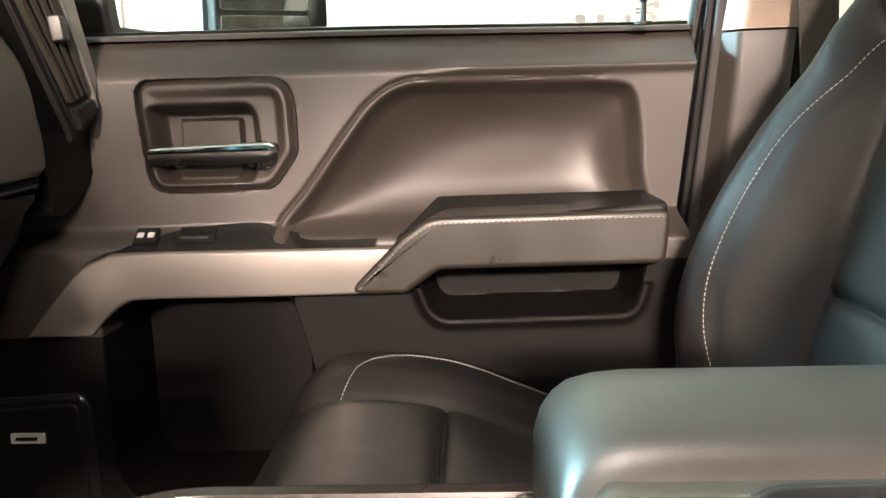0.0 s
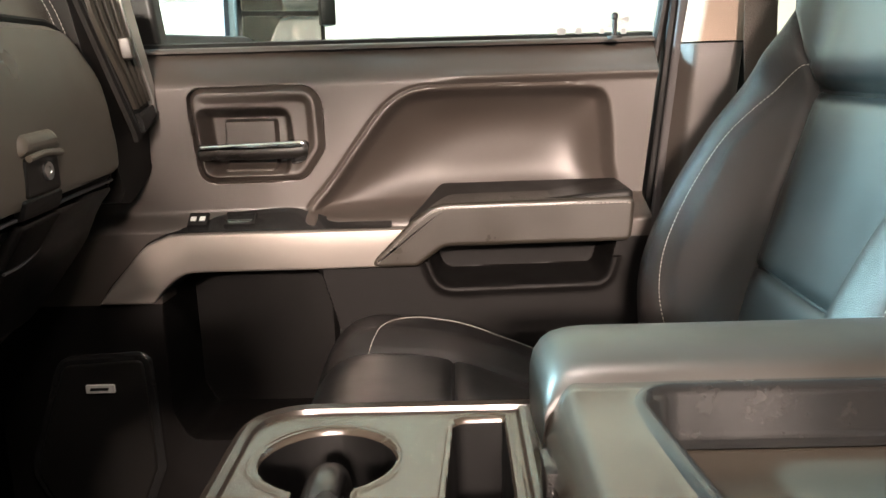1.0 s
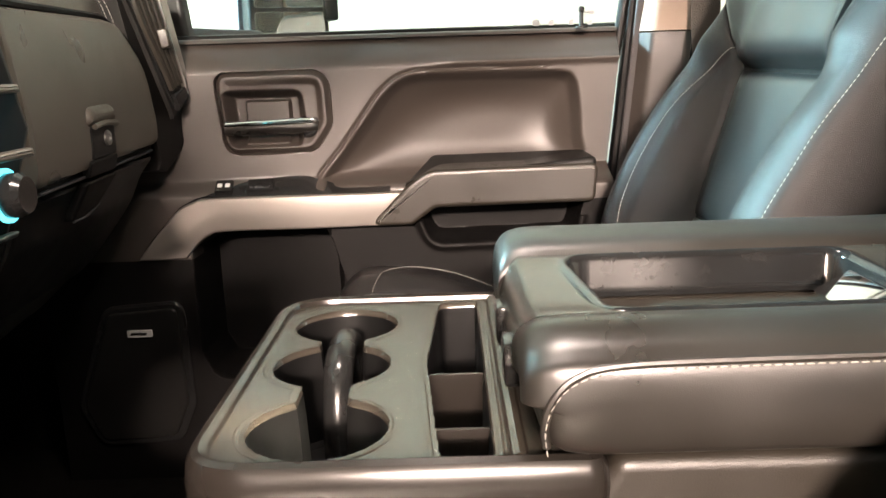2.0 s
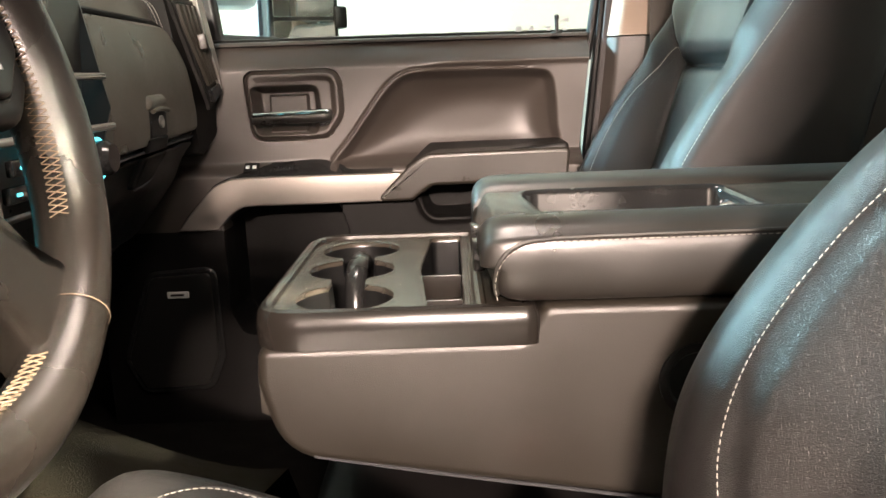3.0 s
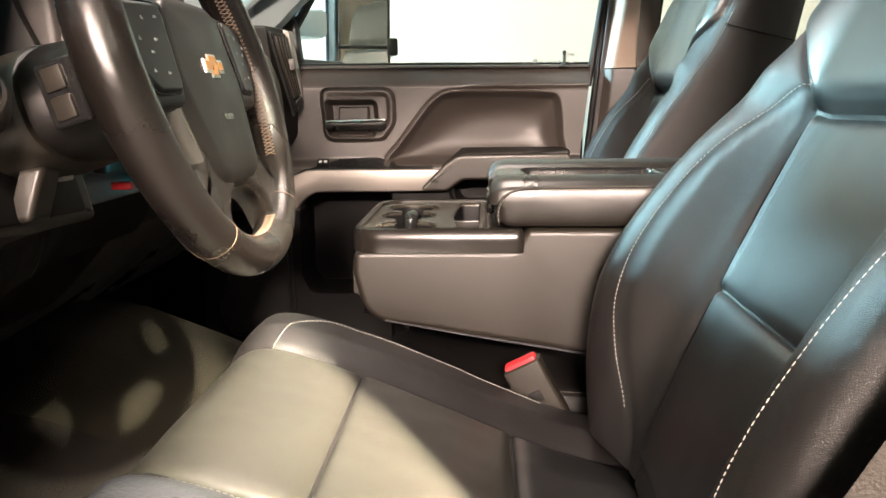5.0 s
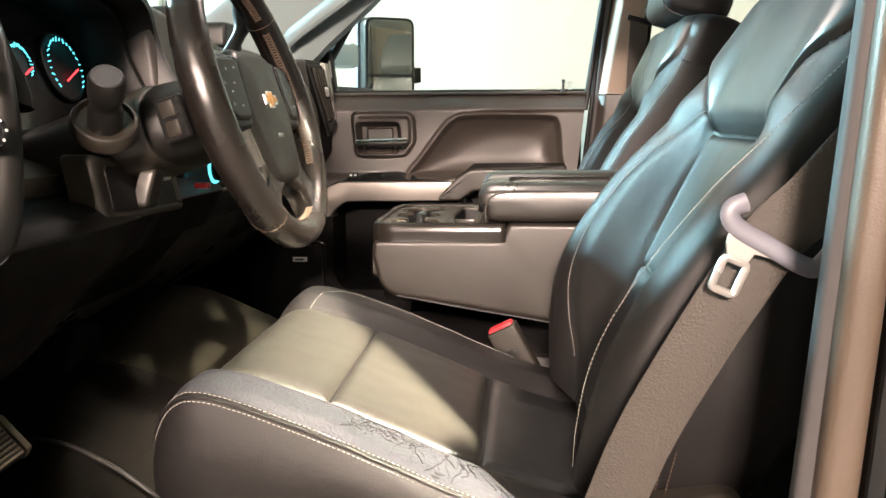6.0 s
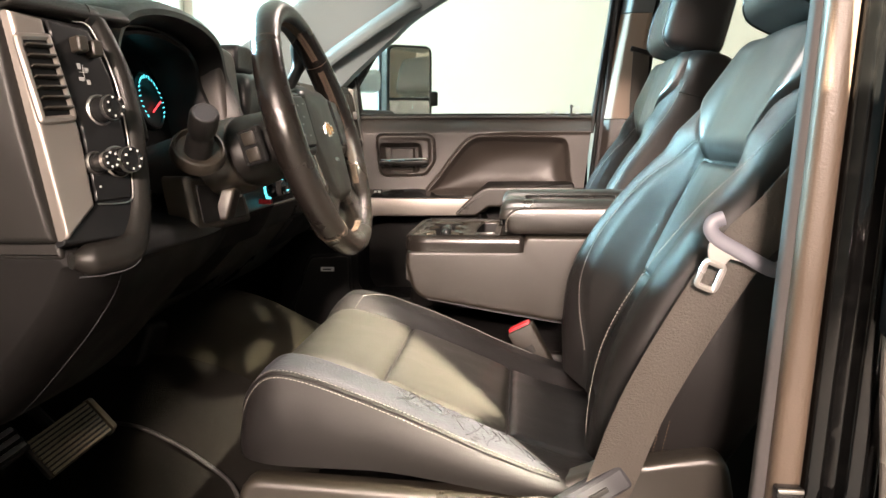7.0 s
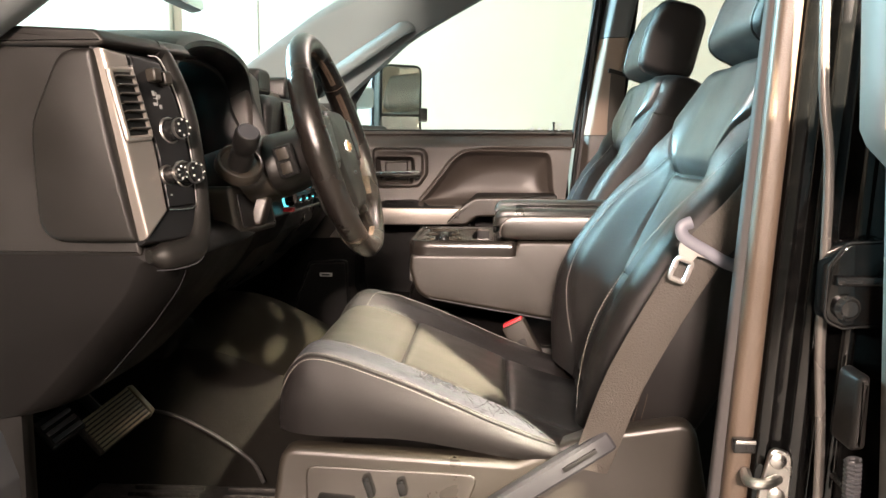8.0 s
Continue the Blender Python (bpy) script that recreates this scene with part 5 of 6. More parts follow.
def bez_plate(name, outline, depth, r, mat, parent, label="", lift=0.0):
    us = [p.x for p in outline]
    zs = [p.y for p in outline]
    gu, gv = np.arange(min(us) - 0.02, max(us) + 0.021, 0.010), np.arange(min(zs) - 0.002, max(zs) + 0.0021, 0.0013)
    U, V = np.meshgrid(gu, gv, indexing="ij")
    d = poly_distance([Vector((p.x * 0.11, p.y)) for p in outline], U * 0.11, V)
    W = lift + depth * np.sqrt(np.clip(1 - (1 - np.clip(d / r, 0, 1)) ** 2, 0, 1)) - 0.004 * np.clip(-d / 0.0012, 0, 1)
    return part(name, field(gu, gv, W, bez_xyz, keep=(d > -0.0016)), mat, parent, label)


bez_plate("switch_bezel", rounded([(0.0, 0.528, 0.002), (0.95, 0.530, 0.01), (1.14, 0.555, 0.012), (1.10, 0.637, 0.02), (0.98, 0.70, 0.02), (0.80, 0.752, 0.006), (0.0, 0.757, 0.002)], 6), 0.007, 0.004, M_PAD, dash, "dark grey bezel round the switches")
surround = bez_plate("vent_surround", rounded([(0.0, 0.533, 0.002), (0.07, 0.533, 0.004), (0.50, 0.563, 0.006), (0.465, 0.643, 0.02), (0.345, 0.694, 0.02), (0.30, 0.752, 0.004), (0.0, 0.756, 0.004)], 6), 0.013, 0.006, M_SILVER, dash, "satin silver vent surround")
board = bez_plate("switch_board", rounded([(0.525, 0.568, 0.006), (1.03, 0.570, 0.010), (0.99, 0.637, 0.02), (0.885, 0.697, 0.02), (0.70, 0.746, 0.006), (0.325, 0.751, 0.003), (0.365, 0.694, 0.02), (0.485, 0.643, 0.02)], 6), 0.004, 0.002, M_PAD, dash, "black light switch board", 0.007)
part("bright_edge", tube(curve_through([bez(u, v, 0.0105) for u, v in ((0.54, 0.566), (0.80, 0.565), (1.0, 0.567), (1.045, 0.580), (1.02, 0.637), (0.915, 0.697), (0.72, 0.748), (0.56, 0.753))], 6), 0.0008, 6), M_STEEL, board, "thin bright edge line")
VENT = rounded([(0.055, 0.649, 0.006), (0.385, 0.652, 0.006), (0.275, 0.731, 0.006), (0.015, 0.728, 0.006)], 5)
vent = bez_plate("vent", VENT, 0.002, 0.001, M_WELL, surround, "black air vent with slats", 0.0135)
part("vent_rim", tube([bez(p.x, p.y, 0.0135) for p in VENT], 0.0042, 8, closed=True), M_SILVER, vent)
for i in range(7):
    z = 0.660 + i * 0.0100
    q = i / 6
    a, b = bez(0.085 - 0.045 * q, z, 0.0165), bez(0.365 - 0.085 * q, z + 0.0015, 0.0165)
    part("slat", block(((b - a).length, 0.009, 0.0022), Matrix.Translation((a + b) / 2) @ (b - a).to_track_quat("X", "Z").to_matrix().to_4x4() @ pose(0, 0, 0, -25), 0.0008), M_VINYL, vent)


def knob(u, v, r, name="knob", ring=True):
    ax_ = Vector((0.92, -0.36, 0.16)).normalized()
    at = bez(u, v, 0.010)
    k = part(name, disc_stack([(r, 0), (r, 0.012), (r * 0.93, 0.020), (r * 0.90, 0.025), (r * 0.6, 0.0252), (r * 0.55, 0.024)], at, ax_, 30), M_GLOSS, board)
    if ring:
        part("ring", disc_stack([(r * 1.25, -0.002), (r * 1.25, 0.002), (r * 1.15, 0.004), (r * 1.0, 0.002)], at, ax_, 30), M_STEEL, k, "bright ring")
        part("ring", disc_stack([(r * 0.97, 0.017), (r * 0.985, 0.019), (r * 0.97, 0.021)], at, ax_, 30), M_STEEL, k)
    for i in range(7):
        a = i / 7 * 2 * math.pi
        q = ax_.to_track_quat("Z", "Y")
        p = at + ax_ * 0.0255 + q @ Vector((math.cos(a) * r * 0.74, math.sin(a) * r * 0.74, 0))
        part("mark", disc_stack([(0.0014, 0), (0.0014, 0.0006)], p, ax_, 6), M_MARK, k)
    return k


knob(0.71, 0.661, 0.0135)
knob(0.86, 0.607, 0.0140)
knob(0.585, 0.607, 0.010, "button", True)
TURN = Vector((0.92, -0.36, 0.16)).to_track_quat("Z", "Y").to_matrix().to_4x4()
for (u, v) in ((0.545, 0.727), (0.685, 0.724)):
    tgl = part("toggle", block((0.014, 0.017, 0.016), Matrix.Translation(bez(u, v, 0.017)) @ TURN, 0.004, 3), M_VINYL, board, "grey rocker switch")
for (u, v, w_, h_) in ((0.55, 0.706, 0.004, 0.006), (0.62, 0.703, 0.005, 0.004), (0.56, 0.693, 0.006, 0.004), (0.63, 0.690, 0.004, 0.005), (0.585, 0.700, 0.011, 0.0006), (0.59, 0.699, 0.0006, 0.018)):
    part("mark", block((w_, h_, 0.0008), Matrix.Translation(bez(u, v, 0.0113)) @ TURN, 0), M_MARK_GREY, board)
part("indicator", block((0.002, 0.002, 0.001), Matrix.Translation(bez(0.60, 0.583, 0.0113)) @ TURN, 0), M_MARK, board)
# padded rim round the switch panel, then the chin and the knee panel below
rimp = [bez(u, v, 0.001) for u, v in ((0.70, 0.764), (0.82, 0.756), (1.05, 0.70), (1.16, 0.637), (1.20, 0.57), (1.13, 0.532), (0.95, 0.517), (0.5, 0.5125), (0.10, 0.5135))]
part("padded_rim", tube(curve_through(rimp, 8), lambda q: 0.0135 + 0.004 * smooth((q - 0.5) / 0.3) - 0.009 * smooth((q - 0.90) / 0.10), 16), M_DASH, dash, "dark padded rim")
part("chin_line", tube(curve_through([p + Vector((0.011, -0.005, -0.0155)) for p in rimp[4:]], 6), 0.0009, 6), M_LIP, dash, "thin bright line")
part("top_cap", slab(rounded([(-0.62, 0.760, 0.004), (-0.428, 0.757, 0.004), (-0.412, 0.763, 0.008), (-0.426, 0.777, 0.012), (-0.62, 0.786, 0.004)], 6), lambda u, v, w: Vector((u + 0.27 * (0.157 - w) * smooth((u + 0.60) / 0.12), -0.555 - w, v)), 0.157, 0.004), M_DASH, dash)
KP = curve_through([(-0.398, 0.512), (-0.402, 0.500), (-0.417, 0.470), (-0.440, 0.440), (-0.470, 0.405), (-0.543, 0.328), (-0.575, 0.312), (-0.62, 0.315), (-0.72, 0.36), (-0.72, 0.50), (-0.70, 0.535), (-0.60, 0.538), (-0.44, 0.535)], 6, True)


def knee_place(p, y):
    s = min(1.0, max(0.0, (y + 0.706) / 0.085))
    return (p.x + (0.058 * math.sqrt(1 - (1 - s) ** 2) * smooth((p.x + 0.72) / 0.2)) - 0.05 * smooth((y + 0.45) / 0.3), y, p.y + 0.03 * smooth((y + 0.5) / 0.3) * (p.y < 0.45))


knee = part("knee_panel", skin([[knee_place(p, y) for p in KP] for y in [-0.7045, -0.7043, -0.704, -0.7035, -0.701, -0.697, -0.692, -0.686, -0.679, -0.670, -0.660, -0.648, -0.635] + lin(-0.62, 0.02, 22)]), M_LOWER, dash, "black knee panel under the steering column")
nk = [Vector(p) for p in KP[4:32]]
part("stitching", stitches([Vector(knee_place(p, -0.655 + 0.02 * q / 28)) + Vector((0.0012, -0.0008, -0.0005)) for q, p in enumerate(nk)], 0.006, 0.004, 0.0004), M_LIP, knee)
part("stitching", stitches([Vector(knee_place(p, -0.30 + 0.1 * q / 28)) + Vector((0.0012, -0.0008, -0.0005)) for q, p in enumerate(nk)], 0.006, 0.004, 0.0004), M_LIP, knee)
# pocket with the brake release under the column
pk = part("release_pocket", slab(rounded([(-0.455, 0.510, 0.008), (-0.245, 0.505, 0.008), (-0.250, 0.575, 0.012), (-0.450, 0.585, 0.012)], 6), lambda u, v, w: Vector((-0.385 + w - 0.2 * (v - 0.54), u, v)), 0.036, 0.008), M_VINYL, dash, "dark pocket with the brake release")
part("pocket_well", slab(rounded([(-0.435, 0.522, 0.006), (-0.268, 0.516, 0.006), (-0.272, 0.562, 0.008), (-0.432, 0.572, 0.008)], 5), lambda u, v, w: Vector((-0.3495 + w - 0.2 * (v - 0.54), u, v)), 0.0025, 0.001), M_WELL, pk)
part("release_lever", slab(rounded([(-0.380, 0.520, 0.006), (-0.345, 0.518, 0.006), (-0.340, 0.562, 0.008), (-0.372, 0.566, 0.008)], 5), lambda u, v, w: Vector((-0.347 + w + 0.25 * (v - 0.54), u, v)), 0.018, 0.005), M_VINYL, pk)
part("bright_corner", block((0.006, 0.022, 0.012), pose(-0.346, -0.295, 0.552), 0.002), M_PLATE, pk)

# passenger's end: vent pod that stands out from the dash face, its vent leaning outwards to its foot
def pod(u, v, w):
    """u: 0 at the inner edge of the vent to 1 at its outer edge; v: height; w: proud."""
    y0 = 0.768 + 0.060 * smooth((0.76 - v) / 0.18)
    y1 = 0.848 + 0.022 * smooth((0.76 - v) / 0.16)
    y = y0 + (y1 - y0) * u
    x = -0.426 + 0.20 * (y - 0.768) + 0.10 * (0.75 - v) - 0.9 * max(0.0, 0.575 - v) ** 1.3
    return Vector((x + w, y, v))


pv = part("passenger_vent_surround", slab(rounded([(-0.25, 0.505, 0.012), (0.35, 0.500, 0.02), (0.95, 0.528, 0.02), (1.22, 0.585, 0.03), (1.16, 0.67, 0.03), (1.10, 0.768, 0.010), (-0.22, 0.768, 0.008)], 7), lambda u, v, w: pod(u, v, w - 0.10), 0.100, 0.003, 5), M_HUB, dash, "dark smooth vent surround")
part("vent_frame", slab(rounded([(-0.10, 0.578, 0.010), (0.98, 0.600, 0.012), (1.02, 0.67, 0.02), (1.02, 0.757, 0.006), (-0.10, 0.757, 0.005)], 6), lambda u, v, w: pod(u, v, w - 0.001), 0.006, 0.002), M_HUB, pv, "dark vent frame")
part("silver_edge", slab(rounded([(0.86, 0.612, 0.004), (1.10, 0.640, 0.03), (1.12, 0.69, 0.03), (1.08, 0.764, 0.003), (0.80, 0.764, 0.003), (0.84, 0.69, 0.02)], 6), lambda u, v, w: pod(u, v, w + 0.001), 0.011, 0.005, 4), M_SILVER, pv, "satin silver vent edge")
part("chrome_line", tube([pod(0.83 + 0.03 * smooth((0.69 - z) / 0.07), z, 0.012) for z in lin(0.760, 0.612, 14)], 0.0014, 6), M_STEEL, pv)
vin = part("vent", slab(rounded([(0.02, 0.592, 0.006), (0.80, 0.612, 0.006), (0.79, 0.67, 0.02), (0.77, 0.752, 0.004), (0.0, 0.752, 0.004)], 5), lambda u, v, w: pod(u, v, w + 0.004), 0.003, 0.001), M_WELL, pv, "black air vent")
for i in range(4):
    u_ = 0.10 + 0.19 * i
    part("slat", skin([[pod(u_ + du, z, w) for du, w in ((-0.055, 0.0065), (-0.045, 0.012), (0.03, 0.013), (0.05, 0.0065))] for z in lin(0.618 + 0.003 * i, 0.748, 8)]), M_VINYL, vin)
part("vent_foot", slab(rounded([(0.05, 0.590, 0.004), (0.78, 0.606, 0.004), (0.76, 0.622, 0.006), (0.04, 0.612, 0.006)], 4), lambda u, v, w: pod(u, v, w + 0.006), 0.008, 0.003), M_GLOSS, vin)
part("vent_tab", block((0.014, 0.022, 0.026), Matrix.Translation(pod(0.45, 0.690, 0.017)) @ pose(0, 0, 0, 0, -7, 12), 0.004, 3), M_VINYL, vin)
for dy, z0 in ((0.0, 0.50), (-0.018, 0.57)):
    part("stitching", stitches([(face_x(z) + 0.003, 0.748 + dy + 0.055 * smooth((0.76 - z) / 0.2), z) for z in lin(0.757, z0, 40)], 0.005, 0.0036, 0.0005), M_THREAD, dash)

# instrument hood and gauges
HOOD = [(-0.205, -0.02), (-0.202, 0.07), (-0.172, 0.128), (-0.10, 0.152), (0.0, 0.160), (0.10, 0.152), (0.165, 0.128), (0.185, 0.07), (0.178, -0.02)]
arc = curve_through(HOOD, 6)
hood_rings = []
for dx, k, dz_ in ((-0.74, 0.98, -0.01), (-0.60, 1.0, 0.0), (-0.50, 1.0, 0.0), (-0.435, 1.0, -0.003), (-0.418, 0.990, -0.007), (-0.411, 0.965, -0.011), (-0.412, 0.935, -0.014), (-0.422, 0.905, -0.017), (-0.442, 0.890, -0.018), (-0.452, 0.885, -0.018), (-0.452, 0.872, -0.019), (-0.446, 0.850, -0.020), (-0.449, 0.828, -0.021), (-0.465, 0.815, -0.022), (-0.50, 0.805, -0.022), (-0.56, 0.79, -0.022)):
    hood_rings.append([(dx + 0.035 * smooth((0.10 - p.y) / 0.12), -0.322 + p.x * k, 0.664 + p.y * k + dz_) for p in arc])
hd = part("instrument_hood", skin(hood_rings, close_ring=False, cap=False), M_DASH, dash, "black double-lipped hood over the instruments")
part("side_panel", slab(rounded([(-0.165, 0.56, 0.01), (-0.075, 0.56, 0.01), (-0.085, 0.775, 0.02), (-0.160, 0.785, 0.02)], 6), lambda u, v, w: Vector((-0.46 + w - 0.10 * (v - 0.66), u, v)), 0.055, 0.012, 5), M_TRIM, dash, "taupe panel beside the instruments")
part("gauge_face", slab(rounded([(-0.495, 0.60, 0.03), (-0.145, 0.60, 0.03), (-0.145, 0.79, 0.04), (-0.495, 0.79, 0.04)]), lambda u, v, w: Vector((-0.520 + w + (0.70 - v) * 0.25, u, v)), 0.01, 0.004), M_GLOSS, hd, "black instrument face with lit dials")
for cy_, r in ((-0.435, 0.046), (-0.235, 0.046), (-0.335, 0.026)):
    g = part("dial", disc_stack([(r, 0), (r, 0.006), (r * 0.94, 0.007), (r * 0.9, 0.004)], (-0.508, cy_, 0.69), (1, 0, 0.25), 30), M_DARK, hd)
    for i in range(22):
        a = radians(-40 + i * 260 / 21)
        p = Vector((-0.498 + 0.25 * -(math.sin(a) * r * 0.8) * 1.0, cy_ - math.cos(a) * r * 0.8, 0.69 + math.sin(a) * r * 0.8))
        part("tick", block((0.0012, 0.0012, 0.006 if i % 2 == 0 else 0.004), Matrix.Translation(p) @ pose(0, 0, 0, math.degrees(a) - 90), 0), M_CYAN, g)
    part("needle", block((0.0015, 0.002, r * 0.7), Matrix.Translation((-0.496, cy_ + 0.012, 0.681)) @ pose(0, 0, 0, -60), 0), M_REDGLOW, g)

# centre stack
cs = part("control_panel", slab(rounded([(-0.075, 0.45, 0.02), (0.385, 0.45, 0.02), (0.40, 0.60, 0.02), (0.385, 0.745, 0.03), (-0.06, 0.745, 0.03)], 6), lambda u, v, w: Vector((face_x(v) - 0.01 + w, u, v)), 0.05, 0.012), M_DASH, dash, "centre stack with screen and climate controls")
part("screen", slab(rounded([(0.03, 0.645, 0.008), (0.29, 0.645, 0.008), (0.29, 0.735, 0.008), (0.03, 0.735, 0.008)]), lambda u, v, w: Vector((face_x(v) + 0.039 + w, u, v)), 0.004, 0.002), M_GLOSS, cs)
for z0, z1 in ((0.632, 0.640), (0.575, 0.583), (0.500, 0.506)):
    part("silver_rail", slab(rounded([(-0.06, z0, 0.002), (0.38, z0, 0.002), (0.38, z1, 0.002), (-0.06, z1, 0.002)]), lambda u, v, w: Vector((face_x(v) + 0.039 + w, u, v)), 0.008, 0.003), M_SILVER, cs)
for y in (-0.02, 0.34):
    kn = part("knob", disc_stack([(0.020, 0), (0.020, 0.014), (0.016, 0.020), (0.001, 0.020)], (face_x(0.545) + 0.038, y, 0.545), (1, 0, 0.02), 28), M_GLOSS, cs)
    part("lit_ring", disc_stack([(0.024, 0), (0.024, 0.003), (0.021, 0.003)], (face_x(0.545) + 0.038, y, 0.545), (1, 0, 0.02), 28), M_CYAN, kn)
for i in range(5):
    for z in (0.530, 0.555, 0.610):
        b = part("button", block((0.008, 0.034, 0.016), pose(face_x(z) + 0.041, 0.04 + i * 0.06, z), 0.003), M_GLOSS, cs)
        part("mark", block((0.002, 0.008, 0.003), pose(face_x(z) + 0.0455, 0.04 + i * 0.06, z), 0.0005), M_CYAN if z < 0.6 else M_MARK, b)
for y in (0.04, 0.26):
    v_ = part("centre_vent", slab(rounded([(y - 0.05, 0.75, 0.01), (y + 0.05, 0.75, 0.01), (y + 0.045, 0.80, 0.02), (y - 0.045, 0.80, 0.02)]), lambda u, v, w: Vector((-0.50 + w, u, v)), 0.06, 0.008), M_DARK, cs)

# ---- steering wheel and column ----
WC = Vector((-0.227, -0.282, 0.644))
TILT = 17.0
wax = Vector((math.cos(radians(TILT)), 0, math.sin(radians(TILT))))  # towards the driver
wup = Vector((-math.sin(radians(TILT)), 0, math.cos(radians(TILT))))


def on_wheel(u, v, w):
    """u to the passenger's side, v up in the wheel's plane, w towards the driver."""
    return WC + Vector((0, u, 0)) + wup * v + wax * w


sw = thing("steering_wheel", WC, "black leather steering wheel with tan lacing and silver spokes", "steering wheel")
R = 0.173
def rim_r(a):
    grip = math.exp(-((abs(((a + math.pi / 2) % math.pi) - math.pi / 2)) / 0.55) ** 2)
    return 0.0172 + 0.0025 * grip


ring_pts = [2 * math.pi * i / 120 for i in range(120)]
rim_rings = []
for a in ring_pts:
    c = Vector((math.cos(a), math.sin(a)))
    rr = rim_r(a)
    rim_rings.append([on_wheel(c.x * (R + rr * math.cos(b)), c.y * (R + rr * math.cos(b)), rr * 1.12 * math.sin(b)) for b in [2 * math.pi * j / 18 for j in range(18)]])
rim = part("rim", skin(rim_rings, close_path=True), M_RIM, sw, "worn black leather rim")
for a in (0.72, math.pi - 0.72, -0.95, math.pi + 0.95):
    c = Vector((math.cos(a), math.sin(a)))
    rr = rim_r(a) + 0.0006
    part("rim_joint", tube([on_wheel(c.x * (R + rr * math.cos(b)), c.y * (R + rr * math.cos(b)), rr * 1.12 * math.sin(b)) for b in [2 * math.pi * j / 24 for j in range(24)]], 0.0003, 6, closed=True), M_THREAD_TAN, rim)
for a0, a1 in ((-0.62, 0.66), (math.pi - 0.66, math.pi + 0.62), (0.80, math.pi - 0.80), (-math.pi / 2 - 0.36, -math.pi / 2 + 0.36)):
    n_ = int((a1 - a0) * 38)
    geos = []
    for i in range(n_):
        a = a0 + (a1 - a0) * i / n_
        a2 = a0 + (a1 - a0) * (i + 0.9) / n_
        for s in (-1, 1):
            pts = []
            for q, aa in ((-1, a if s > 0 else a2), (0, (a + a2) / 2), (1, a2 if s > 0 else a)):
                rr = rim_r(aa) + 0.0008
                b = math.pi - 0.20 + q * 0.24
                pts.append(on_wheel(math.cos(aa) * (R + rr * math.cos(b)), math.sin(aa) * (R + rr * math.cos(b)), rr * 1.12 * math.sin(b)))
            geos.append(tube(pts, 0.00042, 5))
    part("lacing", join(*geos), M_THREAD_TAN, rim, "tan crossed lacing")
HUB = rounded([(-0.073, 0.060, 0.03), (0.073, 0.060, 0.03), (0.087, -0.014, 0.04), (0.058, -0.108, 0.034), (-0.058, -0.108, 0.034), (-0.087, -0.014, 0.04)], 9)
hub_rings = [[on_wheel(p.x, p.y, -0.045) for p in inset(HUB, 0.004)], [on_wheel(p.x, p.y, -0.010) for p in HUB]]
for k in range(0, 8):
    a = k / 7 * math.pi / 2
    hub_rings.append([on_wheel(p.x, p.y, -0.002 + 0.014 * math.sin(a)) for p in inset(HUB, 0.016 * (1 - math.cos(a)))])
hub_rings.append([on_wheel(p.x * 0.55, p.y * 0.55, 0.0142) for p in HUB])
hub_rings.append([on_wheel(p.x * 0.2, p.y * 0.2, 0.0148) for p in HUB])
hub = part("hub_cover", skin(hub_rings), M_HUB, sw, "dark rounded hub cover")
# gold cross-shaped emblem with a bright edge
EMB = rounded([(-0.024, -0.006, 0), (-0.009, -0.006, 0), (-0.0105, -0.0105, 0), (0.0085, -0.0105, 0), (0.010, -0.006, 0), (0.024, -0.006, 0), (0.0255, 0.006, 0), (0.0105, 0.006, 0), (0.0115, 0.0105, 0), (-0.0085, 0.0105, 0), (-0.010, 0.006, 0), (-0.0225, 0.006, 0)], 2)
em = part("emblem_edge", slab(EMB, lambda u, v, w: on_wheel(u, v - 0.004, 0.0135 + w), 0.0030, 0.0005, 2), M_STEEL, sw, "bright emblem edge")
part("emblem", slab(inset(EMB, 0.0022), lambda u, v, w: on_wheel(u, v - 0.004, 0.0163 + w), 0.0010, 0.0002, 2), M_GOLD, em, "gold cross-shaped emblem")
for k in range(3):
    part("airbag_mark", slab(rounded([(-0.012 + k * 0.008, -0.052, 0.001), (-0.006 + k * 0.008, -0.052, 0.001), (-0.006 + k * 0.008, -0.046, 0.001), (-0.012 + k * 0.008, -0.046, 0.001)]), lambda u, v, w: on_wheel(u, v, 0.0138 + w), 0.0012, 0.0004), M_GLOSS, hub)
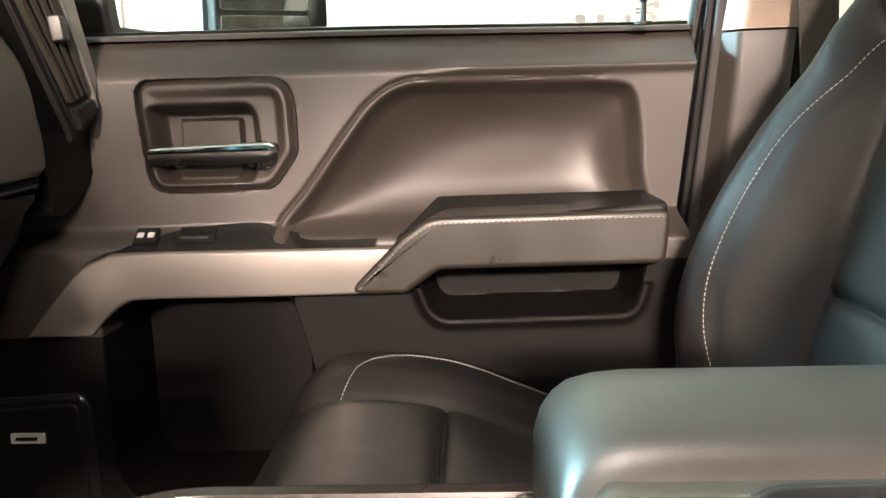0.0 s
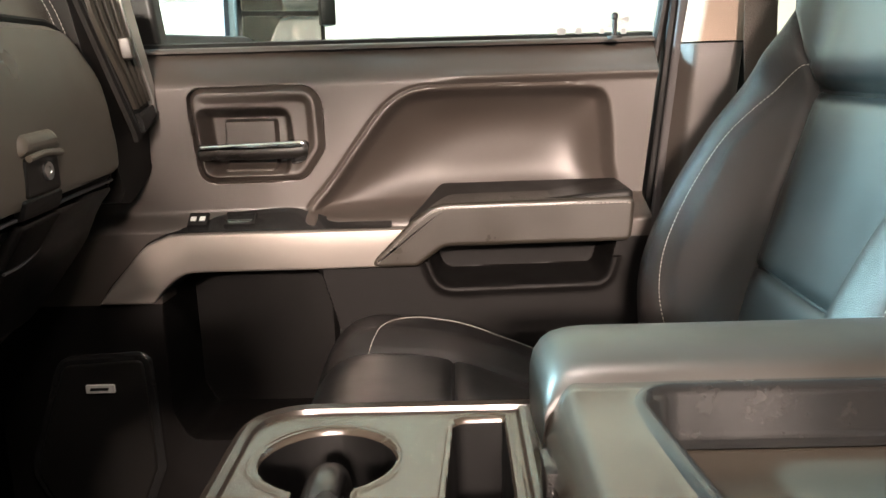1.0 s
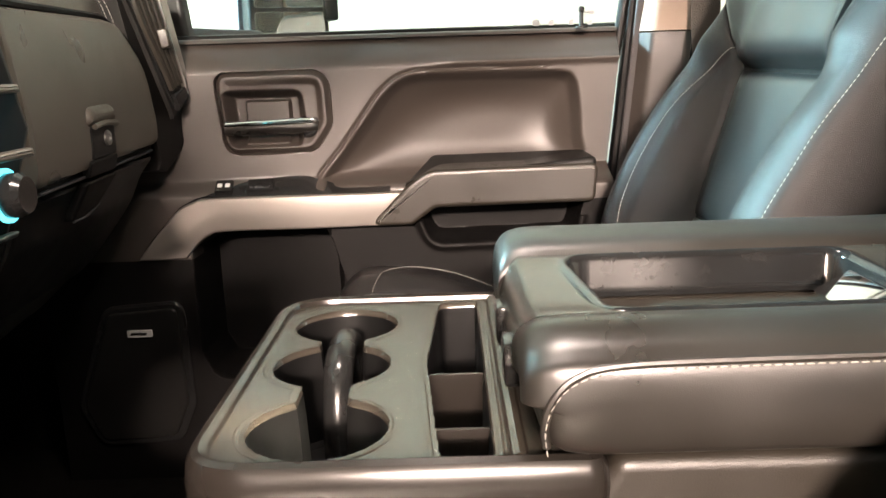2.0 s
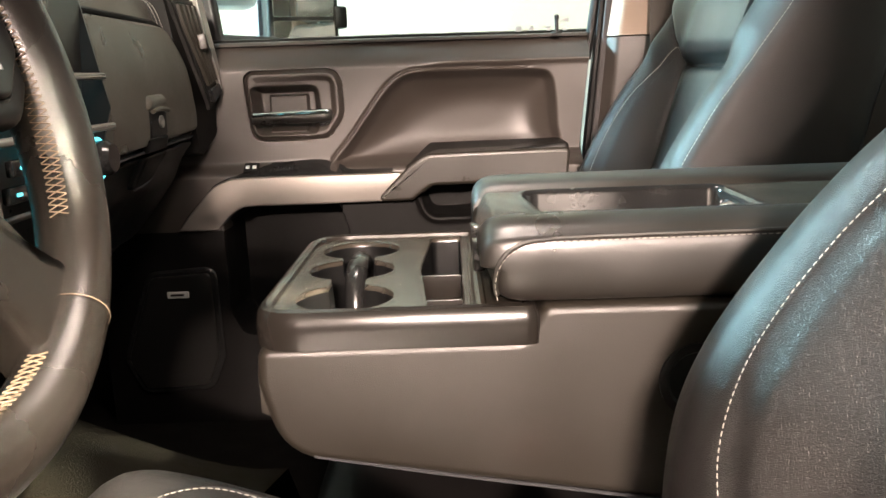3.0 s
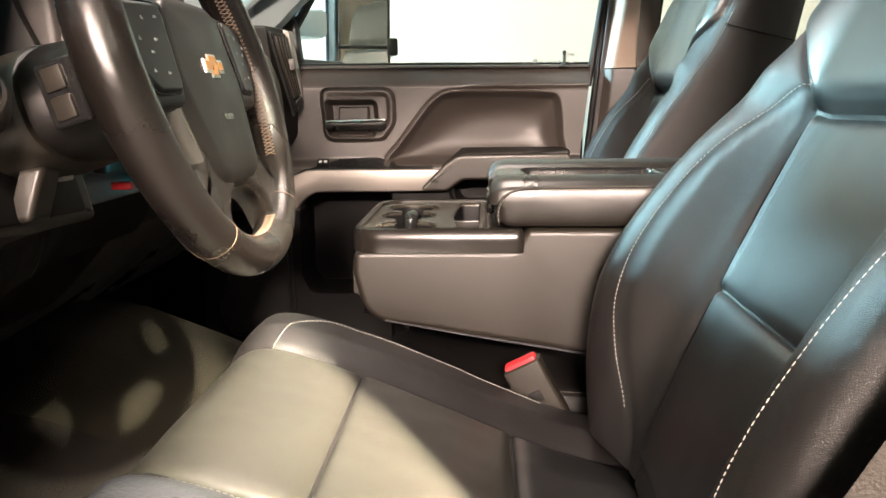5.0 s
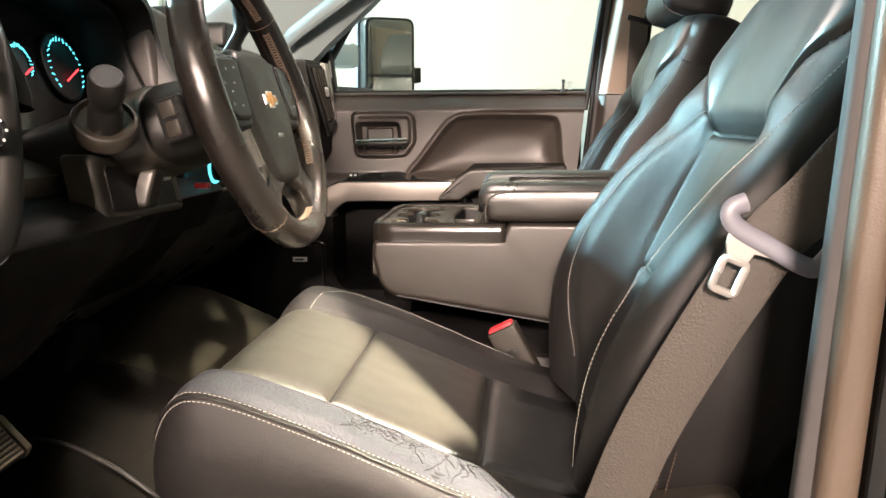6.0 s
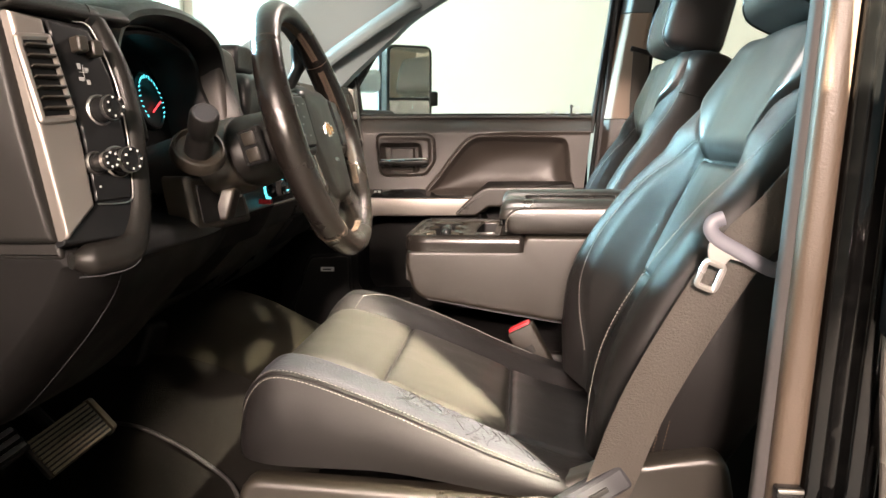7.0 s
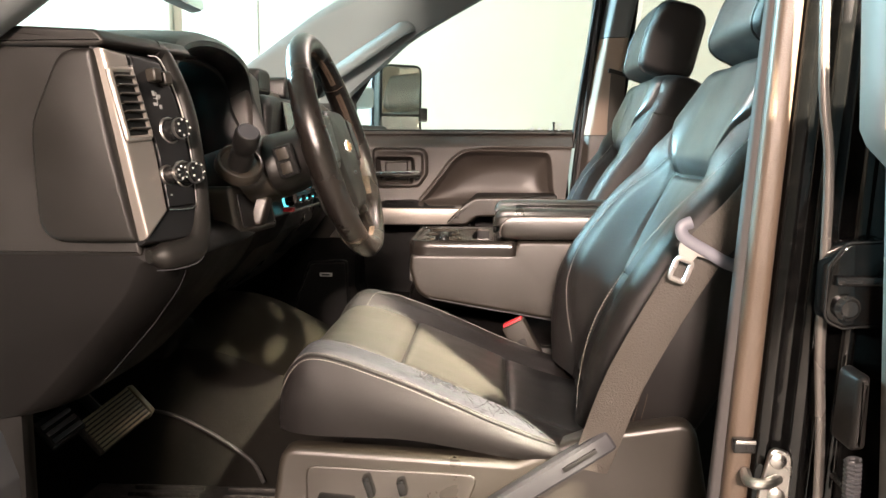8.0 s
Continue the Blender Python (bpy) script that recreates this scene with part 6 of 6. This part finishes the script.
for s in (-1, 1):
    spoke = rounded([(s * 0.055, 0.052, 0.01), (s * 0.168, 0.050, 0.012), (s * 0.170, -0.010, 0.012), (s * 0.135, -0.040, 0.025), (s * 0.074, -0.038, 0.012)], 7)
    sp = part("spoke", slab(spoke, lambda u, v, w: on_wheel(u, v, -0.020 + w + 0.08 * (0.15 - abs(u))), 0.024, 0.009, 5), M_PAD, sw)
    pad = rounded([(s * 0.076, 0.044, 0.010), (s * 0.150, 0.042, 0.012), (s * 0.152, 0.000, 0.014), (s * 0.122, -0.026, 0.016), (s * 0.083, -0.026, 0.008)], 7)
    bp = part("button_pad", slab(pad, lambda u, v, w: on_wheel(u, v, 0.003 + w + 0.08 * (0.15 - abs(u))), 0.005, 0.003), M_PAD, sp, "black button pad with pale symbols")
    part("pad_edge", tube([on_wheel(p.x, p.y, 0.0045 + 0.08 * (0.15 - abs(p.x))) for p in inset(pad, -0.001)], 0.0012, 6, closed=True), M_GLOSS, bp)
    for k, (u, v) in enumerate(((0.092, 0.032), (0.114, 0.030), (0.103, 0.014), (0.128, 0.014), (0.115, 0.004), (0.138, 0.022), (0.100, -0.012), (0.122, -0.010))):
        tri = rounded([(-0.003, -0.0022, 0.0003), (0.003, -0.0022, 0.0003), (0.0008, 0.0026, 0.0003)] if k % 2 else [(-0.003, -0.0012, 0.0003), (0.003, -0.0018, 0.0003), (0.003, 0.0018, 0.0003), (-0.003, 0.0012, 0.0003)], 2)
        part("mark", slab(tri, lambda a_, b_, w: on_wheel(s * (u + 0.65 * a_), v + 0.65 * b_, 0.0079 + w + 0.08 * (0.15 - u - s * a_ * s)), 0.0006, 0.0001, 1), M_MARK_GREY, bp)
    # wide leather leg that flows from the hub into the rim
    leg = [Vector((s * p.x, p.y)) for p in rounded([(0.050, -0.060, 0.01), (0.072, -0.070, 0.01), (0.092, -0.100, 0.03), (0.130, -0.120, 0.010), (0.110, -0.143, 0.010), (0.066, -0.164, 0.010), (0.050, -0.126, 0.03), (0.010, -0.106, 0.006), (0.02, -0.070, 0.01)], 7)]
    part("lower_spoke", slab(leg, lambda u, v, w: on_wheel(u, v, -0.020 + w), 0.026, 0.009, 6), M_RIM, sw, "black leather lower spoke")
    line = curve_through([(s * 0.0865, -0.022), (s * 0.082, -0.050), (s * 0.0735, -0.078), (s * 0.063, -0.105), (s * 0.060, -0.118)], 8)
    strip = [[on_wheel(p.x + s * e * (1 - 0.35 * i / len(line)), p.y, w) for e, w in ((-0.004, -0.012), (0.004, -0.012), (0.0075, -0.009), (0.0095, -0.004), (0.0085, 0.001), (0.005, 0.0042), (-0.002, 0.005))] for i, p in enumerate(line)]
    part("silver_spoke", skin(strip), M_SPOKE, sw, "satin silver spoke trim", sharp=60)

col = thing("steering_column", (-0.33, -0.325, 0.6), "dark steering column cover with two stalks", "steering column")


def column_ring(t, hw, hh, drop):
    o = WC - wax * t + Vector((0, 0, drop))
    return [o + Vector((0, 1.12 * hw * math.copysign(abs(math.cos(a)) ** 0.75, math.cos(a)), 0)) + wup * (hh * (1.0 if math.sin(a) > 0 else 0.70) * math.copysign(abs(math.sin(a)) ** 0.8, math.sin(a))) for a in [2 * math.pi * j / 40 for j in range(40)]]


part("back_shell", skin([column_ring(*q) for q in ((0.020, 0.060, 0.040, -0.004), (0.026, 0.074, 0.048, -0.005), (0.045, 0.088, 0.054, -0.008), (0.07, 0.098, 0.058, -0.010), (0.090, 0.103, 0.061, -0.011), (0.095, 0.102, 0.060, -0.011), (0.097, 0.094, 0.054, -0.011))]), M_HUB, col, "dark shell behind the wheel")
part("shroud", skin([column_ring(*q) for q in ((0.096, 0.095, 0.055, -0.011), (0.0985, 0.104, 0.061, -0.011), (0.103, 0.107, 0.063, -0.011), (0.15, 0.110, 0.064, -0.012), (0.20, 0.108, 0.062, -0.012), (0.27, 0.10, 0.06, -0.012))]), M_VINYL, col, "dark taupe column shroud")
# turn stalk on the driver's outer side
sax = Vector((0.40, -0.62, 0.66)).normalized()
sb = Vector((-0.352, -0.428, 0.612))
part("stalk_boot", disc_stack([(0.036, 0), (0.036, 0.010), (0.033, 0.016), (0.030, 0.017), (0.028, 0.010), (0.020, 0.008)], sb, sax, 30), M_VINYL, col, "grey ring round the stalk")
st = part("turn_stalk", disc_stack([(0.018, 0.0), (0.0175, 0.030), (0.0150, 0.036), (0.0150, 0.042), (0.0175, 0.048), (0.0185, 0.056), (0.0185, 0.074), (0.0165, 0.079), (0.0135, 0.0795), (0.0125, 0.0785), (0.001, 0.0785)], sb, sax, 28), M_DARK, col, "black stalk with a ringed end")
part("stalk_ring", disc_stack([(0.0158, 0.0792), (0.0150, 0.0803), (0.0138, 0.0803), (0.0130, 0.079)], sb, sax, 28), M_LIP, st)
# gear lever behind the rim
gl = part("gear_lever", tube(curve_through([(-0.32, -0.225, 0.66), (-0.31, -0.165, 0.70), (-0.295, -0.13, 0.745), (-0.285, -0.12, 0.79)], 8), lambda q: 0.009 + 0.012 * smooth((q - 0.6) / 0.3), 14), M_DARK, col, "black column gear lever")
bx = Matrix.Translation((-0.287, -0.3965, 0.622)) @ pose(0, 0, 0, 0, -TILT, 0) @ pose(0, 0, 0, 0, 0, -9)
lb = part("left_buttons", block((0.034, 0.012, 0.050), bx, 0.005, 3), M_GLOSS, col)
part("button", block((0.018, 0.006, 0.018), bx @ pose(0, -0.006, 0.011), 0.002), M_VINYL, lb)
part("button", block((0.018, 0.006, 0.018), bx @ pose(0, -0.006, -0.011), 0.002), M_VINYL, lb)
part("red_tag", block((0.02, 0.012, 0.008), pose(-0.331, -0.212, 0.533), 0.002), M_RED, col, "small red tag")

# ---- pedals, mats ----
DUCT = rounded([(-0.552, 0.310, 0.02), (-0.600, 0.175, 0.015), (-0.640, 0.150, 0.02), (-0.730, 0.170, 0.02), (-0.760, 0.330, 0.02)], 6)
tagged(part("wall_stack_side", slab(DUCT, lambda u, v, w: Vector((u - 0.02 * w / 0.03, -0.085 - w, v)), 0.03, 0.010, 4), M_LOWER), "dark plastic side panel under the dashboard", "wall", kind="structure")
br = thing("brake_pedal", (-0.60, -0.36, 0.19), "wide brake pedal with a ribbed metal pad", "pedal")
pm = Matrix.Translation((-0.595, -0.365, 0.192)) @ pose(0, 0, 0, 0, 48, 0) @ pose(0, 0, 0, 18, 0, 0)
pad = part("pad", block((0.064, 0.128, 0.014), pm, 0.006, 3), M_RUBBER, br)
for i in range(9):
    part("rib", block((0.0036, 0.118, 0.005), pm @ pose(-0.028 + i * 0.007, 0, 0.008), 0.0012), M_PEDAL, pad)
part("side_plate", slab(rounded([(-0.036, -0.02, 0.01), (0.036, -0.02, 0.01), (0.030, 0.006, 0.006), (-0.030, 0.006, 0.006)], 5), lambda u, v, w: pm @ Vector((u, 0.067 + w, v)), 0.010, 0.003), M_PEDAL, br)
part("arm", tube([pm @ Vector((0, 0.0, -0.01)), (-0.78, -0.33, 0.34), (-0.84, -0.32, 0.5)], 0.010, 8), M_DARK, br)
ap = thing("clutch_side_pedal", (-0.63, -0.50, 0.22), "small bright-edged parking brake pedal", "pedal")
pm2 = Matrix.Translation((-0.622, -0.485, 0.222)) @ pose(0, 0, 0, 0, 48, 0) @ pose(0, 0, 0, 16, 0, 0)
part("pad", block((0.05, 0.072, 0.014), pm2, 0.006, 3), M_GLOSS, ap)
for i in range(3):
    part("rib", block((0.007, 0.06, 0.005), pm2 @ pose(-0.012 + i * 0.013, 0, 0.008), 0.002), M_LIP, ap)
part("arm", tube([pm2 @ Vector((0, 0, -0.005)), (-0.75, -0.49, 0.26), (-0.85, -0.49, 0.42)], 0.008, 8), M_DARK, ap)
mat_ = thing("floor_mat", (-0.5, -0.36, 0.01), "dusty black ribbed rubber floor mat", "mat")
part("sheet", block((0.50, 0.50, 0.012), pose(-0.50, -0.36, 0.010), 0.005), M_RUBBER, mat_)
for i in range(16):
    part("rib", block((0.13, 0.007, 0.009), pose(-0.385, -0.59 + i * 0.030, 0.019), 0.002), M_RUBBER, mat_)
    part("rib", block((0.13, 0.007, 0.009), pose(-0.56, -0.59 + i * 0.030, 0.019), 0.002), M_RUBBER, mat_)
part("lip", tube([(-0.72, -0.115, 0.022), (-0.27, -0.115, 0.022)], 0.010, 8), M_RUBBER, mat_)
SECT = [(-0.34, 0.0), (-0.27, 0.10), (-0.225, 0.155), (-0.1, 0.19), (0.0, 0.20), (0.1, 0.19), (0.225, 0.155), (0.27, 0.10), (0.34, 0.0)]


def tunnel(sec_):
    return skin([[(x, C + q[0], q[1] * (1.0 + 0.62 * smooth((-0.22 - x) / 0.34))) for q in sec_] for x in lin(-1.05, -0.2, 24)], close_ring=False, cap=False)


for nm, sec_, mt in (("tunnel_cover", SECT[2:7], M_OLIVE), ("tunnel_side", SECT[:3], M_CARPET), ("tunnel_side_far", SECT[6:], M_CARPET)):
    tagged(part(nm, tunnel(sec_), mt), "carpeted tunnel in the middle of the cab floor", "floor", kind="structure")
cb = thing("floor_cable", (-0.5, -0.2, 0.03), "thin dark hose lying on the floor carpet", "cable")
part("hose", tube(curve_through([(-0.645, -0.157, 0.140), (-0.610, -0.164, 0.142), (-0.568, -0.170, 0.135), (-0.520, -0.178, 0.118), (-0.481, -0.184, 0.099), (-0.415, -0.198, 0.060), (-0.385, -0.225, 0.030)], 8), 0.0038, 8), M_RUBBER, cb)

# ---- belt, buckle ----
bk = thing("seat_belt_buckle", (0.09, -0.07, 0.2), "black belt buckle with a red release button", "buckle")
bm_ = Matrix.Translation((0.090, -0.062, 0.266)) @ pose(0, 0, 0, 0, -28, 0) @ pose(0, 0, 0, 0, 0, -8)
part("body", block((0.048, 0.026, 0.085), bm_, 0.006, 3), M_VINYL, bk)
part("button", block((0.040, 0.020, 0.014), bm_ @ pose(0, 0, 0.040), 0.004), M_RED, bk, "red release button")
part("embossed_mark", block((0.016, 0.002, 0.014), bm_ @ pose(0, -0.0135, 0.0), 0.0008), M_DARK, bk)
part("stalk", tube([bm_ @ Vector((0, 0, -0.04)), bm_ @ Vector((0.008, 0, -0.10)), (0.16, -0.06, 0.13)], 0.012, 8, squash=(0.5, 1)), M_DARK, bk)


def ribbon(path, width_dir, width, thick_, mat, name, parent, label=""):
    """A flat strap along a path."""
    path = [Vector(p) for p in path]
    rings = []
    for i, p in enumerate(path):
        d = (path[min(i + 1, len(path) - 1)] - path[max(0, i - 1)]).normalized()
        wd = Vector(width_dir(i / (len(path) - 1))) if callable(width_dir) else Vector(width_dir)
        wd = (wd - d * wd.dot(d)).normalized()
        n_ = d.cross(wd)
        rings.append([p + wd * (width * a) + n_ * (thick_ * b) for a, b in ((-0.5, 0), (-0.46, 0.5), (0.46, 0.5), (0.5, 0), (0.46, -0.5), (-0.46, -0.5))])
    return part(name, skin(rings), mat, parent, label)


belt = thing("driver_seat_belt", (0.2, -0.6, 0.24), "grey-brown woven seat belt with a steel tongue", "seat belt")
bp_ = curve_through([(0.46, -0.69, 0.79), (0.42, -0.67, 0.69), (0.36, -0.648, 0.605), (0.325, -0.634, 0.556), (0.285, -0.626, 0.508), (0.208, -0.616, 0.365), (0.172, -0.604, 0.262), (0.160, -0.599, 0.222)], 10)
ribbon(bp_, lambda q: (0.78, -0.10 + 0.3 * smooth((q - 0.8) / 0.2), -0.62), 0.050, 0.0022, M_WEB, "webbing", belt)
loop = Matrix.Translation((0.291, -0.634, 0.520)) @ pose(0, 0, 0, 0, 30, 0)
part("loop", tube(curve_through([loop @ Vector(p) for p in ((-0.034, -0.003, 0.019), (-0.041, -0.004, 0.010), (-0.038, -0.005, 0.002), (-0.026, -0.005, -0.002), (0.0, -0.005, -0.002), (0.026, -0.005, -0.002), (0.038, -0.005, 0.001), (0.042, -0.004, 0.010), (0.043, -0.003, 0.022))], 6), 0.0078, 14, squash=(1.0, 0.7)), M_GREY, belt, "pale grey plastic belt guide")
tg2 = Matrix.Translation((0.2640, -0.6395, 0.506)) @ pose(0, 0, 0, 0, 22, 0) @ Matrix.Scale(0.82, 4)
part("tongue", join(tube([tg2 @ Vector((p.x, 0, p.y)) for p in rounded([(-0.0115, -0.030, 0.005), (0.0115, -0.030, 0.005), (0.0115, 0.002, 0.005), (-0.0115, 0.002, 0.005)], 4)], 0.0034, 8, closed=True, squash=(1, 1)), slab(rounded([(-0.010, 0.003, 0.002), (0.010, 0.003, 0.002), (0.013, 0.014, 0.002), (0.030, 0.016, 0.002), (0.028, 0.024, 0.002), (-0.018, 0.024, 0.002), (-0.016, 0.014, 0.002)], 3), lambda u, v, w: tg2 @ Vector((u, 0.001 - w, v)), 0.003, 0.0008)), M_ZINC, belt, "bright steel tongue")
anchor = part("anchor_cover", block((0.20, 0.026, 0.030), pose(0.106, -0.5985, 0.213, 0, -34, 0), 0.010, 3), M_LIP, belt, "grey-blue anchor cover")
part("slot", block((0.050, 0.004, 0.006), pose(0.146, -0.6125, 0.240, 0, -34, 0), 0.001), M_DARK, anchor)
part("bracket", block((0.05, 0.03, 0.05), pose(0.165, -0.062, 0.20, 0, -20, 0), 0.008, 3), M_DARK, bk, "dark bracket beside the buckle")

pb = thing("passenger_seat_belt", (0.42, 0.9, 0.5), "dark seat belt hanging from the far pillar", "seat belt")
ribbon(curve_through([(0.405, 0.940, 0.864), (0.402, 0.936, 0.80), (0.398, 0.930, 0.70), (0.405, 0.92, 0.55), (0.42, 0.91, 0.30)], 6), (1, 0.2, 0), 0.048, 0.002, M_WEB, "webbing", pb)
part("guide", block((0.062, 0.016, 0.014), pose(0.405, 0.944, 0.868, 0, 16, 0), 0.005), M_DARK, pb)

# ---- driver's door opening ----
def jamb(name, label, pts0, pts1, mat):
    rings = []
    a, b = [Vector((*p, 0)) for p in pts0], [Vector((*p, 0)) for p in pts1]
    for t in lin(0, 1, 10):
        z = -0.06 + 1.28 * t
        rings.append([(p.lerp(q, t).x, p.lerp(q, t).y, z) for p, q in zip(a, b)])
    return tagged(part(name, skin(rings), mat), label, "pillar", kind="structure")


def shift_sec(sec_, dx, dy):
    return [(p[0] + dx, p[1] + dy) for p in sec_]


S0 = rounded([(0.0, 0.0, 0.006), (0.0, -0.026, 0.011), (0.026, -0.030, 0.011), (0.030, 0.0, 0.006)], 6)
jamb("trim_near_seal", "taupe rubber seal round the driver's door opening", shift_sec(S0, 0.270, -0.728), shift_sec(S0, 0.356, -0.708), M_SEAL)
S3 = rounded([(0.0, 0.0, 0.004), (0.0, -0.014, 0.006), (0.018, -0.020, 0.006), (0.018, 0.0, 0.004)], 5)
jamb("trim_near_seal_lip", "grey rubber lip of the door seal", shift_sec(S3, 0.258, -0.722), shift_sec(S3, 0.352, -0.704), M_SEAL_GREY)
S1 = rounded([(0.0, 0.02, 0.003), (0.0, -0.012, 0.005), (0.013, -0.017, 0.004), (0.017, -0.008, 0.003), (0.028, -0.008, 0.003), (0.032, -0.022, 0.005), (0.047, -0.026, 0.005), (0.050, -0.012, 0.003), (0.062, -0.012, 0.003), (0.066, -0.042, 0.006), (0.078, -0.045, 0.006), (0.082, -0.032, 0.004), (0.14, -0.040, 0.015), (0.145, 0.02, 0.005)], 5)
jamb("pillar_near", "glossy black painted door pillar", shift_sec(S1, 0.300, -0.739), shift_sec(S1, 0.386, -0.720), M_PAINT)
S2 = rounded([(0.0, 0.05, 0.005), (0.0, -0.05, 0.015), (0.06, -0.09, 0.02), (0.10, 0.05, 0.005)], 5)
jamb("pillar_near_trim", "taupe inner trim of the near door pillar", shift_sec(S2, 0.40, -0.675), shift_sec(S2, 0.50, -0.65), M_TRIM)
striker = thing("door_striker", (0.335, -0.77, 0.29), "zinc door striker bolted to the black pillar", "striker")
part("plate", slab(rounded([(0.322, 0.250, 0.010), (0.358, 0.253, 0.010), (0.360, 0.312, 0.012), (0.336, 0.320, 0.010)], 5), lambda u, v, w: Vector((u, -0.758 - w, v)), 0.006, 0.002), M_STEEL, striker)
part("bar", tube(curve_through([(0.345, -0.762, 0.283), (0.325, -0.786, 0.287), (0.308, -0.784, 0.288), (0.312, -0.755, 0.287)], 5), 0.006, 10), M_STEEL, striker)
for z in (0.265, 0.305):
    part("bolt", disc_stack([(0.009, 0), (0.009, 0.004), (0.005, 0.006)], (0.343, -0.764, z), (0, -1, 0), 12), M_STEEL, striker)
catch = thing("latch_cover", (0.31, -0.75, 0.317), "small black latch block with bright edges", "latch")
part("block", block((0.024, 0.014, 0.016), pose(0.309, -0.754, 0.318), 0.003), M_GLOSS, catch)
part("edge", block((0.022, 0.004, 0.004), pose(0.309, -0.762, 0.324), 0.001), M_STEEL, catch)
hinge = thing("rear_door", (0.42, -0.86, 0.0), "black rear door with grey edge and bolted hinge", "car door")
LEAF = rounded([(0.366, 0.470, 0.015), (0.385, 0.462, 0.012), (0.44, 0.468, 0.01), (0.44, 0.552, 0.01), (0.385, 0.549, 0.015), (0.368, 0.526, 0.012)], 6)
leaf = part("hinge_leaf", slab(LEAF, lambda u, v, w: Vector((u, -0.778 - w, v)), 0.030, 0.004), M_PAINT, hinge)
part("leaf_rim", tube([(p.x, -0.8075, p.y) for p in LEAF], 0.0016, 6, closed=True), M_GLOSS, leaf)
part("hinge_bar", tube([(0.374, -0.812, 0.511), (0.44, -0.812, 0.511)], 0.005, 10), M_GLOSS, hinge)
part("bolt", disc_stack([(0.013, 0), (0.013, 0.006), (0.010, 0.008), (0.008, 0.012), (0.001, 0.0122)], (0.386, -0.808, 0.484), (0, -1, 0), 20), M_GLOSS, hinge)
rd_ = []
for z in [-0.10, 0.1, 0.3, 0.5, 0.60, 0.625, 0.645, 0.66, 0.70, 0.80]:
    x0 = 0.430 - 0.045 * z - 0.025 * smooth((z - 0.625) / 0.03)
    rd_.append([(x0 + dx, y, z) for dx, y in ((0.0, -0.84), (-0.002, -0.875), (0.003, -0.885), (0.02, -0.892), (0.14, -0.90), (0.14, -0.84))])
part("edge", skin(rd_), M_EDGE, hinge, "grey door edge")
# added pale metal bead: draws the bright reflection line of the pillar's black paint
bead = curve_through([(0.386, -0.775, 0.05), (0.382, -0.778, 0.314), (0.375, -0.779, 0.44), (0.374, -0.778, 0.621), (0.363, -0.776, 0.737), (0.36, -0.765, 1.1)], 6)
tagged(part("trim_reflection", tube(bead, 0.0055, 10, squash=(1.0, 0.8)), M_SPOKE), "thin satin bead standing in for a reflection on the black pillar", "trim", kind="structure")
buf = thing("door_buffer", (0.39, -0.80, 0.34), "dark rubber buffer above a coiled wire sleeve", "buffer")
part("pad", slab(rounded([(0.383, 0.345, 0.006), (0.400, 0.348, 0.006), (0.401, 0.424, 0.008), (0.388, 0.420, 0.008)], 5), lambda u, v, w: Vector((u, -0.80 - w, v)), 0.045, 0.008), M_HUB, buf)
part("sleeve", tube([Vector((0.392 + 0.007 * math.cos(q * 0.9), -0.835 + 0.007 * math.sin(q * 0.9), 0.335 - 0.00065 * q)) for q in range(110)], 0.0022, 6), M_LIP, buf, "coiled black sleeve")
part("bolt", tube([(0.392, -0.79, 0.30), (0.392, -0.835, 0.30)], 0.004, 8), M_GLOSS, buf)
tagged(part("trim_sill", block((1.5, 0.12, 0.10), pose(-0.30, -0.72, -0.02), 0.02), M_DARK), "black door sill trim", "trim", kind="structure")

fd = thing("driver_door", (-0.66, -0.84, 0.0), "opened driver's door with grey inner trim", "car door")
part("panel", block((0.10, 0.98, 0.76), pose(-0.66, -1.34, 0.30), 0.03, 3), M_DASH, fd)
part("window_frame", tube([(-0.66, -0.86, 0.66), (-0.66, -1.15, 1.06), (-0.66, -1.45, 1.10), (-0.66, -1.80, 1.08), (-0.66, -1.82, 0.66)], 0.020, 8), M_PAINT, fd)
part("hinge", block((0.06, 0.12, 0.05), pose(-0.64, -0.80, 0.22), 0.008), M_PAINT, fd)
part("trim_edge", slab(rounded([(-0.52, -0.05, 0.02), (-0.404, -0.05, 0.02), (-0.403, 0.20, 0.03), (-0.402, 0.340, 0.02), (-0.415, 0.385, 0.015), (-0.52, 0.40, 0.02)], 6), lambda u, v, w: Vector((u + 0.006 * math.sin(v * 30), -0.94 - w, v)), 0.05, 0.012, 5), M_LIP, fd, "grey rubber door boot")
